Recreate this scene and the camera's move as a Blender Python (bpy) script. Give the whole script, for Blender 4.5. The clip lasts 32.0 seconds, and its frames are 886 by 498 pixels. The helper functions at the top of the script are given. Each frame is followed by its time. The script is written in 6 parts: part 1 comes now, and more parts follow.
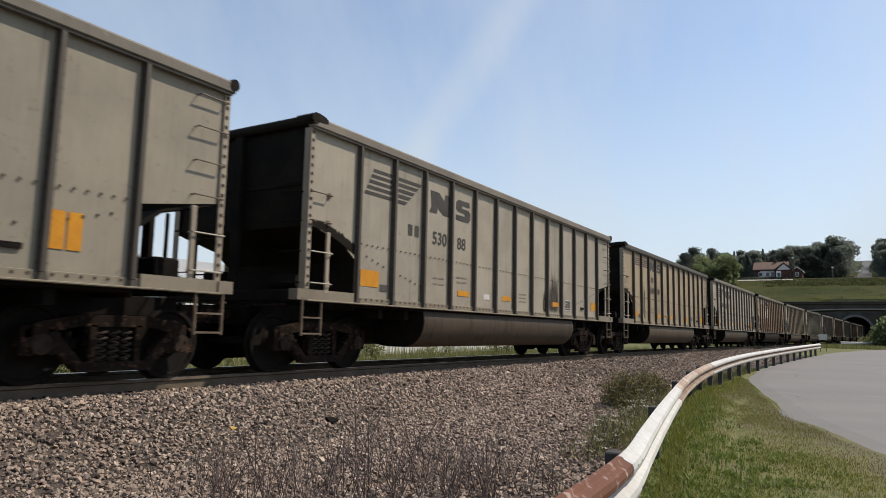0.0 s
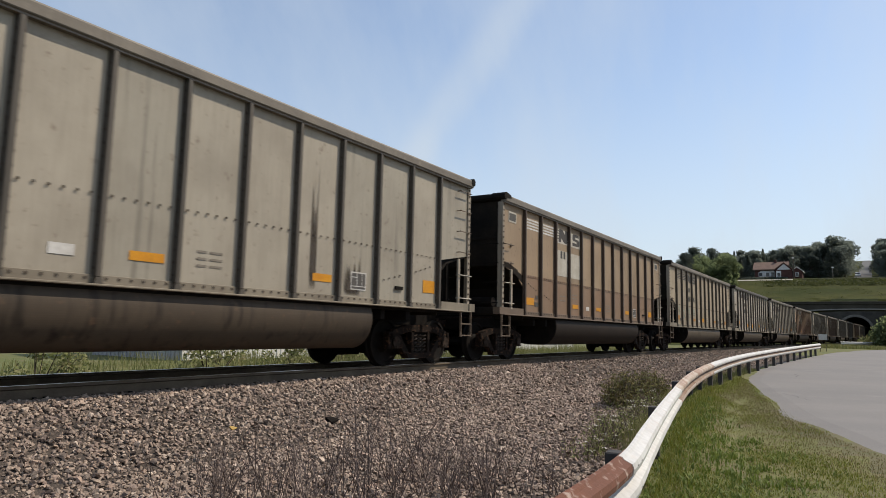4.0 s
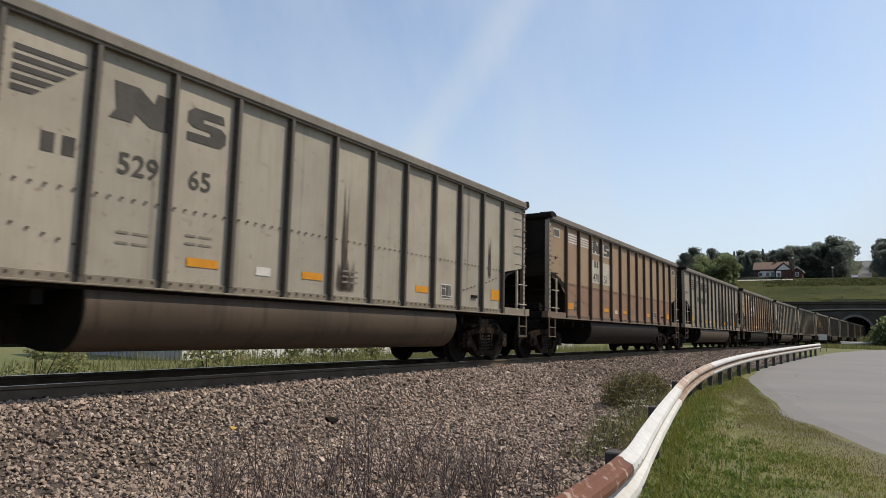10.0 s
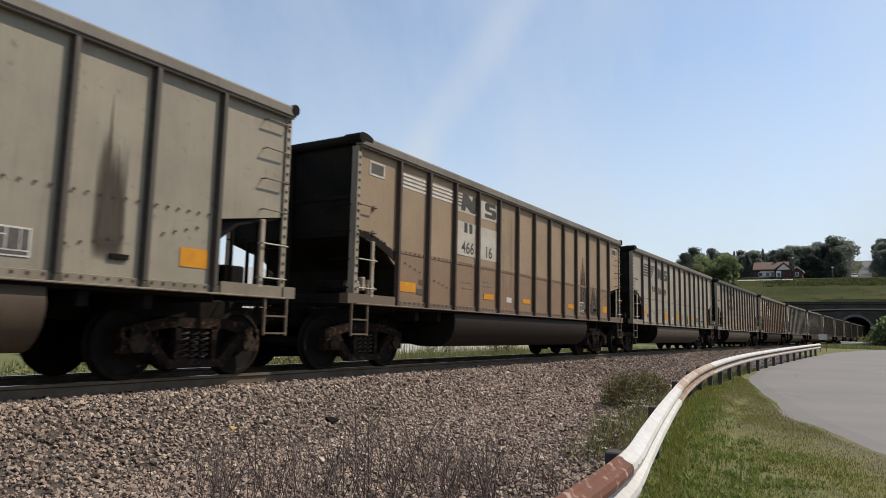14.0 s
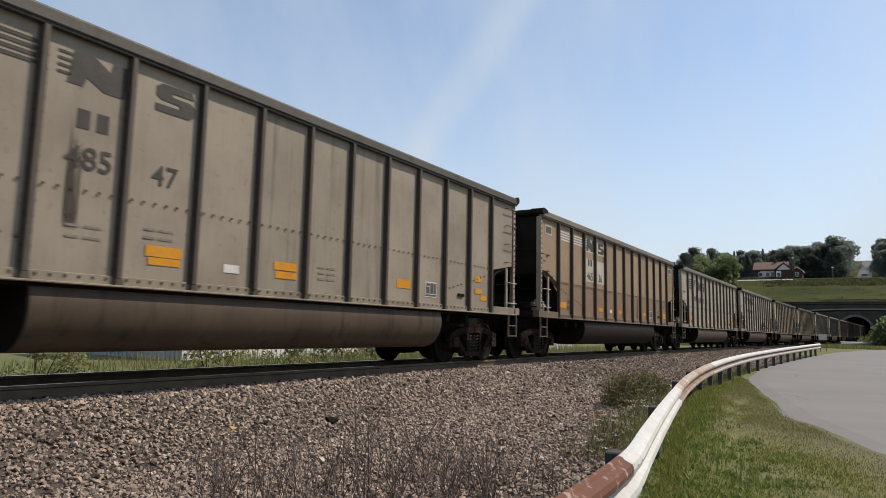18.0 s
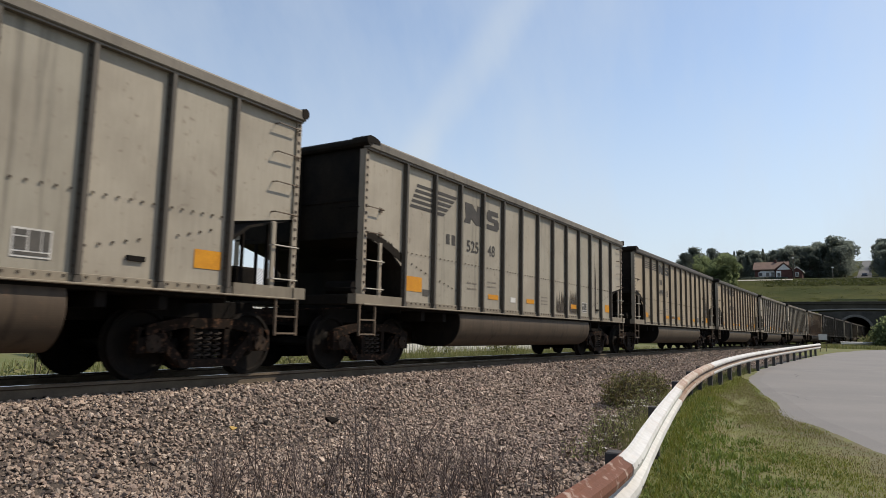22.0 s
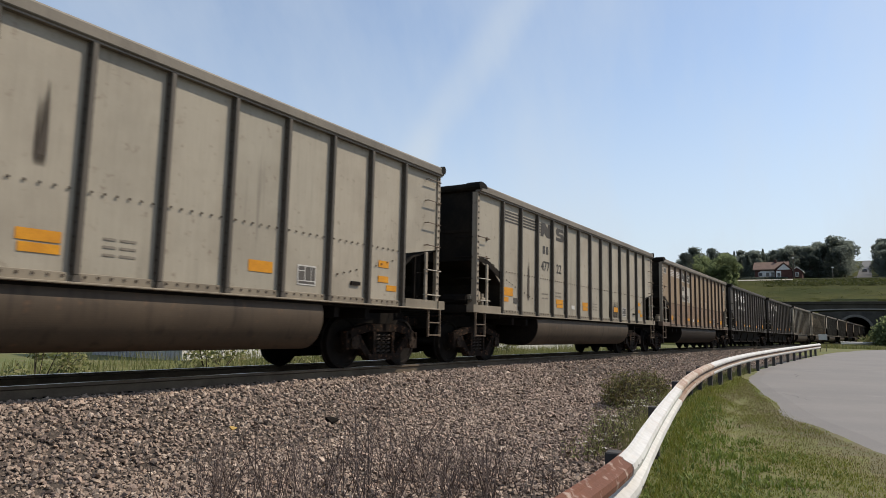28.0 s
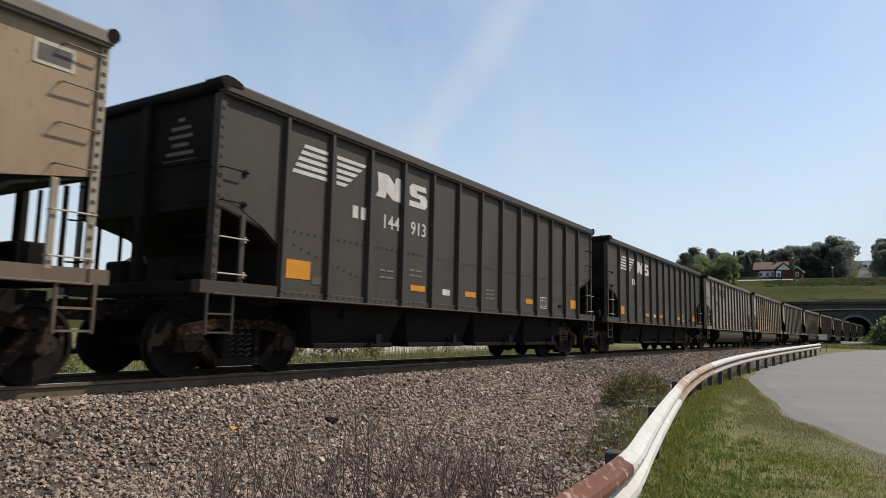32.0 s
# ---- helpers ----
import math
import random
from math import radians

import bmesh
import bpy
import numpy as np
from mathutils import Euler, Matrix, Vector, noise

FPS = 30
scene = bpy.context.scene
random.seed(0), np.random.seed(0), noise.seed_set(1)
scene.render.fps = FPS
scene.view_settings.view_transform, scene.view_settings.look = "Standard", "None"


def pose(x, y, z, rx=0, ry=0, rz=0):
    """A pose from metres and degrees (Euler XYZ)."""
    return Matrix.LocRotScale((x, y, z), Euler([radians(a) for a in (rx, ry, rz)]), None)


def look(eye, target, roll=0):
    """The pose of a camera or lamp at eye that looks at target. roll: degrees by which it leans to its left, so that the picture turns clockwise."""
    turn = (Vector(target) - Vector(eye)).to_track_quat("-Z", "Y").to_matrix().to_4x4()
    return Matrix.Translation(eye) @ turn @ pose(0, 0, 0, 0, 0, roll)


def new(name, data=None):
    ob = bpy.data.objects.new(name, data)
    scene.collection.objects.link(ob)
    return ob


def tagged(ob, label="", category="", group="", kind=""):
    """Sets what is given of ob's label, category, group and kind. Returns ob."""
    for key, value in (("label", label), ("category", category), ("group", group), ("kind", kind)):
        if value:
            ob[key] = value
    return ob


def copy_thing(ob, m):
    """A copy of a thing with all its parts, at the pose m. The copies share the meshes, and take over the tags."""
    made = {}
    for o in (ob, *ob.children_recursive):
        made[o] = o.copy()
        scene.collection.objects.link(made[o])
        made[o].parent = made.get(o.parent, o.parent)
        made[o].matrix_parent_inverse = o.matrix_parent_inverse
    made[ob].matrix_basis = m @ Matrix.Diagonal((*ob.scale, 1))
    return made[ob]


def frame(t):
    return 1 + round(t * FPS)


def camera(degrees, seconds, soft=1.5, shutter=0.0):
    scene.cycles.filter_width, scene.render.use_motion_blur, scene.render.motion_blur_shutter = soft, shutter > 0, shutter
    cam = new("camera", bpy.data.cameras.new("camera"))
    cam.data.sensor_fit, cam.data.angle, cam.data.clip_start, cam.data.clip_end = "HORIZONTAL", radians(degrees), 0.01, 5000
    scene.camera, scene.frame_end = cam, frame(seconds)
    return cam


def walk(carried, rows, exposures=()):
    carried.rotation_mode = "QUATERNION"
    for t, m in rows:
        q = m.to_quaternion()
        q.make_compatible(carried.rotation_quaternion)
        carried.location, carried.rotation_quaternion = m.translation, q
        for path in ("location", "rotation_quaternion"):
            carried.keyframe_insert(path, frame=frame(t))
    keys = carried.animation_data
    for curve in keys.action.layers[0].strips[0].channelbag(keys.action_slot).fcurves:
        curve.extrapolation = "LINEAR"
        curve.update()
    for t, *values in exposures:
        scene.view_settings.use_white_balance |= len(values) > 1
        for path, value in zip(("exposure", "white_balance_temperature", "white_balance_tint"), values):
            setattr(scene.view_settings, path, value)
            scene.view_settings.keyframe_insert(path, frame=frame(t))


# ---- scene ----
cam = camera(66.6177, 32.0, soft=0.45, shutter=0.13)
CAM = pose(0.0, 0.0, 0.6954, 96.929, -1.2115, -58.566)
walk(cam, [(0.0, CAM), (32.0, CAM)], exposures=[(0.0, 0.25, 6640, 10), (32.0, 0.25, 6640, 10)])

# world and sun: high sun on the road side of the line, ahead along the track
SUN = Vector((1.1, -1.0, 1.75)).normalized()
world = bpy.data.worlds.new("sky")
scene.world = world
world.use_nodes = True
wn, wl = world.node_tree.nodes, world.node_tree.links
STREAK = (-0.5879, 0.6322, 0.5047)
sky = wn.new("ShaderNodeTexSky")
sky.sky_type = "NISHITA"
sky.sun_disc = False
sky.sun_elevation = math.asin(SUN.z)
sky.sun_rotation = math.atan2(SUN.x, SUN.y)
sky.air_density, sky.dust_density, sky.ozone_density = 1.0, 0.5, 1.6
# thin hazy streaks of cirrus over the blue
tc = wn.new("ShaderNodeTexCoord")
mp = wn.new("ShaderNodeMapping")
mp.inputs["Rotation"].default_value = (0.3, 0.5, 0.4)
mp.inputs["Scale"].default_value = (1.0, 3.2, 1.2)
wl.new(tc.outputs["Generated"], mp.inputs[0])
cn = wn.new("ShaderNodeTexNoise")
cn.inputs["Scale"].default_value, cn.inputs["Detail"].default_value, cn.inputs["Roughness"].default_value = 1.6, 6.0, 0.6
wl.new(mp.outputs[0], cn.inputs["Vector"])
cr = wn.new("ShaderNodeMapRange")
cr.inputs[1].default_value, cr.inputs[2].default_value, cr.inputs[3].default_value, cr.inputs[4].default_value = 0.40, 0.80, 0.21, 0.62
wl.new(cn.outputs["Fac"], cr.inputs[0])
# one long streak of cirrus, a band along a great circle, broken up by noise
bandn = wn.new("ShaderNodeVectorMath")
bandn.operation = "DOT_PRODUCT"
bandn.inputs[1].default_value = STREAK
wl.new(tc.outputs["Generated"], bandn.inputs[0])
wob = wn.new("ShaderNodeMath")
wob.operation = "MULTIPLY_ADD"
wob.inputs[1].default_value, wob.inputs[2].default_value = 0.05, -0.025
wl.new(cn.outputs["Fac"], wob.inputs[0])
off = wn.new("ShaderNodeMath")
off.operation = "ADD"
wl.new(bandn.outputs["Value"], off.inputs[0])
wl.new(wob.outputs[0], off.inputs[1])
mag = wn.new("ShaderNodeMath")
mag.operation = "ABSOLUTE"
wl.new(off.outputs[0], mag.inputs[0])
bf = wn.new("ShaderNodeMapRange")
bf.interpolation_type = "SMOOTHSTEP"
bf.inputs[1].default_value, bf.inputs[2].default_value, bf.inputs[3].default_value, bf.inputs[4].default_value = 0.004, 0.042, 0.20, 0.0
wl.new(mag.outputs[0], bf.inputs[0])
both = wn.new("ShaderNodeMath")
both.operation = "ADD"
both.use_clamp = True
# whiter haze low over the horizon
up = wn.new("ShaderNodeSeparateXYZ")
wl.new(tc.outputs["Generated"], up.inputs[0])
low = wn.new("ShaderNodeMapRange")
low.interpolation_type = "SMOOTHSTEP"
low.inputs[1].default_value, low.inputs[2].default_value, low.inputs[3].default_value, low.inputs[4].default_value = 0.0, 0.42, 0.62, 0.0
wl.new(up.outputs[2], low.inputs[0])
haze = wn.new("ShaderNodeMath")
haze.operation = "ADD"
wl.new(cr.outputs[0], haze.inputs[0])
wl.new(low.outputs[0], haze.inputs[1])
wl.new(haze.outputs[0], both.inputs[0])
wl.new(bf.outputs[0], both.inputs[1])
veil = wn.new("ShaderNodeMix")
veil.data_type = "RGBA"
wl.new(both.outputs[0], veil.inputs[0])
wl.new(sky.outputs[0], veil.inputs[6])
veil.inputs[7].default_value = (3.75, 4.25, 4.8, 1)
wl.new(veil.outputs[2], wn["Background"].inputs[0])
wn["Background"].inputs[1].default_value = 0.14
sun = new("sun", bpy.data.lights.new("sun", "SUN"))
sun.data.energy, sun.data.angle, sun.data.color = 3.7, radians(0.53), (1.0, 0.90, 0.76)
sun.matrix_world = look(SUN * 60, (0, 0, 0))

# ------------------------------------------------------------ materials


def nodes_of(name):
    m = bpy.data.materials.new(name)
    m.use_nodes = True
    return m, m.node_tree.nodes, m.node_tree.links


def mix_col(n, l, fac, a, b, blend="MIX"):
    x = n.new("ShaderNodeMix")
    x.data_type, x.blend_type = "RGBA", blend
    for sock, val in ((x.inputs[0], fac), (x.inputs[6], a), (x.inputs[7], b)):
        if hasattr(val, "is_linked"):
            l.new(val, sock)
        elif isinstance(val, (int, float)):
            sock.default_value = val
        else:
            sock.default_value = (*val, 1)
    return x.outputs[2]


def ramp(n, l, src, lo, hi, out0=0.0, out1=1.0):
    r = n.new("ShaderNodeMapRange")
    l.new(src, r.inputs[0])
    for i, v in enumerate((lo, hi, out0, out1)):
        r.inputs[1 + i].default_value = v
    return r.outputs[0]


def coords(n, l, scale=(1, 1, 1), spread=0.0):
    """Object coordinates, scaled, shifted by the object's random number."""
    tc = n.new("ShaderNodeTexCoord")
    mp = n.new("ShaderNodeMapping")
    mp.inputs["Scale"].default_value = scale
    l.new(tc.outputs["Object"], mp.inputs["Vector"])
    if spread:
        oi = n.new("ShaderNodeObjectInfo")
        mul = n.new("ShaderNodeMath")
        mul.operation = "MULTIPLY"
        mul.inputs[1].default_value = spread
        l.new(oi.outputs["Random"], mul.inputs[0])
        l.new(mul.outputs[0], mp.inputs["Location"])
    return mp.outputs[0]


def noise_at(n, l, vec, scale, detail=4.0, rough=0.55):
    t = n.new("ShaderNodeTexNoise")
    t.inputs["Scale"].default_value, t.inputs["Detail"].default_value, t.inputs["Roughness"].default_value = scale, detail, rough
    l.new(vec, t.inputs["Vector"])
    return t.outputs["Fac"]


def bump_on(n, l, height, strength, dist=0.01):
    b = n.new("ShaderNodeBump")
    b.inputs["Strength"].default_value, b.inputs["Distance"].default_value = strength, dist
    l.new(height, b.inputs["Height"])
    l.new(b.outputs[0], n["Principled BSDF"].inputs["Normal"])


def surface(name, c1, c2, scale=3.0, rough=0.8, metal=0.0, grain=30.0, bump=0.25, spread=20.0, c3=None, spec=0.3, dist=0.01):
    """Two colours in broad patches, a third in smaller spots, a fine grain with relief."""
    m, n, l = nodes_of(name)
    p = n["Principled BSDF"]
    v = coords(n, l, (1, 1, 1), spread)
    col = mix_col(n, l, ramp(n, l, noise_at(n, l, v, scale), 0.35, 0.65), c1, c2)
    if c3:
        col = mix_col(n, l, ramp(n, l, noise_at(n, l, v, scale * 3.7), 0.55, 0.7), col, c3)
    g = noise_at(n, l, v, grain, 3.0)
    col = mix_col(n, l, ramp(n, l, g, 0.3, 0.7, 0.0, 0.35), col, tuple(0.45 * c for c in c1))
    l.new(col, p.inputs["Base Color"])
    p.inputs["Roughness"].default_value, p.inputs["Metallic"].default_value = rough, metal
    p.inputs["Specular IOR Level"].default_value = spec
    bump_on(n, l, g, bump, dist)
    return m


def wagon_paint(name, base, dirt, rust, lower=None, spec=0.35, streak=(0.10, 0.75)):
    """Weathered wagon paint: broad fading, vertical dirt streaks, rust specks, each sheet a little different."""
    m, n, l = nodes_of(name)
    p = n["Principled BSDF"]
    oi = n.new("ShaderNodeObjectInfo")
    v = coords(n, l, (1, 1, 1), 40.0)
    vs = coords(n, l, (7, 7, 0.35), 40.0)
    col = mix_col(n, l, ramp(n, l, oi.outputs["Random"], 0, 1, 0.0, 0.9), base, (0.80 * base[0], 0.83 * base[1], 0.84 * base[2]))
    if lower:
        sep = n.new("ShaderNodeSeparateXYZ")
        l.new(coords(n, l), sep.inputs[0])
        wob = n.new("ShaderNodeMath")
        wob.operation = "ADD"
        l.new(sep.outputs[2], wob.inputs[0])
        l.new(ramp(n, l, noise_at(n, l, v, 3.0), 0, 1, -0.012, 0.012), wob.inputs[1])
        col = mix_col(n, l, ramp(n, l, wob.outputs[0], 2.145, 2.165, 0.92, 0.0), col, lower)
    col = mix_col(n, l, ramp(n, l, noise_at(n, l, v, 1.0, 6.0), 0.40, 0.70, 0.0, 0.55), col, dirt)
    st = n.new("ShaderNodeMath")
    st.operation = "MULTIPLY"
    l.new(ramp(n, l, noise_at(n, l, vs, 1.0, 4.0), 0.54, 0.74, 0.0, 1.0), st.inputs[0])
    l.new(ramp(n, l, oi.outputs["Random"], 0.6, 1.0, *streak), st.inputs[1])
    col = mix_col(n, l, st.outputs[0], col, tuple(0.36 * c for c in dirt))
    col = mix_col(n, l, ramp(n, l, noise_at(n, l, v, 9.0, 5.0), 0.62, 0.74, 0.0, 0.5), col, rust)
    fine = coords(n, l, (30, 30, 2.2), 40.0)
    col = mix_col(n, l, ramp(n, l, noise_at(n, l, fine, 1.0, 5.0), 0.40, 0.75, 0.0, 0.15), col, tuple(0.55 * c for c in dirt))
    col = mix_col(n, l, ramp(n, l, noise_at(n, l, v, 3.2, 7.0, 0.6), 0.46, 0.70, 0.0, 0.10), col, tuple(1.25 * c for c in base))
    l.new(col, p.inputs["Base Color"])
    p.inputs["Roughness"].default_value = 0.62
    p.inputs["Specular IOR Level"].default_value = spec
    bump_on(n, l, noise_at(n, l, v, 26.0, 5.0), 0.12)
    return m


def island_mix(name, cols, rough=0.85, bump=0.4, grain=60.0, transl=0.0, spec=0.3):
    """One colour for each loose piece, picked along a ramp."""
    m, n, l = nodes_of(name)
    p = n["Principled BSDF"]
    g = n.new("ShaderNodeNewGeometry")
    cr = n.new("ShaderNodeValToRGB")
    cr.color_ramp.interpolation = "LINEAR"
    while len(cr.color_ramp.elements) < len(cols):
        cr.color_ramp.elements.new(0.5)
    for i, c in enumerate(cols):
        cr.color_ramp.elements[i].position = i / (len(cols) - 1)
        cr.color_ramp.elements[i].color = (*c, 1)
    l.new(g.outputs["Random Per Island"], cr.inputs[0])
    v = coords(n, l)
    nz = noise_at(n, l, v, grain, 3.0)
    col = mix_col(n, l, ramp(n, l, nz, 0.3, 0.7, 0.0, 0.45), cr.outputs[0], tuple(0.4 * x for x in cols[0]))
    l.new(col, p.inputs["Base Color"])
    p.inputs["Roughness"].default_value = rough
    p.inputs["Specular IOR Level"].default_value = spec
    if bump:
        bump_on(n, l, nz, bump)
    if transl:
        tr = n.new("ShaderNodeBsdfTranslucent")
        l.new(col, tr.inputs[0])
        ms = n.new("ShaderNodeMixShader")
        ms.inputs[0].default_value = transl
        l.new(p.outputs[0], ms.inputs[1])
        l.new(tr.outputs[0], ms.inputs[2])
        l.new(ms.outputs[0], n["Material Output"].inputs[0])
    return m


PAINT = {
    "grey_dull": wagon_paint("paint_grey_dull", (0.282, 0.246, 0.186), (0.150, 0.128, 0.098), (0.10, 0.06, 0.04)),
    "tan_dull": wagon_paint("paint_tan_dull", (0.285, 0.238, 0.179), (0.146, 0.117, 0.087), (0.10, 0.06, 0.035)),
    "tan": wagon_paint("paint_tan", (0.367, 0.293, 0.199), (0.205, 0.158, 0.108), (0.11, 0.06, 0.035)),
    "grey": wagon_paint("paint_grey", (0.350, 0.306, 0.238), (0.195, 0.165, 0.125), (0.11, 0.065, 0.04)),
    "sand": wagon_paint("paint_sand", (0.362, 0.283, 0.185), (0.185, 0.138, 0.088), (0.11, 0.06, 0.035)),
    "brown": wagon_paint("paint_brown", (0.297, 0.211, 0.129), (0.20, 0.135, 0.085), (0.08, 0.045, 0.03), lower=(0.198, 0.120, 0.072)),
    "red_brown": wagon_paint("paint_red_brown", (0.301, 0.202, 0.119), (0.20, 0.126, 0.075), (0.09, 0.045, 0.03), lower=(0.216, 0.119, 0.075)),
    "black": wagon_paint("paint_black", (0.060, 0.050, 0.041), (0.036, 0.030, 0.025), (0.040, 0.028, 0.02), spec=0.25),
}
# rib paints: grimier than the sheets, darkened further for the ribs' shaded faces
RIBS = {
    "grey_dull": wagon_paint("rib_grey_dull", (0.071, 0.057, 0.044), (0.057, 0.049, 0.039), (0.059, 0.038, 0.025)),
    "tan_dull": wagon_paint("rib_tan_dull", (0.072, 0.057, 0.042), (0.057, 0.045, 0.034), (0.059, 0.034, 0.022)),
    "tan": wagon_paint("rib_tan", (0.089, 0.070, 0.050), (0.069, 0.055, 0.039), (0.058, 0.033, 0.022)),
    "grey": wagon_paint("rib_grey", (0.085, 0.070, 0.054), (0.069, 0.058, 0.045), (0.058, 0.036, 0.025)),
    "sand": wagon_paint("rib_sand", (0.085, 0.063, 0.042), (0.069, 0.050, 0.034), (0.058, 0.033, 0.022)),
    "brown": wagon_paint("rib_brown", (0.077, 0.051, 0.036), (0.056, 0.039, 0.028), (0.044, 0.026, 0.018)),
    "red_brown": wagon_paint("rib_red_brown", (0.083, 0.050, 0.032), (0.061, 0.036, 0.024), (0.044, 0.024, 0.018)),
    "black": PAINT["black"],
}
SILL_BROWN = wagon_paint("rusty_brown_sill_paint", (0.150, 0.106, 0.072), (0.070, 0.050, 0.036), (0.12, 0.06, 0.035))
SILL_PAINT = wagon_paint("grimy_sill_paint", (0.24, 0.200, 0.145), (0.085, 0.066, 0.048), (0.10, 0.052, 0.03))
CHORD_PAINT = wagon_paint("scuffed_chord_paint", (0.185, 0.157, 0.122), (0.060, 0.050, 0.040), (0.26, 0.225, 0.175))
CHORD_DARK = wagon_paint("sooty_chord_paint", (0.088, 0.076, 0.062), (0.040, 0.034, 0.028), (0.15, 0.128, 0.10))
RUNG = surface("bare_rung_steel", (0.17, 0.125, 0.085), (0.10, 0.072, 0.05), 6.0, 0.6, 0.0, 30, 0.1)
ORANGE = surface("weathered_orange_reflector", (0.42, 0.18, 0.03), (0.33, 0.15, 0.04), 5.0, 0.6, 0.0, 40, 0.05)
TEAL = surface("faded_teal_spray", (0.225, 0.29, 0.235), (0.27, 0.29, 0.225), 7.0, 0.7, 0.0, 25, 0.02)
PLATE_GREY = surface("plate_grey", (0.07, 0.064, 0.056), (0.10, 0.09, 0.078), 6.0, 0.6, 0.0, 25, 0.05)
FAINT_WHITE = surface("faded_white_patch", (0.40, 0.37, 0.31), (0.34, 0.31, 0.25), 4.0, 0.7, 0.0, 25, 0.05)
CORNER = wagon_paint("corner_post_paint", (0.34, 0.285, 0.215), (0.20, 0.155, 0.11), (0.14, 0.08, 0.05))


def drip_stain(name, col):
    """Thin runs of oily dirt: dense at the foot, fraying towards the head and the sides, bare paint between."""
    m, n, l = nodes_of(name)
    p = n["Principled BSDF"]
    p.inputs["Base Color"].default_value = (*col, 1)
    p.inputs["Roughness"].default_value = 0.65
    p.inputs["Specular IOR Level"].default_value = 0.2
    runs = noise_at(n, l, coords(n, l, (16, 1, 0.55)), 1.0, 4.0, 0.6)
    sep = n.new("ShaderNodeSeparateXYZ")
    l.new(n.new("ShaderNodeTexCoord").outputs["Generated"], sep.inputs[0])
    tall = ramp(n, l, sep.outputs[2], 0.0, 1.0, 0.30, -0.22)
    add = n.new("ShaderNodeMath")
    l.new(runs, add.inputs[0]), l.new(tall, add.inputs[1])
    fac = ramp(n, l, add.outputs[0], 0.42, 0.68, 0.0, 0.92)
    side = n.new("ShaderNodeMath")
    side.operation = "PINGPONG"
    side.inputs[1].default_value = 0.5
    l.new(sep.outputs[0], side.inputs[0])
    mul = n.new("ShaderNodeMath")
    mul.operation = "MULTIPLY"
    foot = n.new("ShaderNodeMath")
    foot.operation = "MULTIPLY"
    l.new(ramp(n, l, side.outputs[0], 0.0, 0.25), foot.inputs[0]), l.new(ramp(n, l, sep.outputs[2], 0.0, 0.14), foot.inputs[1])
    l.new(fac, mul.inputs[0]), l.new(foot.outputs[0], mul.inputs[1])
    mix = n.new("ShaderNodeMixShader")
    l.new(mul.outputs[0], mix.inputs[0])
    l.new(n.new("ShaderNodeBsdfTransparent").outputs[0], mix.inputs[1])
    l.new(p.outputs[0], mix.inputs[2])
    l.new(mix.outputs[0], n["Material Output"].inputs[0])
    return m


STAIN = drip_stain("oily_stain", (0.062, 0.050, 0.039))
DIRT = surface("bare_road_edge_dirt", (0.150, 0.124, 0.070), (0.112, 0.112, 0.048), 2.2, 0.95, 0.0, 18, 0.7, 0, (0.095, 0.110, 0.036), dist=0.02)
COPING = surface("pale_coping", (0.30, 0.29, 0.26), (0.24, 0.23, 0.21), 0.8, 0.9, 0.0, 6, 0.2, 0)
SPRING = surface("greasy_spring_steel", (0.075, 0.06, 0.05), (0.04, 0.032, 0.027), 8.0, 0.7, 0.0, 30, 0.2, spec=0.1)
TUB = wagon_paint("grimy_tub_paint", (0.086, 0.062, 0.042), (0.040, 0.030, 0.022), (0.15, 0.085, 0.05), spec=0.2, streak=(0.6, 0.95))
TUB_TAN = wagon_paint("dusty_tub_paint", (0.100, 0.074, 0.049), (0.055, 0.041, 0.028), (0.12, 0.07, 0.04), spec=0.2, streak=(0.6, 0.95))
TUB_DARK = wagon_paint("sooty_tub_paint", (0.025, 0.017, 0.012), (0.014, 0.011, 0.009), (0.045, 0.03, 0.02), spec=0.12)
# grimy steel made near black: shade below the wagons is put into its colour
GRIME_SHADE = surface("shaded_grimy_steel", (0.011, 0.0098, 0.009), (0.018, 0.0145, 0.012), 5.0, 0.85, 0.0, 40, 0.3, spec=0.06)
# soot colour taken down to near black, with the wagon ends' shade painted in
END_GRIME_SHADE = surface("sooty_shaded_end_sheet", (0.009, 0.0082, 0.0073), (0.023, 0.0178, 0.013), 1.6, 0.8, 0.0, 18, 0.2, spec=0.08)
# running gear: rust and wear, base colours lowered to deepen the underbody shade
RUST = surface("shaded_rusty_cast_steel", (0.010, 0.0075, 0.006), (0.024, 0.016, 0.012), 4.0, 0.85, 0.0, 45, 0.3, spec=0.08, c3=(0.11, 0.058, 0.034))
TREAD = surface("shaded_worn_wheel_steel", (0.010, 0.009, 0.0082), (0.018, 0.014, 0.0115), 5.0, 0.75, 0.0, 30, 0.2, spec=0.08)
CAP = surface("painted_bearing_cap", (0.05, 0.034, 0.024), (0.025, 0.018, 0.014), 9.0, 0.8, spec=0.1)
BOLT = surface("rusty_bolt_heads", (0.045, 0.035, 0.027), (0.075, 0.052, 0.038), 9.0, 0.8)
RAIL_TOP = surface("polished_rail_head", (0.55, 0.54, 0.52), (0.45, 0.44, 0.43), 6.0, 0.28, 0.9, 60, 0.05)
RAIL_SIDE = surface("rusted_rail_web", (0.145, 0.112, 0.077), (0.090, 0.068, 0.048), 3.0, 0.85, 0.0, 30, 0.3)
YELLOW = surface("yellow_reflector", (0.62, 0.27, 0.012), (0.52, 0.21, 0.012), 5.0, 0.45, 0.0, 50, 0.05)
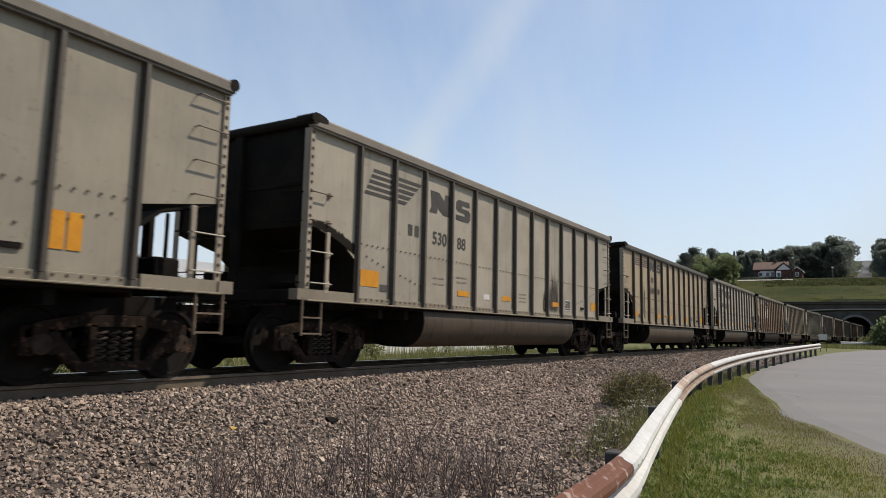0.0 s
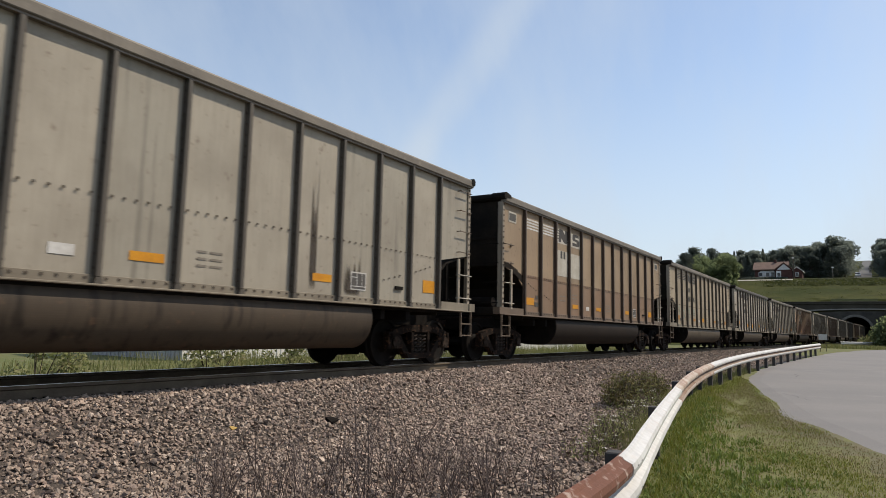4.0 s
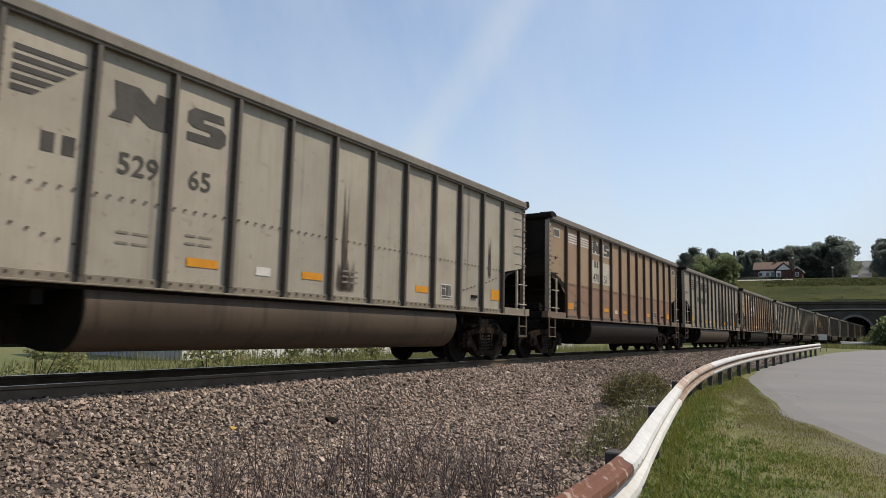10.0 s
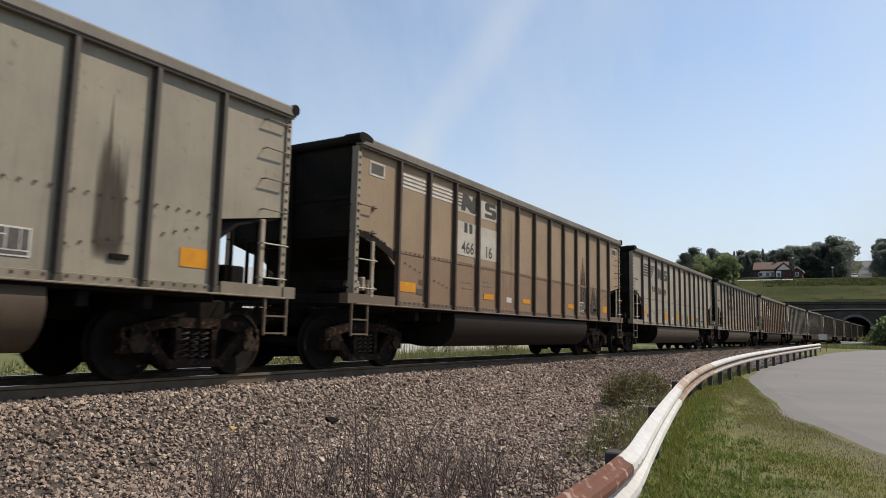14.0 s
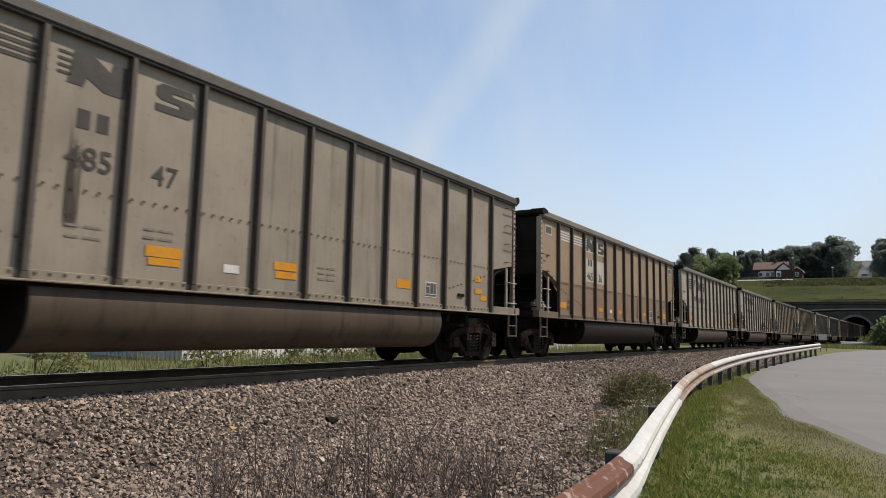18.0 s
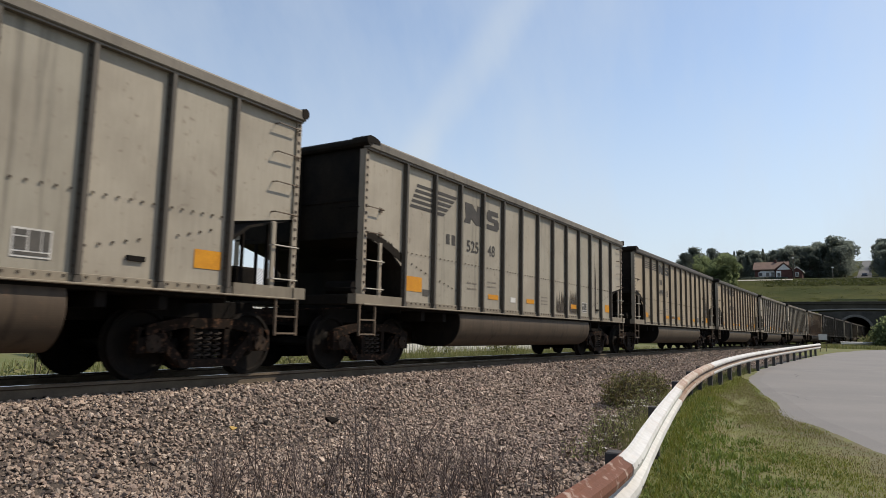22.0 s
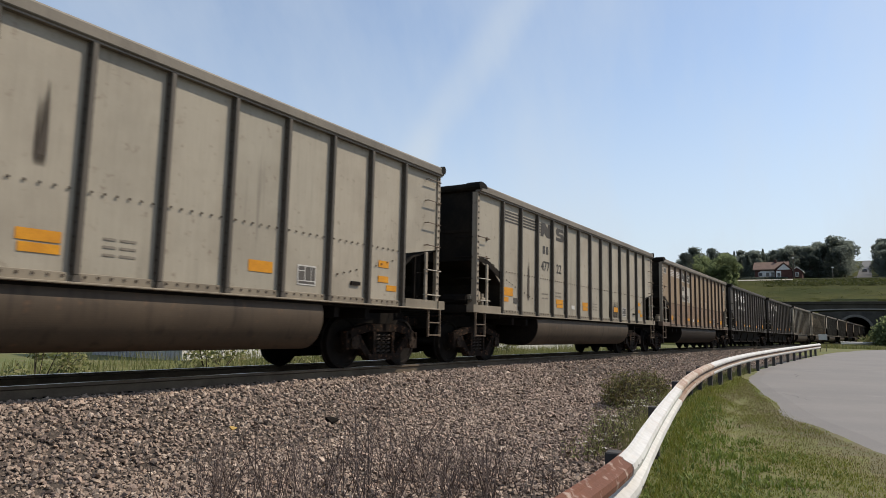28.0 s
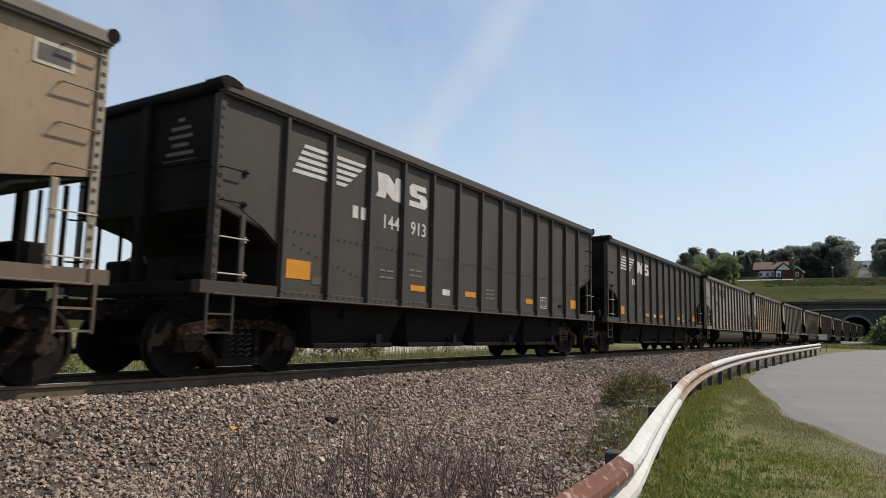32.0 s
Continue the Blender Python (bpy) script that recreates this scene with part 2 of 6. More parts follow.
WHITE = surface("white_stencil", (0.62, 0.60, 0.56), (0.48, 0.45, 0.41), 5.0, 0.6, 0.0, 30, 0.05)
DARK = surface("dark_stencil", (0.040, 0.036, 0.032), (0.062, 0.054, 0.046), 4.0, 0.65, 0.0, 25, 0.05)
FAINT = surface("faded_stencil", (0.18, 0.155, 0.125), (0.215, 0.185, 0.145), 6.0, 0.7, 0.0, 25, 0.05)
PALE = surface("pale_panel", (0.48, 0.44, 0.37), (0.39, 0.35, 0.28), 3.0, 0.6, 0.0, 20, 0.05)
SMOKE = surface("dark_sign", (0.07, 0.065, 0.055), (0.09, 0.08, 0.07), 3.0, 0.6, 0.0, 25, 0.05)
BALLAST = surface("ballast_bed", (0.092, 0.073, 0.060), (0.048, 0.038, 0.032), 14.0, 0.95, 0.0, 38, 1.0, 0, (0.19, 0.152, 0.125), dist=0.03)
STONES = island_mix("ballast_stone", [(0.088, 0.067, 0.055), (0.345, 0.263, 0.206), (0.195, 0.150, 0.124), (0.45, 0.352, 0.275), (0.250, 0.190, 0.162), (0.385, 0.280, 0.215), (0.60, 0.488, 0.396)], 0.9, 0.5, 45)
EARTH = surface("grassy_ground", (0.105, 0.125, 0.035), (0.15, 0.14, 0.05), 0.6, 0.95, 0.0, 9, 0.6, 0, (0.16, 0.125, 0.07), dist=0.03)
BANK = surface("bank_grass", (0.036, 0.045, 0.012), (0.068, 0.069, 0.021), 0.06, 0.95, 0.0, 1.2, 0.5, 0, (0.036, 0.040, 0.013), spec=0.05, dist=0.2)
ROAD = surface("old_pale_asphalt", (0.218, 0.205, 0.194), (0.190, 0.181, 0.176), 0.28, 0.9, 0.0, 60, 0.25, 0, (0.222, 0.209, 0.200))
CONCRETE = surface("stained_concrete", (0.062, 0.055, 0.043), (0.040, 0.036, 0.028), 0.4, 0.9, 0.0, 6, 0.3, 0)
TIE = surface("creosoted_tie", (0.075, 0.058, 0.045), (0.12, 0.095, 0.075), 6.0, 0.9, 0.0, 30, 0.5)

# ------------------------------------------------------------ mesh helpers
CACHE = {}


def box(bm, x0, x1, y0, y1, z0, z1, bev=0.0):
    vs = [bm.verts.new(p) for p in ((x0, y0, z0), (x1, y0, z0), (x1, y1, z0), (x0, y1, z0), (x0, y0, z1), (x1, y0, z1), (x1, y1, z1), (x0, y1, z1))]
    fs = [bm.faces.new([vs[i] for i in q]) for q in ((3, 2, 1, 0), (4, 5, 6, 7), (0, 1, 5, 4), (1, 2, 6, 5), (2, 3, 7, 6), (3, 0, 4, 7))]
    if bev:
        es = list({e for f in fs for e in f.edges})
        bmesh.ops.bevel(bm, geom=es, offset=bev, segments=1, affect="EDGES")


def prism(bm, pts, y0, y1, axis="y"):
    """Closed outline, extruded along an axis: (x, z) along y, (y, z) along x, (x, y) along z."""
    put = {"y": lambda a, b, w: (a, w, b), "x": lambda a, b, w: (w, a, b), "z": lambda a, b, w: (a, b, w)}[axis]
    lo = [bm.verts.new(put(a, b, y0)) for a, b in pts]
    hi = [bm.verts.new(put(a, b, y1)) for a, b in pts]
    k = len(pts)
    fs = [bm.faces.new(lo), bm.faces.new(hi[::-1])]
    for i in range(k):
        fs.append(bm.faces.new((lo[i], hi[i], hi[(i + 1) % k], lo[(i + 1) % k])))
    bmesh.ops.recalc_face_normals(bm, faces=fs)


def rod(bm, p0, p1, r, seg=8, r1=None):
    p0, p1 = Vector(p0), Vector(p1)
    d = p1 - p0
    q = d.to_track_quat("Z", "Y")
    r1 = r if r1 is None else r1
    a, b = [], []
    for i in range(seg):
        w = Vector((math.cos(math.tau * i / seg), math.sin(math.tau * i / seg), 0))
        a.append(bm.verts.new(p0 + q @ (w * r)))
        b.append(bm.verts.new(p1 + q @ (w * r1)))
    bm.faces.new(a[::-1]), bm.faces.new(b)
    for i in range(seg):
        bm.faces.new((a[i], a[(i + 1) % seg], b[(i + 1) % seg], b[i]))


def tube(bm, pts, r, seg=6):
    """A bent round bar through the points, one closed skin."""
    P = [Vector(p) for p in pts]
    rings = []
    side = None
    for i, p in enumerate(P):
        d = (P[min(i + 1, len(P) - 1)] - P[max(i - 1, 0)]).normalized()
        if side is None:
            side = d.orthogonal().normalized()
        side = (side - d * side.dot(d)).normalized()
        up = d.cross(side)
        rings.append([bm.verts.new(p + (side * math.cos(math.tau * k / seg) + up * math.sin(math.tau * k / seg)) * r) for k in range(seg)])
    for a, b in zip(rings, rings[1:]):
        for k in range(seg):
            bm.faces.new((a[k], a[(k + 1) % seg], b[(k + 1) % seg], b[k]))
    bm.faces.new(rings[0][::-1]), bm.faces.new(rings[-1])


def mesh_of(key, fn, mat, smooth=False):
    """A mesh built once under its key and shared afterwards."""
    full = (key, mat.name)
    if full not in CACHE:
        bm = bmesh.new()
        fn(bm)
        me = bpy.data.meshes.new(key)
        bm.to_mesh(me)
        bm.free()
        if smooth:
            for p in me.polygons:
                p.use_smooth = True
        me.materials.append(mat)
        CACHE[full] = me
    return CACHE[full]


def piece(name, me, parent, loc=(0, 0, 0), label="", flip=False):
    ob = new(name, me)
    ob.location = loc
    if flip:
        ob.rotation_euler = (0, 0, math.pi)
    ob.parent = parent
    if label:
        ob["label"] = label
    return ob


def part(name, bm, mat, parent, label="", smooth=False):
    me = bpy.data.meshes.new(name)
    bm.to_mesh(me)
    bm.free()
    if smooth:
        for p in me.polygons:
            p.use_smooth = True
    me.materials.append(mat)
    ob = new(name, me)
    ob.parent = parent
    if label:
        ob["label"] = label
    return ob


def solid(name, verts, faces, mat, label="", category="", kind="", smooth=False):
    me = bpy.data.meshes.new(name)
    me.from_pydata([tuple(v) for v in verts], [], [tuple(f) for f in faces])
    me.materials.append(mat)
    if smooth:
        for p in me.polygons:
            p.use_smooth = True
    return tagged(new(name, me), label, category, "", kind)


# ------------------------------------------------------------ the line of the track
RAD, BEND, STRAIGHT = 0.0007, 12.5, 100.0


def track_y(x):
    """Centre line of the track: straight, then a long curve to the road side, then straight into the tunnel."""
    e = min(max(0.0, x - BEND), STRAIGHT - BEND)
    return 8.65 - RAD / 2 * e * e - RAD * (STRAIGHT - BEND) * max(0.0, x - STRAIGHT)


def road_z(x):
    return -0.76 + 0.0125 * min(40.0, max(0.0, x - 10.0))


def smooth01(a, b, v):
    k = min(1.0, max(0.0, (v - a) / (b - a)))
    return k * k * (3 - 2 * k)


PORTAL = 190.0


def hill_z(x):
    if x < 246:
        return 8.6 + 0.18 * (x - 182)
    if x < 262:
        return 20.12
    return min(56.3, 20.12 + 0.1215 * (x - 262))


def ground_z(x, q):
    """Height of the ground at x along the line and q metres off its centre (the road side is negative)."""
    base = road_z(x)
    a = abs(q)
    if q > 0:
        base = -0.75
    if a < 1.45:
        z = -0.18
    else:
        z = max(base, -0.18 - (a - 1.45) * 0.46)
        if q < -4 and 5 < x < 24:
            # low grassy bank along the foot of the guardrail
            d = track_y(x) + q - guard_y(x)
            z = max(z, base + 0.22 * smooth01(5.5, 9.0, x) * smooth01(21, 14, x) * smooth01(-0.85, -0.1, d) * smooth01(0.9, 0.3, d))
        if a > 30:
            z = base
    up = smooth01(158, 187, x) if a > 7 else (1.0 if x > PORTAL + 1 else 0.0)
    if x > 150 and a > 4:
        up = max(up, smooth01(4, 11, a) * smooth01(150, 186, x))
    if x > 150:
        z = z + (hill_z(max(x, 182)) - z) * up
    z += 0.05 * noise.noise((x * 0.35, q * 0.35, 0)) * min(1.0, max(0.0, a - 3.0))
    return z


def span(*stops):
    """Numbers from stop to stop: (start, end, step) triples."""
    out = []
    for s, e, st in stops:
        k = max(1, round((e - s) / st))
        out += [s + (e - s) * i / k for i in range(k)]
    return out + [stops[-1][1]]


# guardrail line and road edge, along the verge
GUARD = [(1.2, 1.14), (3.0, 1.20), (4.3, 1.30), (5.6, 1.525), (7.4, 1.84), (10.2, 2.3), (13.2, 2.72), (17.0, 3.08), (22.8, 3.3), (29.0, 3.18), (36.7, 2.79), (47.4, 2.06)]


def guard_y(x):
    for (a, b), (c, d) in zip(GUARD, GUARD[1:]):
        if a <= x <= c:
            return b + (d - b) * (x - a) / (c - a)
    return 1.0 if x < 3 else 2.06


ROAD_EDGE = [(-30, -6.0), (2, -3.4), (7.5, -1.5), (10.4, -0.17), (11.3, 0.26), (12.5, 0.70), (13.8, 1.16), (15.0, 1.46), (17.9, 2.1), (20.5, 2.65), (23.2, 3.15), (30, 3.4), (37, 3.05), (47, 2.25), (60, 1.2), (75, -0.6), (88, -4.0), (95, -14), (97, -40)]


def road_edge_y(x):
    E = ROAD_EDGE[1:12]
    for (a, b), (c, d) in zip(E, E[1:]):
        if a <= x <= c:
            return b + (d - b) * (x - a) / (c - a)
    return 3.0


def build_ground():
    xs = span((-1500, -200, 325), (-200, -20, 30), (-20, 0, 4), (0, 30, 0.6), (30, 60, 1.5), (60, 150, 5), (150, 196, 1.5), (196, 300, 6), (300, 570, 15), (570, 2600, 300))
    qs = span((-1800, -200, 300), (-200, -30, 15), (-30, -12, 1.5), (-12, -4.5, 0.3), (-4.5, -1.45, 0.16), (-1.45, 1.45, 0.58), (1.45, 4, 0.5), (4, 12, 1), (12, 40, 4), (40, 200, 20), (200, 1800, 300))
    verts, faces, mats = [], [], []
    for x in xs:
        for q in qs:
            verts.append((x, track_y(x) + q, ground_z(x, q)))
    w = len(qs)
    for i in range(len(xs) - 1):
        for j in range(w - 1):
            qa, qb = qs[j], qs[j + 1]
            if PORTAL - 2 < xs[i + 1] and xs[i] < PORTAL + 3 and qb > -4.6 and qa < 4.6:
                continue
            faces.append((i * w + j, (i + 1) * w + j, (i + 1) * w + j + 1, i * w + j + 1))
            qm, xm = (qa + qb) / 2, (xs[i] + xs[i + 1]) / 2
            ym = track_y(xm) + qm
            if 4 < xm < 15 and road_edge_y(xm) - 0.3 < ym < road_edge_y(xm) + 0.3 + 0.35 * smooth01(11, 8.5, xm):
                mats.append(3)
                continue
            mats.append(2 if xm > 110 else (1 if (guard_y(xm) - track_y(xm) + 0.25 < qm < 3.6 if xm < 47 else -3.9 < qm < 3.6) else 0))
    g = solid("ground", verts, faces, EARTH, "grass verge, ballast shoulder and grassy hillside", "ground", "structure", True)
    g.data.materials.append(BALLAST), g.data.materials.append(BANK), g.data.materials.append(DIRT)
    g.data.polygons.foreach_set("material_index", mats)
    return g


build_ground()

def along(path, step):
    """Points at even steps on a polyline rounded by Catmull-Rom, with headings."""
    P = [Vector((*p, 0)) for p in path]
    fine = []
    for i in range(len(P) - 1):
        a, b, c, d = P[max(0, i - 1)], P[i], P[i + 1], P[min(len(P) - 1, i + 2)]
        for k in range(24):
            t = k / 24
            fine.append(0.5 * ((2 * b) + (c - a) * t + (2 * a - 5 * b + 4 * c - d) * t * t + (3 * b - a - 3 * c + d) * t ** 3))
    fine.append(P[-1])
    out, left = [], 0.0
    for a, b in zip(fine, fine[1:]):
        n = (b - a).length
        while left <= n and n > 0:
            out.append((a + (b - a) * (left / n), (b - a).normalized()))
            left += step
        left -= n
    return out


def build_road():
    pts = [p for p, _ in along(ROAD_EDGE, 0.8)]
    verts, faces = [], []
    cols = [0, 0.5, 1.5, 3, 6, 10, 16, 26, 40]
    for p in pts:
        wob = 0.07 * noise.noise((p.x * 1.7, p.y * 1.7, 3)) + 0.05 * noise.noise((p.x * 5, p.y * 5, 7))
        for c in cols:
            y = p.y + (wob if c == 0 else 0) - c
            x = p.x
            verts.append((x, y, max(road_z(x), ground_z(x, y - track_y(x))) + 0.025 + (0 if c else -0.04)))
    w = len(cols)
    for i in range(len(pts) - 1):
        for j in range(w - 1):
            faces.append((i * w + j, i * w + j + 1, (i + 1) * w + j + 1, (i + 1) * w + j))
    solid("road", verts, faces, ROAD, "pale worn asphalt road with crumbling grassy edge", "road", "structure")


build_road()


def build_track():
    track = tagged(new("railway_track"), "rusty steel rails on ballast with spiked timber ties", "track", "", "structure")
    head = [(-0.036, 0.0), (0.036, 0.0), (0.038, -0.035), (0.009, -0.05), (0.009, -0.145), (0.07, -0.165), (0.07, -0.178), (-0.07, -0.178), (-0.07, -0.165), (-0.009, -0.145), (-0.009, -0.05), (-0.038, -0.035)]
    xs = span((-120, 0, 10), (0, 100, 2.5), (100, 560, 20))
    for off in (-0.755, 0.755):
        verts, faces = [], []
        for x in xs:
            for a, b in head:
                verts.append((x, track_y(x) + off + a, b))
        k = len(head)
        for i in range(len(xs) - 1):
            for j in range(k):
                faces.append((i * k + j, i * k + (j + 1) % k, (i + 1) * k + (j + 1) % k, (i + 1) * k + j))
        me = bpy.data.meshes.new("rail")
        me.from_pydata(verts, [], faces)
        me.materials.append(RAIL_SIDE), me.materials.append(RAIL_TOP)
        me.polygons.foreach_set("material_index", [1 if f % k == 0 else 0 for f in range(len(faces))])
        r = new("rail", me)
        r.parent = track
    tie = mesh_of("tie", lambda bm: box(bm, -0.115, 0.115, -1.25, 1.25, -0.36, -0.177, 0.012), TIE)

    def fixings(bm):
        for off in (-0.755, 0.755):
            box(bm, -0.09, 0.09, off - 0.17, off + 0.17, -0.176, -0.166)
            for sx, sy in ((-0.06, -0.085), (0.06, -0.085), (-0.06, 0.085), (0.06, 0.085)):
                box(bm, sx - 0.014, sx + 0.014, off + sy - 0.022, off + sy + 0.022, -0.17, -0.135)
    plate = mesh_of("tie_plate", fixings, GRIME_SHADE)
    x = -8.0
    while x < 62:
        y = track_y(x)
        t = piece("tie", tie, track, (x + random.uniform(-0.02, 0.02), y + random.uniform(-0.04, 0.04), random.uniform(-0.006, 0.004)))
        t.rotation_euler = (0, 0, random.uniform(-0.02, 0.02))
        piece("tie_plate", plate, t)
        x += 0.53


build_track()

# ------------------------------------------------------------ railway wagons
PITCH, HB = 16.18, 7.285
POSTS = [-6.07 + 1.0085 * i for i in range(13)]
EDGES = [-HB] + POSTS + [HB]
SHEET, POST, CHORD = 1.552, 1.63, 1.655


def sheet_mesh(i, paint, slope=(2.30, 1.97)):
    """One side sheet on the road side, with shallow dents. Sheets at the ends stop above the open corner."""
    x0, x1 = EDGES[i], EDGES[i + 1]
    end = 0 if i == 0 else (1 if i == 13 else 2)
    kind = end if end < 2 else 2 + i % 4

    def fn(bm):
        w = (x1 - x0) / 2
        nx, nz = (5 if end == 2 else 12), 12
        front, back = [], []
        for a in range(nx + 1):
            fc, bc = [], []
            for b in range(nz + 1):
                x = -w + 2 * w * a / nx
                lo = 1.12
                if end == 0:
                    f = a / nx
                    lo = slope[0] + (slope[1] - slope[0]) * f * f * (1.6 - 0.6 * f) + 0.025 * noise.noise((x * 4.3, 5.0, 1.7))
                elif end == 1:
                    lo = slope[1] + 0.12 + (slope[0] - slope[1] - 0.12) * a / nx
                z = lo + (3.82 - lo) * b / nz
                d = 0.003 + 0.005 * noise.noise((x * 1.6 + 9 * kind, z * 1.1, kind)) if 0 < a < nx else 0.003
                fc.append(bm.verts.new((x, -SHEET + max(0.0, d), z)))
                bc.append(bm.verts.new((x, -SHEET + 0.03, z)))
            front.append(fc), back.append(bc)
        for a in range(nx):
            for b in range(nz):
                bm.faces.new((front[a][b], front[a + 1][b], front[a + 1][b + 1], front[a][b + 1]))
        ring = [(a, 0) for a in range(nx)] + [(nx, b) for b in range(nz)] + [(a, nz) for a in range(nx, 0, -1)] + [(0, b) for b in range(nz, 0, -1)]
        for (a, b), (c, d) in zip(ring, ring[1:] + ring[:1]):
            bm.faces.new((front[c][d], front[a][b], back[a][b], back[c][d]))
        bm.faces.new([back[a][b] for a, b in reversed(ring)])
    return mesh_of("side_sheet_%d_%.1f" % (kind, slope[0]), fn, paint), (x0 + x1) / 2


def post_fn(bm):
    box(bm, -0.034, 0.034, -POST, -SHEET - 0.002, 1.2, 3.79, 0.008)
    box(bm, -0.056, 0.056, -SHEET - 0.026, -SHEET - 0.004, 1.2, 3.79)
    prism(bm, [(-0.034, 1.2), (0.034, 1.2), (0.05, 1.127), (-0.05, 1.127)], -POST - 0.008, -SHEET - 0.003)


def chord_fn(bm):
    """Heavy rolled section along the top, its outer edges worn round."""
    prism(bm, [(-CHORD, 3.815), (-CHORD, 3.93), (-CHORD + 0.014, 3.955), (-CHORD + 0.04, 3.967), (-SHEET + 0.0, 3.967), (-SHEET + 0.02, 3.95), (-SHEET + 0.02, 3.80), (-CHORD + 0.012, 3.80)], -HB - 0.02, HB + 0.02, "x")
    box(bm, -HB, HB, -CHORD + 0.025, -SHEET - 0.003, 3.772, 3.80)


def sill_fn(bm):
    box(bm, -HB, HB, -CHORD + 0.01, -SHEET + 0.03, 1.10, 1.125, 0.006)
    box(bm, -HB, HB, -SHEET - 0.022, -SHEET - 0.003, 1.12, 1.225, 0.004)


def end_chord_fn(bm, hump=True):
    """Thick rounded bar across the end with a humped cap at each corner."""
    ring = [(math.cos(math.tau * (k + 0.5) / 10), math.sin(math.tau * (k + 0.5) / 10)) for k in range(10)]
    prism(bm, [(-HB + 0.075 * c, 3.91 + 0.085 * q) for c, q in ring], -CHORD - 0.01, CHORD + 0.01)
    for y0, y1 in ((-CHORD - 0.013, -CHORD + 0.34), (CHORD - 0.34, CHORD + 0.013)) if hump else ():
        prism(bm, [(-HB - 0.085, 3.88), (-HB - 0.095, 3.94), (-HB - 0.07, 3.985), (-HB - 0.02, 4.008), (-HB + 0.08, 4.008), (-HB + 0.20, 3.985), (-HB + 0.27, 3.955), (-HB + 0.28, 3.90)], y0, y1)


def end_sheet_fn(bm):
    box(bm, -HB + 0.04, -HB + 0.055, -SHEET + 0.01, SHEET - 0.01, 2.26, 3.86)


def end_stiffeners(car, flip):
    up = mesh_of("end_post", lambda bm: box(bm, -HB - 0.05, -HB + 0.038, -0.09, 0.09, 1.26, 3.83, 0.01), END_GRIME_SHADE)
    seam = mesh_of("end_seam", lambda bm: box(bm, -HB + 0.026, -HB + 0.038, -SHEET, SHEET, 2.90, 2.96, 0.003), END_GRIME_SHADE)
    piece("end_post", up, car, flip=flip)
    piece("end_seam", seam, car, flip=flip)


def end_floor_fn(bm):
    prism(bm, [(-HB + 0.06, 2.27), (-6.43, 2.06), (-6.09, 1.80), (-6.09, 1.0), (-6.06, 1.0), (-6.06, 1.83), (-6.41, 2.09), (-HB + 0.06, 2.30)], -SHEET + 0.02, SHEET - 0.02)


def end_sill_fn(bm):
    box(bm, -7.45, -7.24, -1.44, 1.44, 1.10, 1.27, 0.012)


def end_rail_fn(s):
    """Short rail from a corner block to the side sill."""
    pts = [(-7.48, 1.62), (-7.25, 1.62), (-7.25, 1.60), (-6.14, 1.60), (-6.14, 1.50), (-7.25, 1.50), (-7.25, 1.445), (-7.48, 1.445)]
    return lambda bm: prism(bm, [(x, s * y) for x, y in pts], 1.115, 1.28, "z")


def grab_fn(s):
    """A grab iron on the end face beside a corner post."""
    return lambda bm: tube(bm, [(-HB, s * 1.06, 0), (-HB - 0.075, s * 1.06, 0), (-HB - 0.075, s * 1.47, 0), (-HB, s * 1.47, 0)], 0.011, 6)


def grab_rear_fn(bm):
    tube(bm, [(HB, -1.06, 0), (HB + 0.075, -1.06, 0), (HB + 0.075, -1.47, 0), (HB, -1.47, 0)], 0.011, 6)


def valve_kit_fn(bm):
    """Brake valve on its bracket with pipes, on the end platform."""
    box(bm, -7.02, -6.84, -1.34, -1.12, 1.30, 1.52, 0.015)
    box(bm, -6.80, -6.70, -1.36, -1.16, 1.36, 1.60, 0.015)
    rod(bm, (-7.12, -1.30, 1.44), (-6.62, -1.30, 1.44), 0.035, 8)
    rod(bm, (-6.58, -1.32, 1.27), (-6.58, -1.32, 1.56), 0.05, 8)
    box(bm, -6.66, -6.50, -1.38, -1.22, 1.40, 1.47, 0.01)


# fittings of the open end platform
END_FITTINGS = [
    ("stanchion", lambda bm: rod(bm, (-7.27, 0.45, 1.26), (-7.27, 0.45, 2.25), 0.03, 6)),
    ("brace", lambda bm: rod(bm, (-7.27, 1.0, 1.26), (-7.27, 1.0, 2.25), 0.035, 6)),
    ("air_reservoir", lambda bm: rod(bm, (-7.0, -1.2, 1.42), (-7.0, -0.6, 1.42), 0.12, 10)),
    ("valve_box", lambda bm: box(bm, -7.3, -6.9, 0.3, 0.75, 1.26, 1.6, 0.03)),
    ("brake_cylinder", lambda bm: rod(bm, (-6.72, -0.9, 1.40), (-6.3, -0.9, 1.40), 0.11, 10)),
]


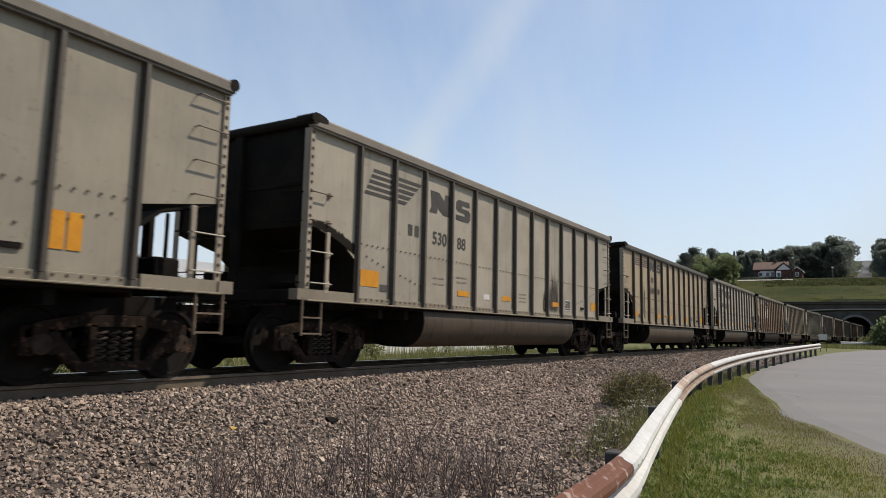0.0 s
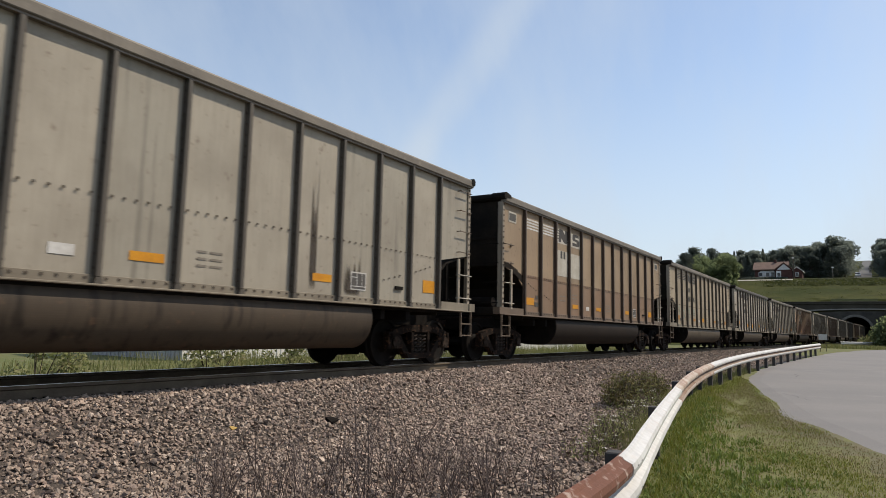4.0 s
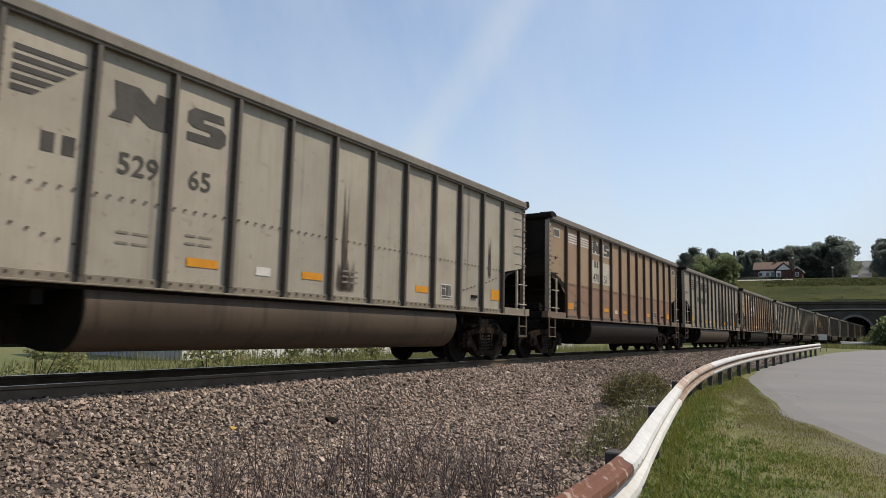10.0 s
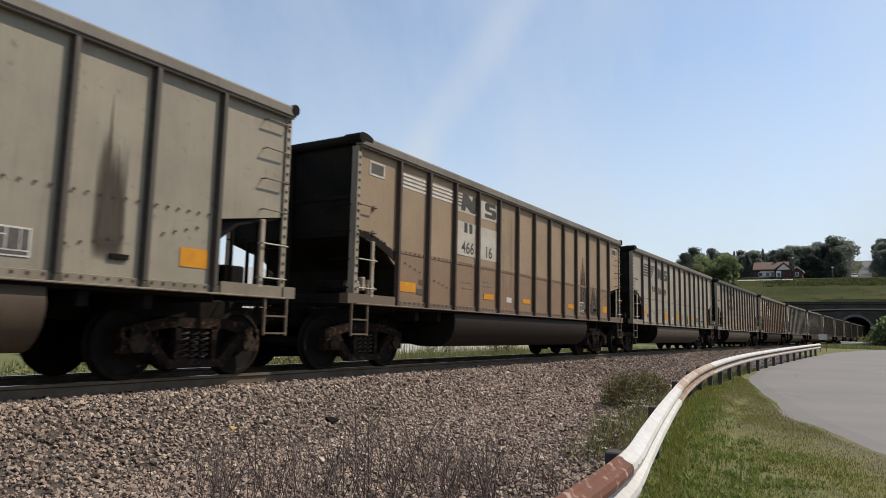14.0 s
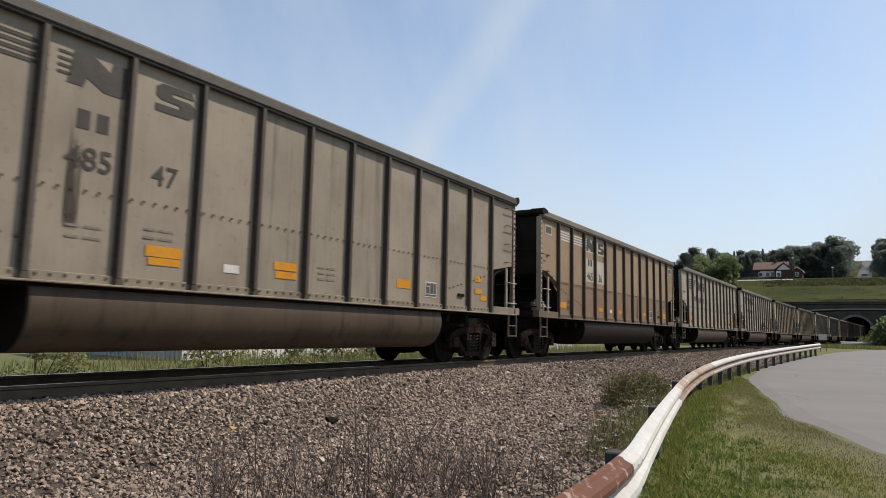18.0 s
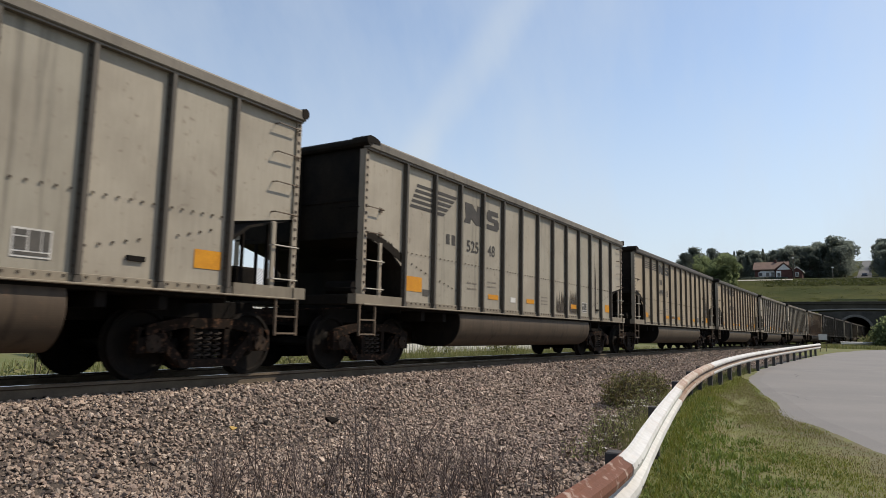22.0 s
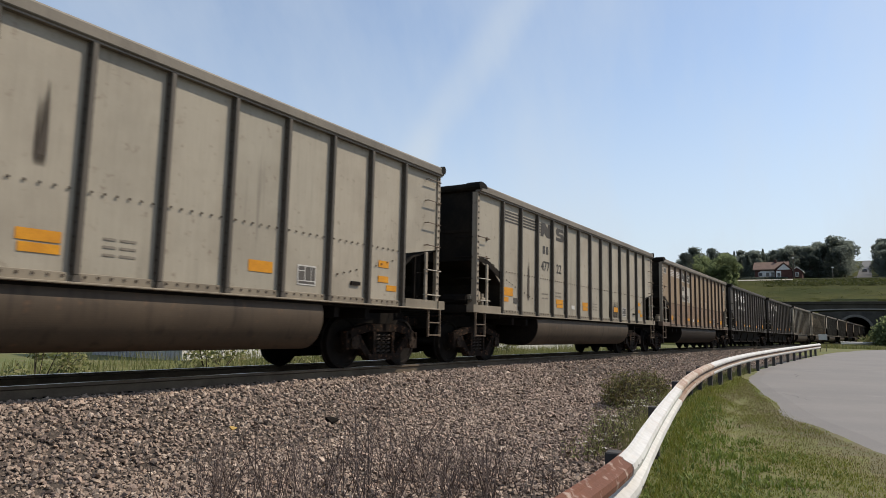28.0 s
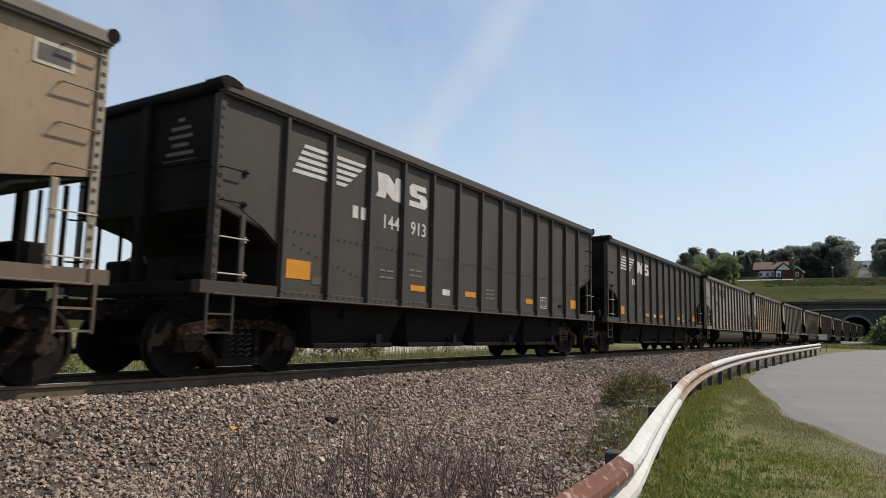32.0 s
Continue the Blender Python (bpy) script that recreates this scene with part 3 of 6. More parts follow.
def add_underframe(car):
    piece("floor_plate", mesh_of("floor_plate", lambda bm: box(bm, -6.06, 6.06, -SHEET + 0.02, SHEET - 0.02, 1.06, 1.10), GRIME_SHADE), car)
    piece("centre_sill", mesh_of("centre_sill", lambda bm: box(bm, -7.35, 7.35, -0.36, 0.36, 0.74, 1.055, 0.01), GRIME_SHADE), car)
    bearer = mesh_of("side_bearer", lambda bm: box(bm, -1.0, 1.0, -0.05, 0.05, 0.80, 1.055, 0.01), GRIME_SHADE)
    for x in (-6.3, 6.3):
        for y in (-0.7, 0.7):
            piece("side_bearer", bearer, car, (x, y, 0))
    cross = mesh_of("crossbearer", lambda bm: box(bm, -0.06, 0.06, -1.45, 1.45, 0.88, 1.055), GRIME_SHADE)
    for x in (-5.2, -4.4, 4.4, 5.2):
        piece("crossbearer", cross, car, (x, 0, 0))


def corner_fn(bm):
    box(bm, -HB - 0.012, -HB + 0.085, -SHEET - 0.03, -SHEET - 0.004, 1.1, 3.79, 0.004)
    box(bm, -HB - 0.012, -HB + 0.0, -SHEET, -SHEET + 0.1, 1.26, 3.79)


def bolts_fn(bm):
    """Bolt heads on corner posts, side seams and along the sill of the road side."""
    def nut(x, z, y, r=0.0125):
        box(bm, x - r, x + r, y - 0.011, y, z - r, z + r)
    for s in (-1, 1):
        for k in range(19):
            nut(s * (HB - 0.04), 1.35 + 0.132 * k, -SHEET - 0.029, 0.019)
    for i in range(12):
        a, b = POSTS[i], POSTS[i + 1]
        for k in range(6):
            x = a + (b - a) * (k + 0.8) / 6.6
            nut(x, 2.125, -SHEET - 0.007)
            nut(x, 1.19, -SHEET - 0.021, 0.013)
        if i in (0, 1, 10, 11):
            # rows that follow the slope sheet inside
            for k in range(4 if i in (0, 11) else 5):
                x = a + (b - a) * (0.28 + 0.16 * k) if i < 2 else b - (b - a) * (0.28 + 0.16 * k)
                nut(x, (1.93 - 0.045 * k) if i in (0, 11) else (1.68 - 0.037 * k), -SHEET - 0.004)
    for p in POSTS:
        for k in range(16):
            for e in (-0.05, 0.05):
                nut(p + e * 0.9, 1.3 + 0.155 * k, -SHEET - 0.025, 0.013)


def fringe_fn(bm):
    """Ragged strip of soot along the lower edge of the leading sheet."""
    rnd = random.Random(12)
    n, w = 40, EDGES[1] - EDGES[0]
    lo, hi = [], []
    for k in range(n + 1):
        f = k / n
        z = 2.30 + (1.97 - 2.30) * f * f * (1.6 - 0.6 * f)
        lo.append((-HB + 0.09 + (w - 0.15) * f, z - 0.05))
        hi.append((-HB + 0.09 + (w - 0.15) * f, z + 0.035 + 0.07 * f + rnd.uniform(0, 0.05)))
    prism(bm, lo + hi[::-1], -SHEET - 0.006, -SHEET + 0.004)


def rung_fn(w):
    def fn(bm):
        tube(bm, [(0, -SHEET, 0), (0, -SHEET - 0.09, 0), (w, -SHEET - 0.09, 0), (w, -SHEET, 0)], 0.011, 6)
        box(bm, w - 0.03, w + 0.03, -SHEET - 0.022, -SHEET - 0.003, -0.035, 0.05)
    return fn


def step_fn(bm):
    box(bm, 0.0, 0.03, -1.62, -1.58, 0.58, 1.11, 0.004)
    box(bm, 0.42, 0.45, -1.62, -1.58, 0.58, 1.11, 0.004)
    box(bm, 0.03, 0.42, -1.62, -1.58, 0.60, 0.625)
    box(bm, 0.03, 0.42, -1.62, -1.58, 0.84, 0.865)


def tub_fn(bm):
    """Half of the double belly: a rounded trough that bulges out below the sill."""
    arc = [(-1.12 - 0.45 * math.cos(a), 0.88 + (0.45 if a > 0 else 0.51) * math.sin(a)) for a in [radians(d) for d in range(24, -91, -3)]]
    pts = [(-1.50, 1.07)] + arc + [(-0.7, 0.37), (-0.36, 0.42), (-0.36, 1.07)]
    prism(bm, pts, -3.95, 3.95, "x")
    ends = [f for f in bm.faces if abs(f.normal.x) > 0.9]
    bmesh.ops.inset_region(bm, faces=ends, thickness=0.03, depth=0.02)


def tub_end_fn(bm):
    """Added dark plate that closes the leading end of the belly and stands in for its shade."""
    arc = [(-1.12 - 0.44 * math.cos(a), 0.88 + (0.44 if a > 0 else 0.50) * math.sin(a)) for a in [radians(d) for d in range(24, -91, -6)]]
    prism(bm, [(-1.49, 1.05)] + arc + [(-0.7, 0.38), (-0.36, 0.43), (-0.36, 1.05)], -3.975, -3.952, "x")


def side_frame_fn(bm):
    """Cast side frame of a bogie, outline in (x, z), with window openings between its members."""
    y0, y1 = -0.08, 0.06
    prism(bm, [(-1.06, 0.60), (-0.95, 0.70), (-0.45, 0.80), (0.45, 0.80), (0.95, 0.70), (1.06, 0.60), (1.06, 0.52), (0.9, 0.57), (0.45, 0.66), (-0.45, 0.66), (-0.9, 0.57), (-1.06, 0.52)], y0, y1)
    for s in (-1, 1):
        prism(bm, [(s * 0.92, 0.60), (s * 0.72, 0.60), (s * 0.36, 0.22), (s * 0.50, 0.18)], y0 + 0.01, y1 - 0.005)
        prism(bm, [(s * 0.33, 0.68), (s * 0.25, 0.68), (s * 0.25, 0.20), (s * 0.33, 0.20)], y0, y1)
        prism(bm, [(s * 1.10, 0.66), (s * 0.98, 0.66), (s * 0.98, 0.34), (s * 1.10, 0.34)], y0, y1)
        prism(bm, [(s * 0.80, 0.64), (s * 0.68, 0.58), (s * 0.70, 0.34), (s * 0.80, 0.34)], y0, y1)
    prism(bm, [(-0.52, 0.25), (0.52, 0.25), (0.45, 0.14), (-0.45, 0.14)], y0 - 0.02, y1 + 0.01)


def spring_fn(bm):
    """A coil of five turns."""
    pts = [(0.052 * math.cos(math.tau * k / 9), 0.052 * math.sin(math.tau * k / 9), 0.25 + 0.36 * k / 45) for k in range(46)]
    tube(bm, pts, 0.015, 5)


def bolster_fn(bm):
    box(bm, -0.22, 0.22, -1.0, 1.0, 0.56, 0.74, 0.03)
    box(bm, -0.27, 0.27, -0.88, 0.88, 0.20, 0.56, 0.01)
    rod(bm, (0, 0, 0.74), (0, 0, 0.80), 0.2, 16)
    for s in (-1, 1):
        box(bm, s * 0.40 - 0.04, s * 0.40 + 0.04, -0.85, 0.85, 0.40, 0.52, 0.01)
        for y in (-0.72, 0.72):
            box(bm, s * 0.44 - 0.05, s * 0.44 + 0.05, y - 0.06, y + 0.06, 0.32, 0.62, 0.02)


def wheelset_fn(bm):
    R = 0.46

    def lathe(prof, s):
        seg, rings = 32, []
        for rr, y in prof:
            rings.append([bm.verts.new((rr * math.cos(math.tau * k / seg), s * y, rr * math.sin(math.tau * k / seg))) for k in range(seg)])
        for a, b in zip(rings, rings[1:]):
            for k in range(seg):
                bm.faces.new((a[k], a[(k + 1) % seg], b[(k + 1) % seg], b[k]))
        bm.faces.new(rings[0]), bm.faces.new(rings[-1])
    for s in (-1, 1):
        lathe([(0.15, 0.69), (0.40, 0.70), (R + 0.025, 0.69), (R + 0.025, 0.72), (R, 0.735), (R - 0.004, 0.82), (R - 0.05, 0.825), (R - 0.07, 0.79), (0.2, 0.77), (0.14, 0.83), (0.09, 0.83)], s)
        rod(bm, (0, s * 0.83, 0), (0, s * 1.05, 0), 0.095, 14)
    rod(bm, (0, -0.7, 0), (0, 0.7, 0), 0.085, 12)
    bmesh.ops.recalc_face_normals(bm, faces=bm.faces[:])


def cap_fn(bm):
    rod(bm, (0, -1.10, 0), (0, -1.05, 0), 0.115, 16, 0.085)
    box(bm, -0.12, 0.12, -1.05, -0.9, -0.12, 0.13, 0.03)
    for k in range(3):
        a = math.tau * k / 3 + 0.4
        rod(bm, (0.07 * math.cos(a), -1.115, 0.07 * math.sin(a)), (0.07 * math.cos(a), -1.09, 0.07 * math.sin(a)), 0.02, 6)


def coupler_fn(bm):
    box(bm, -7.86, -7.3, -0.09, 0.09, 0.80, 0.96, 0.015)
    prism(bm, [(-7.8, -0.16), (-7.98, -0.2), (-8.10, -0.08), (-8.02, -0.02), (-8.02, 0.05), (-8.1, 0.12), (-7.96, 0.18), (-7.8, 0.16)], 0.74, 1.0, "z")
    rod(bm, (-8.0, -0.12, 0.70), (-8.0, -0.12, 1.04), 0.035, 8)
    rod(bm, (-7.55, -1.45, 1.04), (-7.55, 0, 1.0), 0.014, 6)


def hose_fn(bm):
    pts = [(-7.5, 0.32, 0.86), (-7.62, 0.36, 0.66), (-7.72, 0.34, 0.46), (-7.86, 0.28, 0.34), (-8.02, 0.16, 0.33), (-8.09, 0.08, 0.40)]
    tube(bm, pts, 0.026, 8)


def chute_fn(bm):
    """Coal hopper bay: steep pockets down to a sliding outlet."""
    a = [(-1.28, 1.12), (1.28, 1.12), (1.02, 0.44), (-1.02, 0.44)]
    lo = [bm.verts.new((x, -1.40 if z > 1 else -1.25, z)) for x, z in a]
    hi = [bm.verts.new((x, 1.40 if z > 1 else 1.25, z)) for x, z in a]
    bm.faces.new(lo[::-1]), bm.faces.new(hi)
    for i in range(4):
        bm.faces.new((lo[i], lo[(i + 1) % 4], hi[(i + 1) % 4], hi[i]))
    box(bm, -1.06, 1.06, -1.32, 1.32, 0.38, 0.46, 0.01)
    rod(bm, (0.45, -1.42, 0.52), (0.45, 1.42, 0.52), 0.03, 8)
    box(bm, 0.38, 0.52, -1.46, -1.40, 0.44, 0.62, 0.01)


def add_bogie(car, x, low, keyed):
    b = piece("bogie", mesh_of("bogie", bolster_fn, GRIME_SHADE), car, (x, 0, 0))
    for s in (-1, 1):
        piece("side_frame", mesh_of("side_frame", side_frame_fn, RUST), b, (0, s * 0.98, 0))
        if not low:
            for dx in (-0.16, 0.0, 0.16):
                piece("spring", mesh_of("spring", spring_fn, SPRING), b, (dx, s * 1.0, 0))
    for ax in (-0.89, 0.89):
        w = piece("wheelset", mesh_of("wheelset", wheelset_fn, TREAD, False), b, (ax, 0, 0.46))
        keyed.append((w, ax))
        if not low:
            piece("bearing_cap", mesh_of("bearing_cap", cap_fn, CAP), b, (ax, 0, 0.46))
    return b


def flat_mark(key, pts, mat, depth=0.002):
    """A painted or stuck-on flat shape on the road side, outline in (x, z)."""
    return mesh_of(key, lambda bm: prism(bm, pts, -SHEET - 0.002 - depth, -SHEET - 0.001), mat)


def rect(x0, x1, z0, z1):
    return [(x0, z0), (x1, z0), (x1, z1), (x0, z1)]


LETTERS = {}


def lettering(txt, size, mat):
    """A flat mesh of the built-in font that reads from the road side."""
    k = (txt, round(size, 3), mat.name)
    if k not in LETTERS:
        cu = bpy.data.curves.new("lettering", "FONT")
        cu.body, cu.size, cu.extrude, cu.offset = txt, size, 0.0015, 0.004
        cu.space_character = 1.05
        ob = bpy.data.objects.new("lettering", cu)
        scene.collection.objects.link(ob)
        me = bpy.data.meshes.new_from_object(ob.evaluated_get(bpy.context.evaluated_depsgraph_get()))
        bpy.data.objects.remove(ob)
        me.transform(Matrix.Rotation(math.pi / 2, 4, "X"))
        me.materials.clear()
        me.materials.append(mat)
        LETTERS[k] = me
    return LETTERS[k]


S0 = -7.157          # from the datum of the markings to the middle of the wagon


def add_marks(car, style, num, ink, plates):
    """Emblem, running number, data stencils and reflectors on the road side."""
    if style == "A":        # slanted bars and a heavy emblem
        for k in range(5):
            z = 3.46 - 0.105 * k
            sl = 0.055 * k
            piece("emblem_bar", flat_mark("barl%d" % k, [(1.47 - sl + S0, z - 0.03), (2.03 + S0, z - 0.03), (2.03 + S0, z + 0.03), (1.50 - sl + S0, z + 0.03)], ink), car)
            piece("emblem_bar", flat_mark("barr%d" % k, [(2.25 + S0, z - 0.03), (2.95 - 0.12 * k + S0, z - 0.03), (3.03 - 0.12 * k + S0, z + 0.03), (2.25 + S0, z + 0.03)], ink), car)
        piece("emblem_block", flat_mark("emb_a", [(3.34 + S0, 3.46), (3.66 + S0, 3.46), (3.86 + S0, 3.32), (3.90 + S0, 3.46), (4.10 + S0, 3.46), (4.10 + S0, 3.02), (3.82 + S0, 3.02), (3.62 + S0, 3.14), (3.58 + S0, 3.02), (3.30 + S0, 3.02), (3.38 + S0, 3.14)], ink), car)
        emblem_s(car, 4.34, 4.95, 3.02, 3.46, ink)
        nx, nz, dx, dz = (2.60, 2.46, 3.44, 2.41)
        bx = 2.56
    else:
        for k in range(4):
            z = 3.58 - 0.075 * k
            for a, b in ((1.22, 2.02), (2.24, 3.06)):
                piece("emblem_bar", flat_mark("bar_b%d_%d" % (k, a), rect(a + S0, b + S0, z - 0.02, z + 0.02), ink), car)
        if style == "C":
            piece("pale_patch", flat_mark("patch1", rect(3.26 + S0, 4.10 + S0, 2.30, 3.02), PALE, 0.001), car)
            piece("pale_patch", flat_mark("patch2", rect(4.27 + S0, 5.10 + S0, 2.30, 3.02), PALE, 0.001), car)
            piece("pale_patch", flat_mark("patch3", rect(3.26 + S0, 4.10 + S0, 3.22, 3.62), PALE, 0.001), car)
            piece("pale_patch", flat_mark("patch4", rect(4.27 + S0, 5.10 + S0, 3.22, 3.62), PALE, 0.001), car)
        dk = DARK if style == "C" else ink
        for k in range(4):
            piece("emblem_bar", flat_mark("ebs%d" % k, rect(3.27 + S0, 3.42 + S0, 3.56 - 0.075 * k, 3.59 - 0.075 * k), dk), car)
        piece("emblem_block", flat_mark("emb_b", [(3.44 + S0, 3.63), (3.67 + S0, 3.63), (3.86 + S0, 3.51), (3.89 + S0, 3.63), (4.09 + S0, 3.63), (4.04 + S0, 3.26), (3.80 + S0, 3.26), (3.60 + S0, 3.37), (3.56 + S0, 3.26), (3.38 + S0, 3.26)], dk), car)
        emblem_s(car, 4.45, 5.02, 3.27, 3.62, dk)
        nx, nz, dx, dz = (3.42, 2.80, 3.43, 2.36)
        bx = 3.50
        ink = dk
    if ink is WHITE and style == "A":
        nz, dx, dz, bx = nz + 0.08, dx + 0.06, dz + 0.08, bx + 0.1
    # owner's initials, as two plain blocks
    for k in range(2):
        piece("initial_block", flat_mark("ini%s%d" % (style, k), rect(bx + 0.03 + 0.22 * k + S0, bx + 0.17 + 0.22 * k + S0, nz, nz + 0.21), ink), car)
    if num:
        a = piece("number", lettering(num[0], 0.35, ink), car, (dx + S0, -SHEET - 0.005, dz))
        b = piece("number", lettering(num[1], 0.35, ink), car, ((4.40 if style == "A" else 4.47) + S0, -SHEET - 0.005, dz))
    for x0, z0 in ((3.5, 1.72), (3.5, 1.60), (4.42, 1.80), (4.42, 1.70), (7.45, 1.62), (7.45, 1.53), (7.45, 1.44)):
        piece("stencil_line", flat_mark("stn%.2f%.2f" % (x0, z0), rect(x0 + S0, x0 + 0.15 + S0, z0, z0 + 0.028), FAINT), car)
        piece("stencil_line", flat_mark("stq%.2f%.2f" % (x0, z0), rect(x0 + 0.20 + S0, x0 + 0.40 + S0, z0, z0 + 0.028), FAINT), car)
    for x0, x1, z0, z1, m in plates:
        piece("reflector" if m is YELLOW else "data_plate", flat_mark("pl%.2f%.2f%.2f" % (x0, z0, x1), rect(x0 + S0, x1 + S0, z0, z1), m), car)
    fr = piece("test_plate", flat_mark("tst", rect(10.51 + S0, 10.91 + S0, 1.34, 1.64), WHITE), car)
    for k, (a, b, c, d) in enumerate(((10.53, 10.66, 1.41, 1.545), (10.53, 10.66, 1.56, 1.62), (10.68, 10.80, 1.41, 1.62), (10.815, 10.89, 1.41, 1.62), (10.53, 10.89, 1.36, 1.395))):
        piece("plate_field", flat_mark("tsf%d" % k, rect(a + S0, b + S0, c, d), PLATE_GREY, 0.005), fr)
    piece("grab_plate", flat_mark("grb", rect(11.75 + S0, 11.98 + S0, 1.42, 1.48), GRIME_SHADE, 0.03), car)


def emblem_s(car, x0, x1, z0, z1, ink):
    """Heavy rounded block with two slots."""
    h = z1 - z0
    w = x1 - x0
    f = [(0.0, 0.0), (0.86, 0.0), (1.0, 0.16), (1.0, 0.46), (0.86, 0.60), (0.40, 0.62), (0.40, 0.76), (0.95, 0.76), (0.90, 1.0), (0.14, 1.0), (0.0, 0.84), (0.0, 0.54), (0.14, 0.42), (0.60, 0.40), (0.60, 0.25), (0.0, 0.25)]
    a = [(x0 + w * u, z0 + h * v) for u, v in f]
    piece("emblem_block", flat_mark("es%.2f%.2f" % (x0, z0), [(x + S0, z) for x, z in a], ink), car)


PLATES = [(1.22, 1.73, 1.42, 1.70, YELLOW), (1.77, 2.0, 1.36, 1.48, SMOKE), (4.46, 4.95, 1.43, 1.54, YELLOW), (5.60, 5.88, 1.41, 1.53, WHITE), (6.52, 6.98, 1.43, 1.54, YELLOW), (9.59, 10.03, 1.42, 1.54, YELLOW), (12.68, 13.1, 1.42, 1.66, YELLOW)]
PLATES_S = [(1.22, 1.73, 1.40, 1.58, YELLOW), (1.77, 2.0, 1.36, 1.47, SMOKE), (4.46, 4.95, 1.43, 1.54, YELLOW), (5.48, 6.06, 1.38, 1.60, FAINT_WHITE), (5.53, 6.0, 1.43, 1.55, YELLOW), (6.52, 6.98, 1.43, 1.56, YELLOW), (9.59, 10.03, 1.42, 1.54, YELLOW), (12.68, 13.1, 1.42, 1.62, YELLOW)]
PLATES_B = [(1.22, 1.73, 1.56, 1.76, YELLOW), (1.22, 1.5, 1.42, 1.53, YELLOW), (1.77, 2.0, 1.40, 1.53, SMOKE), (4.46, 4.96, 1.50, 1.63, YELLOW), (4.5, 4.94, 1.40, 1.49, YELLOW), (5.62, 5.88, 1.40, 1.51, WHITE), (6.52, 6.98, 1.52, 1.64, YELLOW), (6.55, 6.98, 1.40, 1.50, YELLOW), (9.55, 10.0, 1.46, 1.62, YELLOW), (12.5, 12.8, 1.78, 1.90, YELLOW), (12.5, 12.8, 1.52, 1.63, YELLOW), (12.75, 13.05, 1.38, 1.48, YELLOW)]
PLATES_W = [(1.22, 1.73, 1.44, 1.64, ORANGE), (1.77, 2.0, 1.40, 1.53, SMOKE), (4.46, 4.93, 1.44, 1.55, ORANGE), (5.62, 5.88, 1.40, 1.51, WHITE), (6.52, 6.98, 1.42, 1.62, YELLOW), (9.55, 10.0, 1.44, 1.56, ORANGE), (12.7, 13.1, 1.42, 1.6, ORANGE)]
PLATES_C = [(1.22, 1.73, 1.40, 1.60, YELLOW), (1.84, 1.98, 1.56, 1.66, SMOKE), (1.77, 2.0, 1.37, 1.48, SMOKE), (4.46, 4.93, 1.42, 1.54, YELLOW), (5.60, 5.86, 1.40, 1.52, WHITE), (6.52, 6.96, 1.42, 1.53, YELLOW), (9.59, 10.03, 1.42, 1.54, YELLOW), (12.62, 13.05, 1.40, 1.60, YELLOW)]
PLATES_T = PLATES[:-1] + [(12.24, 12.40, 1.46, 1.87, YELLOW), (12.43, 12.59, 1.46, 1.87, YELLOW)]
PLATE_SETS = {"480": PLATES_B, "485": PLATES_B, "477": PLATES_B, "492": PLATES_B, "481": PLATES_W, "506": PLATES_B}


def plates_for(color, style, num):
    if style == "C":
        return PLATES_C
    if num:
        return PLATE_SETS.get(num[0], PLATES if style == "A" else PLATES_S)
    return PLATES_T if color == "grey_dull" else PLATES


# dark drips and smears on single sheets: from and to along the wagon, foot and head
STAINS = {
    "53088": [(9.35, 9.95, 1.26, 2.6), (9.0, 9.2, 1.26, 1.9)], "50400": [(2.35, 2.42, 1.5, 3.5), (2.58, 2.64, 1.3, 3.0), (3.34, 3.40, 1.5, 3.1)],
    "50792": [(9.55, 9.62, 1.3, 3.3), (10.4, 10.7, 1.26, 1.9), (2.9, 3.0, 1.3, 2.6)], "52965": [(7.45, 7.52, 1.3, 3.4), (7.36, 7.7, 1.3, 1.9), (12.55, 12.62, 1.9, 3.0)],
    "52503": [(8.36, 9.1, 1.24, 3.5), (9.4, 9.9, 1.24, 3.3), (11.6, 11.85, 1.4, 3.3), (3.55, 3.62, 1.3, 2.3), (6.0, 6.06, 2.1, 3.2)], "46616": [(10.6, 11.2, 1.26, 3.0), (11.5, 12.1, 1.26, 2.4)],
    "50684": [(8.5, 8.7, 1.26, 1.8), (8.45, 8.50, 1.5, 3.2)], "53433": [(7.5, 7.56, 1.6, 3.3), (8.6, 8.66, 1.4, 3.0)], "52548": [(8.5, 9.1, 1.26, 1.9), (9.5, 10.05, 1.26, 2.1), (11.7, 11.76, 1.3, 3.5)],
    "49913": [(12.26, 12.62, 1.26, 3.4), (12.66, 13.08, 1.5, 3.5), (11.96, 12.08, 2.6, 2.85), (13.3, 13.45, 2.2, 3.4)], "47722": [(9.5, 9.95, 1.26, 2.0), (9.1, 9.3, 1.26, 1.7), (2.6, 2.65, 1.5, 2.8)], "49259": [(1.5, 1.58, 1.9, 3.2), (6.66, 6.71, 2.3, 3.3)],
    "48547": [(3.5, 3.58, 1.7, 3.0)], "50207": [(3.46, 3.54, 1.5, 3.05), (4.88, 5.0, 1.5, 3.3), (1.62, 1.67, 2.5, 3.0), (11.5, 11.7, 1.26, 2.6)], "48196": [(1.0, 1.1, 2.6, 3.2), (3.0, 3.1, 1.4, 2.5)], "46536": [(8.8, 8.86, 1.3, 2.4)],
}
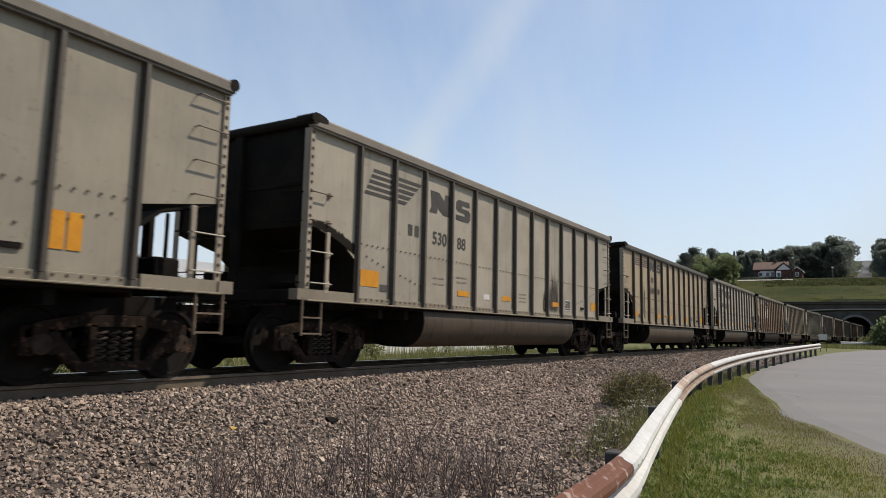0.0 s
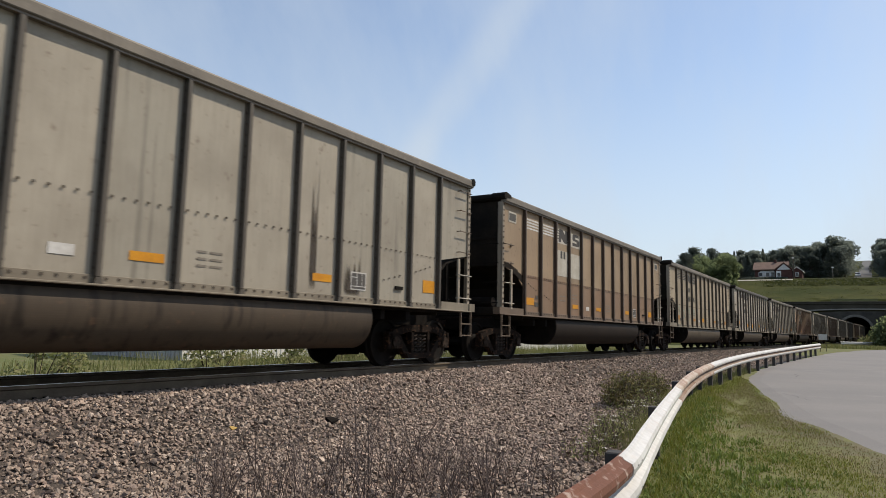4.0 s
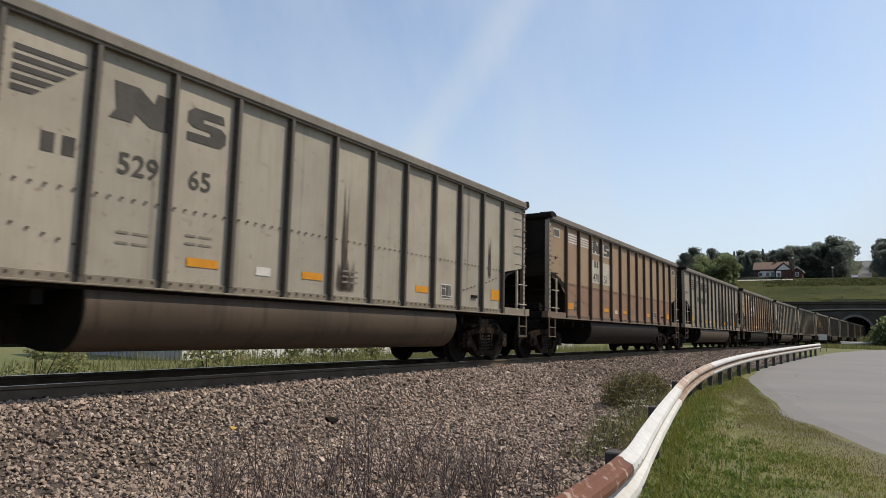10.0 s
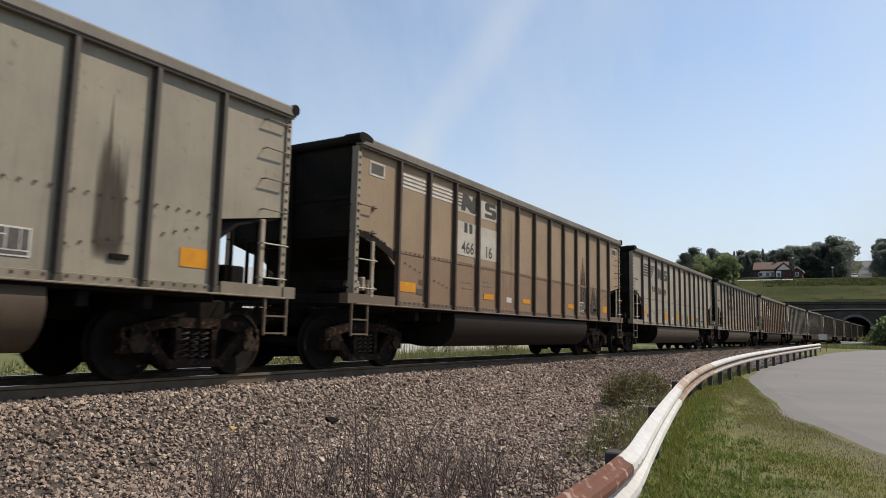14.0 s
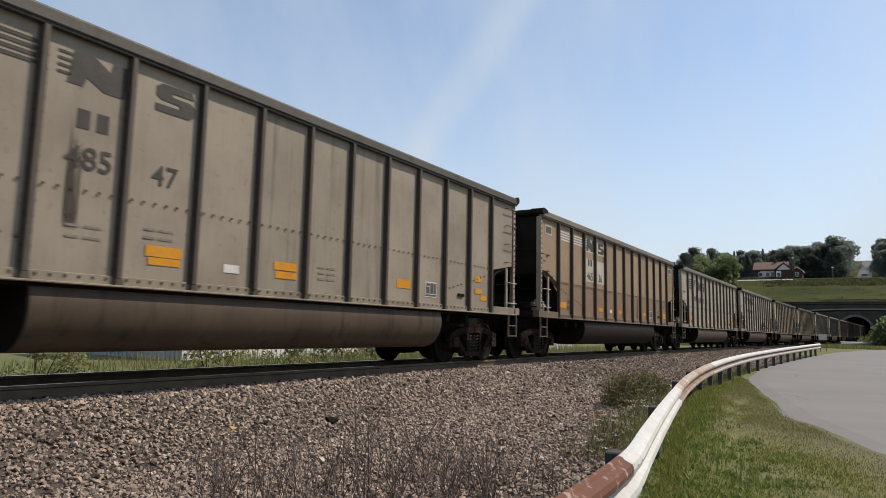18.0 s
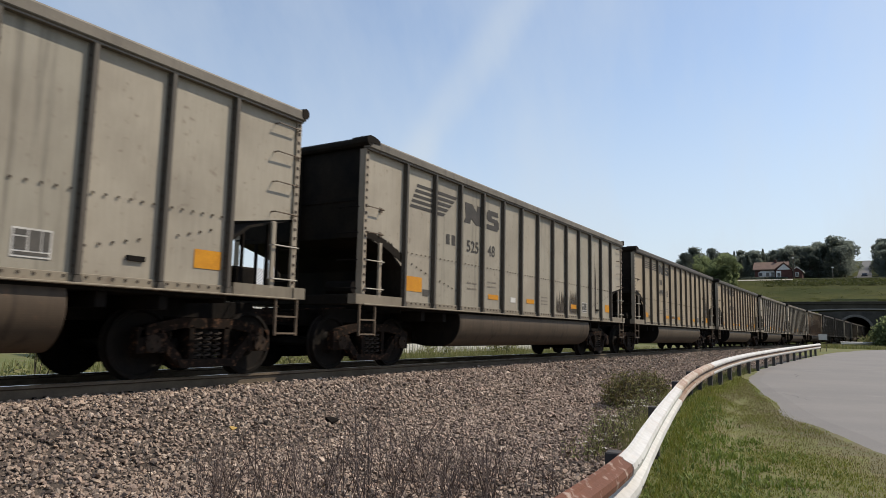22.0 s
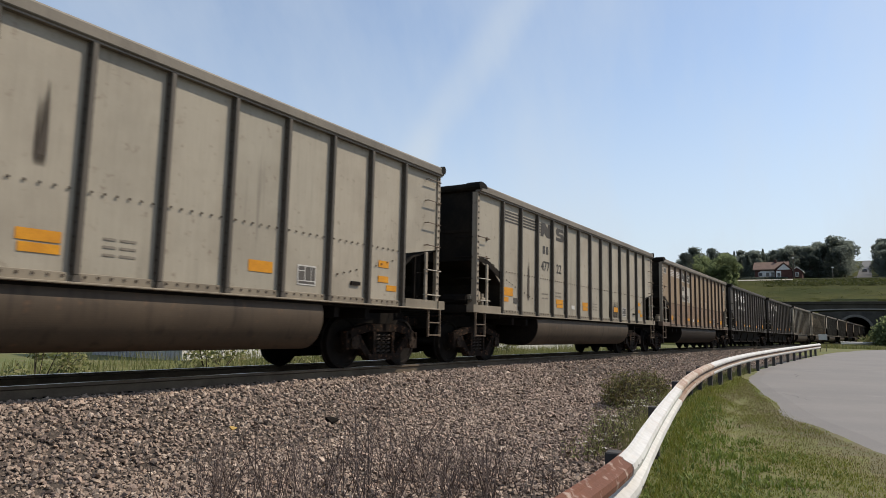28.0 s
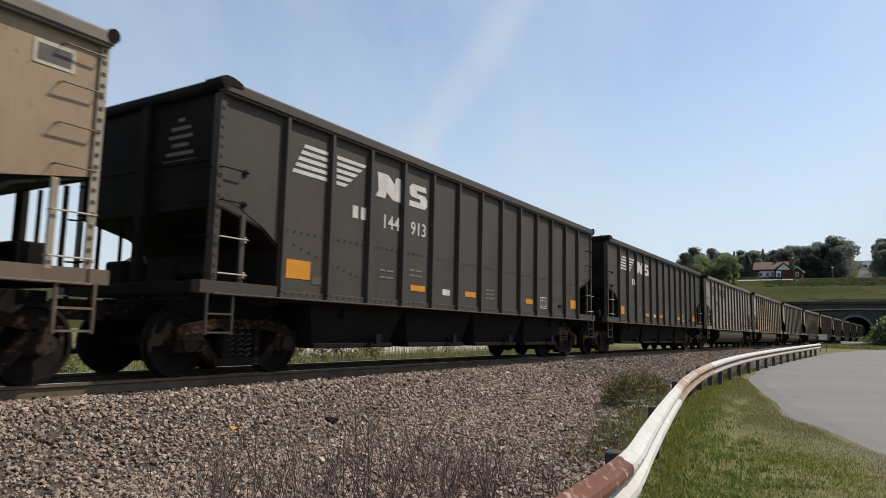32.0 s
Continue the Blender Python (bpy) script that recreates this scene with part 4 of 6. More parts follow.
# faded spray-paint strokes on one wagon: foot, width and height
SCRAWL = [(1.34, 1.62, 0.05, 0.44), (1.40, 2.02, 0.16, 0.05), (1.58, 1.66, 0.05, 0.40), (1.72, 1.70, 0.05, 0.34), (2.40, 1.56, 0.05, 0.34), (2.44, 1.88, 0.22, 0.05), (2.44, 1.54, 0.22, 0.05), (2.62, 1.58, 0.05, 0.16), (3.40, 1.54, 0.05, 0.46), (3.52, 1.96, 0.14, 0.05), (3.62, 1.54, 0.05, 0.46), (4.50, 1.70, 0.05, 0.30), (4.56, 1.96, 0.20, 0.04), (4.72, 1.66, 0.05, 0.28)]
LABELS = {
    "grey_dull": "dull grime-darkened grey coal gondola with ribbed sides",
    "tan_dull": "dull grime-darkened tan coal gondola with ribbed sides",
    "tan": "weathered tan steel coal gondola with ribbed sides",
    "grey": "faded grey-cream coal gondola with ribbed streaked sides",
    "sand": "yellowish sand-coloured coal gondola with ribbed sides",
    "brown": "brown two-tone coal gondola with pale number patches",
    "red_brown": "rusty red-brown coal gondola with pale number patches",
    "black": "black open coal hopper with white emblem and ribs",
}


def wagon(color, style, num, full=True):
    """An open coal wagon: its middle at rail height is its origin, its leading end towards -x."""
    hopper = color == "black"
    key = num[0] if num else ""
    car = tagged(new("coal_hopper" if hopper else "coal_gondola"), LABELS[color], "railway wagon", "coal train")
    paint = PAINT[color]
    ink = WHITE if hopper else (DARK if style != "C" else WHITE)
    slope = (2.40, 1.86) if hopper else (2.30, 1.97)
    for i in range(14):
        me, x = sheet_mesh(i, paint, slope)
        piece("side_sheet", me, car, (x, 0, 0))
        if full:
            me, x = sheet_mesh(13 - i, paint, slope)
            piece("side_sheet", me, car, (-x, 0, 0), flip=True)
    if not full:
        piece("far_side", mesh_of("far_side", lambda bm: box(bm, -HB, HB, SHEET, SHEET + 0.01, 1.12, 3.82), paint), car)
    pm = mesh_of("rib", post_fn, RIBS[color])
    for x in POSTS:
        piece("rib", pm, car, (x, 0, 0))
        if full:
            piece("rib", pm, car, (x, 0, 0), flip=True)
    sill = SILL_PAINT if color[:4] in ("tan", "tan_", "grey", "sand") else (SILL_BROWN if "brown" in color else RIBS[color])
    for flip in (False, True):
        piece("top_chord", mesh_of("top_chord", chord_fn, paint if hopper else (CHORD_DARK if key in ("504", "499", "485", "502", "480") else CHORD_PAINT)), car, flip=flip)
        piece("side_sill", mesh_of("side_sill", sill_fn, sill), car, flip=flip)
        piece("end_chord", mesh_of("end_chord_flat", lambda bm: end_chord_fn(bm, False), END_GRIME_SHADE) if flip else mesh_of("end_chord", end_chord_fn, END_GRIME_SHADE), car, flip=flip)
        piece("end_sheet", mesh_of("end_sheet", end_sheet_fn, END_GRIME_SHADE), car, flip=flip, label="end sheet near black with soot and painted-in shade")
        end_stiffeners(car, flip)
        piece("end_floor", mesh_of("end_floor", end_floor_fn, END_GRIME_SHADE), car, flip=flip)
        piece("end_sill", mesh_of("end_sill", end_sill_fn, END_GRIME_SHADE), car, flip=flip, label="end sill painted near black in place of shade")
        for side in (-1, 1):
            piece("end_rail", mesh_of("end_rail%d" % side, end_rail_fn(side), sill), car, flip=flip)
        piece("coupler", mesh_of("coupler", coupler_fn, RUST), car, flip=flip)
        if full:
            piece("air_hose", mesh_of("air_hose", hose_fn, GRIME_SHADE), car, flip=flip)
            for name, fn in END_FITTINGS:
                piece(name, mesh_of(name, fn, GRIME_SHADE), car, flip=flip)
    add_underframe(car)
    if hopper:
        for x in (-3.96, -1.32, 1.32, 3.96):
            piece("hopper_chute", mesh_of("hopper_chute", chute_fn, GRIME_SHADE), car, (x, 0, 0))
        for k, (w, z) in enumerate(((0.14, 3.52), (0.42, 3.40), (0.50, 3.28), (0.36, 3.16), (0.58, 3.04), (0.70, 2.92))):
            piece("stencil_line", mesh_of("end_stencil%d" % k, lambda bm: box(bm, -HB + 0.034, -HB + 0.039, -0.72 - w / 2, -0.72 + w / 2, z, z + 0.05), FAINT), car)
    else:
        tub = TUB_TAN if color in ("tan", "sand") else (TUB_DARK if "brown" in color else TUB)
        for flip in (False, True):
            piece("belly_tub", mesh_of("belly_tub", tub_fn, tub, False), car, flip=flip, label="grimy rounded tub below the floor")
        piece("tub_bulkhead", mesh_of("tub_bulkhead", tub_end_fn, GRIME_SHADE), car)
    keyed = []
    for x in (-6.25, 6.25):
        add_bogie(car, x, not full, keyed)
    if full:
        cp = paint if hopper else CORNER
        corner = mesh_of("corner_post", corner_fn, cp)
        stile = mesh_of("stile", lambda bm: box(bm, -0.04, 0.04, -SHEET - 0.05, -SHEET - 0.01, 1.24, 2.2, 0.006), cp)
        for flip in (False, True):
            piece("corner_post", corner, car, flip=flip)
        back = mesh_of("corner_post_b", lambda bm: (corner_fn(bm), bmesh.ops.scale(bm, vec=(-1, 1, 1), verts=bm.verts[:]), bmesh.ops.reverse_faces(bm, faces=bm.faces[:])), cp)
        for flip in (False, True):
            piece("corner_post", back, car, flip=flip)
        rung = mesh_of("rung", rung_fn(0.44), GRIME_SHADE if hopper else RUNG)
        iron = GRIME_SHADE
        for fn, tag, zs in ((grab_fn(-1), "grab_near", (1.38, 1.86, 2.33, 2.78)), (grab_fn(1), "grab_far", (1.6, 2.33, 2.78)), (grab_rear_fn, "grab_rear", (1.38, 1.86, 2.33, 3.2))):
            for z in zs:
                piece("grab_iron", mesh_of(tag, fn, iron), car, (0, 0, z))
        if key in ("480", "466", "485", "465", "534", "477"):
            piece("brake_valve", mesh_of("brake_valve", valve_kit_fn, CORNER), car, label="pale brake valve on the end platform")
        low = mesh_of("rung_low", rung_fn(0.48), PALE)
        if "brown" in color:
            piece("lap_seam", mesh_of("lap_seam", lambda bm: box(bm, POSTS[0], POSTS[-1], -SHEET - 0.007, -SHEET + 0.001, 2.095, 2.155), paint), car)
        if not hopper:
            piece("soot_fringe", mesh_of("soot_fringe", fringe_fn, END_GRIME_SHADE), car, label="ragged soot along the cut edge")
        for x, zs in ((-HB + 0.04, (2.34, 2.78)), (HB - 0.50, (2.34, 2.78, 3.22, 3.64))):
            for z in zs:
                piece("rung", rung, car, (x, 0, z))
            for z in (1.38, 1.86):
                piece("rung", low, car, (x, 0, z))
        for x in (-6.82, 6.82):
            piece("stile", stile, car, (x, 0, 0))
        for x in (-7.37, 6.90):
            piece("step", mesh_of("step", step_fn, RIBS[color] if hopper else RUNG), car, (x, 0, 0))
        piece("bolts", mesh_of("bolts", bolts_fn, BOLT), car)["kind"] = "stuff"
        if style:
            add_marks(car, style, num, ink, plates_for(color, style, num))
        if num and num[0] == "481":
            for k, (x, z, w, h) in enumerate(SCRAWL):
                piece("graffiti_stroke", flat_mark("scrawl%d" % k, [(x + S0, z), (x + w + S0, z + 0.01), (x + w + 0.03 + S0, z + h), (x + 0.02 + S0, z + h)], TEAL, 0.001), car, label="faded teal spray-paint stroke")
        for k, (x0, x1, z0, z1) in enumerate(STAINS.get(num[0] + num[1] if num else color, ())):
            e = 0.05 if x1 - x0 < 0.15 else 0.08
            piece("stain", flat_mark("stain%s%d" % (num, k), rect(x0 - e + S0, x1 + e + S0, z0 - 0.02, z1), STAIN, 0.001), car, label="dark oily drip stain")
        if style == "C":
            for x in (-6.72, 6.72):
                w = piece("sign_plate", flat_mark("sgn%d" % x, rect(x - 0.22, x + 0.22, 3.36, 3.62), PALE), car)
                piece("sign_field", flat_mark("sgf%d" % x, rect(x - 0.18, x + 0.18, 3.40, 3.58), SMOKE, 0.005), w)
    return car, keyed


TRAIN = [
    (-1, "grey_dull", "A", None), (0, "grey", "A", ("530", "88")), (1, "sand", "B", ("504", "00")), (2, "grey", "A", ("507", "92")),
    (3, "brown", "C", None), (4, "tan", "B", ("481", "96")), (5, "grey", "B", ("480", "46")), (6, "grey", "A", ("529", "65")),
    (7, "red_brown", "C", ("470", "51")), (8, "grey_dull", "A", ("525", "03")), (9, "brown", "C", ("466", "16")), (10, "grey", "A", ("506", "84")),
    (11, "tan_dull", "B", ("485", "47")), (12, "brown", "C", ("465", "36")), (13, "grey", "A", ("534", "33")), (14, "grey", "A", ("525", "48")),
    (15, "tan", "B", ("499", "13")), (16, "sand", "B", ("502", "07")), (17, "grey", "B", ("492", "59")), (18, "grey", "B", ("477", "22")),
    (19, "brown", "C", ("466", "92")), (20, "black", "A", ("144", "913")), (21, "black", "A", None), (22, "grey_dull", "A", None), (23, "tan", "B", None),
    (24, "grey_dull", "", None), (25, "tan_dull", "", None), (26, "brown", "", None), (27, "tan_dull", "", None), (28, "grey_dull", "", None), (29, "tan_dull", "", None),
    (30, "grey_dull", "", None), (31, "tan_dull", "", None), (32, "brown", "", None), (33, "tan_dull", "", None),
]
CARS = []
for k, color, style, num in TRAIN:
    CARS.append((k, *wagon(color, style, num, k < 24)))


RUN = [-0.08, 10.40, 20.90, 31.34, 41.82, 52.26, 62.655, 73.03, 83.26, 93.435, 103.70, 113.855, 124.05, 134.26, 144.38, 154.62, 164.82, 175.04, 185.18, 195.22, 205.33, 215.33, 225.07, 235.10, 245.19, 255.53, 265.62, 275.70, 285.77, 295.75, 305.60, 315.50, 325.26]


def run_m(t):
    """Metres that the train has gone, from its way second by second; it slows a little."""
    i = min(max(int(t), 0), len(RUN) - 2)
    f = t - i
    a, b = RUN[i], RUN[i + 1]
    m0 = (b - RUN[i - 1]) / 2 if i > 0 else b - a
    m1 = (RUN[i + 2] - a) / 2 if i + 2 < len(RUN) else b - a
    return a + m0 * f + (3 * (b - a) - 2 * m0 - m1) * f * f + (2 * (a - b) + m0 + m1) * f ** 3


def car_pose(x):
    """Pose of a wagon whose middle lies at x, its bogies on the curve."""
    a, b = Vector((x - 6.25, track_y(x - 6.25), 0)), Vector((x + 6.25, track_y(x + 6.25), 0))
    m = (a + b) / 2
    return pose(m.x, m.y, 0, 0, 0, math.degrees(math.atan2(b.y - a.y, b.x - a.x)))

# ------------------------------------------------------------ bridge, tunnel and hill
def build_bridge():
    b = tagged(new("road_overpass"), "stained concrete road overpass with shallow arched soffit", "bridge", "", "structure")
    top = [(-70, 7.35), (48, 7.35)]
    under = [(48, 6.2), (16, 6.0)] + [(16 - 34 * k / 16, 5.2 + 1.15 * math.sin(math.pi * k / 16) ** 0.7) for k in range(17)] + [(-18, 6.0), (-70, 6.2)]
    bm = bmesh.new()
    prism(bm, top + under, 150, 158, "x")
    part("deck", bm, CONCRETE, b)
    for x in (149.8, 157.9):
        bm = bmesh.new()
        box(bm, x, x + 0.3, -70, 48, 7.35, 7.75, 0.04)
        part("parapet", bm, CONCRETE, b)
        bm = bmesh.new()
        box(bm, x - 0.06, x + 0.36, -70, 48, 7.754, 7.9, 0.03)
        part("coping", bm, CONCRETE, b)
    # pale rim along the edge of the shallow arch
    arch = [(16 - 34 * k / 16, 5.2 + 1.15 * math.sin(math.pi * k / 16) ** 0.7) for k in range(17)]
    bm = bmesh.new()
    prism(bm, arch + [(y, z + 0.2) for y, z in reversed(arch)], 149.85, 149.98, "x")
    part("arch_rim", bm, COPING, b, "pale concrete rim of the arch")
    for y0, y1 in ((16.02, 48), (-70, -18.02)):
        bm = bmesh.new()
        box(bm, 150.3, 157.7, y0, y1, -1.2, 6.1, 0.1)
        part("abutment", bm, CONCRETE, b)


build_bridge()
STONEWORK = surface("old_portal_masonry", (0.085, 0.078, 0.066), (0.05, 0.046, 0.04), 0.7, 0.95, 0.0, 5, 0.5, 0)
RINGSTONE = surface("arch_ring_stone", (0.24, 0.225, 0.20), (0.17, 0.155, 0.14), 1.5, 0.95, 0.0, 8, 0.4, 10)


def build_tunnel():
    t = tagged(new("tunnel_portal"), "dark stone tunnel portal with pale arch ring", "tunnel", "", "structure")
    cy, r, spring = track_y(PORTAL), 3.35, 2.75
    bm = bmesh.new()
    arc = [(cy + r * math.cos(math.pi * k / 20), spring + r * math.sin(math.pi * k / 20)) for k in range(21)]
    prism(bm, [(cy + 10, -0.6), (cy + 10, 9.2), (cy - 10, 9.2), (cy - 10, -0.6), (cy - r, -0.6)] + arc[::-1] + [(cy + r, -0.6)], PORTAL - 0.6, PORTAL + 2.2, "x")
    part("head_wall", bm, STONEWORK, t)
    for k in range(17):
        a0, a1 = math.pi * (k + 0.04) / 17, math.pi * (k + 0.96) / 17
        bm = bmesh.new()
        prism(bm, [(cy + q * math.cos(a), spring + q * math.sin(a)) for q, a in ((r + 0.02, a0), (r + 0.55, a0), (r + 0.55, a1), (r + 0.02, a1))], PORTAL - 0.75, PORTAL - 0.6, "x")
        part("voussoir", bm, RINGSTONE, t)
    verts, faces = [], []
    xs = [PORTAL - 0.5, 210, 260, 330, 420, 580]
    prof = [(r, -0.6)] + [(r * math.cos(math.pi * k / 14), spring + r * math.sin(math.pi * k / 14)) for k in range(15)] + [(-r, -0.6)]
    for x in xs:
        for a, z in prof:
            verts.append((x, track_y(x) + a, z))
    w = len(prof)
    for i in range(len(xs) - 1):
        for j in range(w):
            faces.append((i * w + j, i * w + (j + 1) % w, (i + 1) * w + (j + 1) % w, (i + 1) * w + j))
    faces.append(tuple((len(xs) - 1) * w + j for j in range(w)))
    me = bpy.data.meshes.new("lining")
    me.from_pydata(verts, [], faces)
    me.materials.append(STONEWORK)
    new("lining", me).parent = t


build_tunnel()


def strip_on_hill(name, path, width, mat, label):
    """A lane laid on the hillside along a path of (x, y)."""
    verts, faces = [], []
    pts = along(path, 3.0)
    for p, d in pts:
        s = Vector((-d.y, d.x, 0)) * width / 2
        for q in (p + s, p - s):
            verts.append((q.x, q.y, ground_z(q.x, q.y - track_y(q.x)) + 0.12))
    for i in range(len(pts) - 1):
        faces.append((2 * i, 2 * i + 1, 2 * i + 3, 2 * i + 2))
    solid(name, verts, faces, mat, label, "road", "structure")


GRAVEL = surface("pale_gravel_lane", (0.36, 0.34, 0.30), (0.28, 0.26, 0.22), 0.5, 0.95, 0.0, 8, 0.3, 0)
DARK_LANE = surface("mossy_dark_asphalt", (0.060, 0.062, 0.045), (0.045, 0.050, 0.030), 0.5, 0.95, 0.0, 12, 0.2, 0, spec=0.0)
HILL_ASPHALT = surface("dark_hill_asphalt", (0.115, 0.112, 0.108), (0.085, 0.083, 0.08), 0.5, 0.9, 0.0, 12, 0.2, 0)
strip_on_hill("lane", [(241.5, 44), (241, 30), (241, 18), (241.3, 14.5)], 3.4, GRAVEL, "pale gravel lane in front of the house")
strip_on_hill("side_road", [(241.3, 14.5), (242, 4), (243, -12)], 2.6, DARK_LANE, "dark narrow road along the hillside")
strip_on_hill("hill_road", [(243, -1.9), (262, -2.1), (300, -3.0), (380, -4.3), (480, -6.0), (570, -7.4)], 4.7, HILL_ASPHALT, "grey road climbing straight up the hill")

# ------------------------------------------------------------ trees
# leaf colours raised and, for the dark woods, blued to paint in distance haze
LEAF_DARK = island_mix("dark_tree_leaves", [(0.135, 0.158, 0.142), (0.17, 0.196, 0.17), (0.205, 0.235, 0.19)], 0.7, 0, 20, 0.75, spec=0.05)
LEAF_LIGHT = island_mix("light_tree_leaves", [(0.14, 0.175, 0.09), (0.185, 0.225, 0.11), (0.225, 0.27, 0.13)], 0.7, 0, 20, 0.72, spec=0.05)
LEAF_PINE = island_mix("pine_needles", [(0.105, 0.124, 0.108), (0.13, 0.15, 0.124), (0.155, 0.178, 0.14)], 0.75, 0, 20, 0.65, spec=0.05)
BARK = surface("tree_bark", (0.10, 0.08, 0.06), (0.06, 0.05, 0.04), 4.0, 0.95, 0.0, 20, 0.6)


def trunk_fn(seed, h, pine):
    def fn(bm):
        rnd = random.Random(seed)
        rod(bm, (0, 0, -0.8), (0, 0, h * 0.55), 0.22, 7, 0.14)
        rod(bm, (0, 0, h * 0.55), (0.2, 0.1, h * 0.92), 0.14, 6, 0.03)
        for k in range(0 if pine else 7):
            a = rnd.uniform(0, math.tau)
            z = h * rnd.uniform(0.25, 0.6)
            d = Vector((math.cos(a), math.sin(a), rnd.uniform(0.4, 0.9))) * h * rnd.uniform(0.18, 0.3)
            rod(bm, (0, 0, z), Vector((0, 0, z)) + d, 0.08, 5, 0.02)
    return fn


def crown_mesh(seed, h, w, mat, pine=False, leaves=3800):
    """Loose leaf sprays round several limb centres, uneven and with gaps."""
    rnd = random.Random(seed)
    verts, faces = [], []
    lobes = []
    if not pine:
        for k in range(17):
            a, rr = rnd.uniform(0, math.tau), w * rnd.uniform(0.1, 0.72)
            z = h * rnd.uniform(0.16, 0.88)
            taper = 1.0 - 0.55 * max(0, (z / h - 0.55)) / 0.4
            lobes.append((Vector((rr * math.cos(a) * taper, rr * math.sin(a) * taper, z)), w * rnd.uniform(0.28, 0.5)))
    for k in range(leaves):
        if pine:
            z = h * (0.12 + 0.88 * rnd.random() ** 1.3)
            ring = 0.55 + 0.45 * math.sin(z * 3.1 + seed)
            rr = w * (1.02 - z / h) * (0.45 + 0.55 * rnd.random()) * (0.7 + 0.3 * ring)
            a = rnd.uniform(0, math.tau)
            c = Vector((rr * math.cos(a), rr * math.sin(a), z - 0.15 * rr))
        else:
            lc, lr = lobes[k % len(lobes)]
            d = Vector((rnd.gauss(0, 1), rnd.gauss(0, 1), rnd.gauss(0, 1))).normalized()
            c = lc + Vector((d.x, d.y, d.z * 0.75)) * lr * (0.55 + 0.5 * rnd.random())
        s = rnd.uniform(0.15, 0.34) * (0.8 if pine else 1.0)
        u = Vector((rnd.gauss(0, 1), rnd.gauss(0, 1), rnd.gauss(0, 0.6))).normalized()
        v = u.orthogonal().normalized()
        b = len(verts)
        for i, j in ((-1, -0.2), (0.0, -0.7), (1.1, 0.1), (0.2, 0.75)):
            verts.append(c + u * s * i + v * s * j)
        faces.append((b, b + 1, b + 2, b + 3))
    me = bpy.data.meshes.new("crown")
    me.from_pydata([tuple(v) for v in verts], [], faces)
    me.materials.append(mat)
    return me


KINDS = {}


def tree(kind, seed, h, w, mat, label, pine=False, leaves=3800):
    t = tagged(new("tree"), label, "tree", "trees on the hill")
    piece("trunk", mesh_of("trunk%d" % seed, trunk_fn(seed, h, pine), BARK), t)
    piece("crown", crown_mesh(seed, h, w, mat, pine, leaves), t)
    KINDS.setdefault(kind, []).append(t)
    t.location = (0, 0, -500)
    return t


for sd in range(3):
    tree("dark", 20 + sd, 13.5, 4.6, LEAF_DARK, "dark green broadleaf tree in a dense wood")
    tree("light", 30 + sd, 11.0, 4.4, LEAF_LIGHT, "light green leafy tree beside the line")
    tree("pine", 40 + sd, 12.4, 3.5, LEAF_PINE, "dark pointed conifer on the hilltop", True, 3200)


def plant(kind, x, y, rnd, size=1.0):
    src = rnd.choice(KINDS[kind])
    z = ground_z(x, y - track_y(x))
    s = size * rnd.uniform(0.85, 1.12)
    t = copy_thing(src, Matrix.LocRotScale((x, y, z - 0.3), Euler((0, 0, rnd.uniform(0, 6.28))), None))
    t.scale = (s, s, s * rnd.uniform(0.92, 1.08))
    return t


def plant_woods():
    rnd = random.Random(4)
    for row, x in enumerate((272, 280, 290, 302)):
        y = 4.3
        while y < 21:
            plant("dark" if rnd.random() < 0.88 else "pine", x + rnd.uniform(-2, 2), y + rnd.uniform(-0.8, 0.8) - 0.6 * row, rnd, 1.08 if y < 15 else 0.95)
            y += rnd.uniform(2.9, 4.0)
    for x in (268, 284, 298, 316):
        y = 20.0
        while y < 56:
            plant("pine" if rnd.random() < 0.5 else "dark", x + rnd.uniform(-2, 2), y, rnd, 0.85)
            y += rnd.uniform(2.4, 3.8)
    for k in range(20):
        plant("dark", rnd.uniform(270, 310), -7.4 - rnd.uniform(0, 14), rnd, 1.0)
    for k in range(6):
        plant("dark", rnd.uniform(252, 262), -7.2 - rnd.uniform(0, 8), rnd, 0.8)
    for k in range(26):
        y = rnd.uniform(33, 46)
        plant("light" if y < 43 else "dark", rnd.uniform(212, 236), y, rnd, 0.92 if y < 36 else 0.85)
    for k in range(8):
        x = 318 + 14 * k
        plant("dark", x, -11.5 + rnd.uniform(-1, 0.4), rnd, 0.95)
        plant("dark", x, 4.2 + rnd.uniform(-0.5, 0.8), rnd, 0.95)
    for k in range(16):
        plant("light", rnd.uniform(198, 236), rnd.uniform(46, 80), rnd, 0.75)


plant_woods()
for srcs in KINDS.values():
    for t in srcs:
        for o in list(t.children_recursive) + [t]:
            bpy.data.objects.remove(o)

# ------------------------------------------------------------ house on the hill
BRICK = surface("dark_red_siding", (0.10, 0.045, 0.038), (0.07, 0.032, 0.028), 0.8, 0.9, 0.0, 6, 0.2, 0)
SIDING = surface("white_siding", (0.74, 0.73, 0.71), (0.66, 0.65, 0.63), 0.8, 0.7, 0.0, 6, 0.1, 0)
SHINGLE = surface("brown_shingles", (0.20, 0.13, 0.10), (0.15, 0.10, 0.08), 0.9, 0.9, 0.0, 7, 0.3, 0)
GLASSY = surface("dark_window_glass", (0.03, 0.035, 0.04), (0.05, 0.05, 0.055), 0.8, 0.12, 0.0, 5, 0.02, 0, spec=0.6)


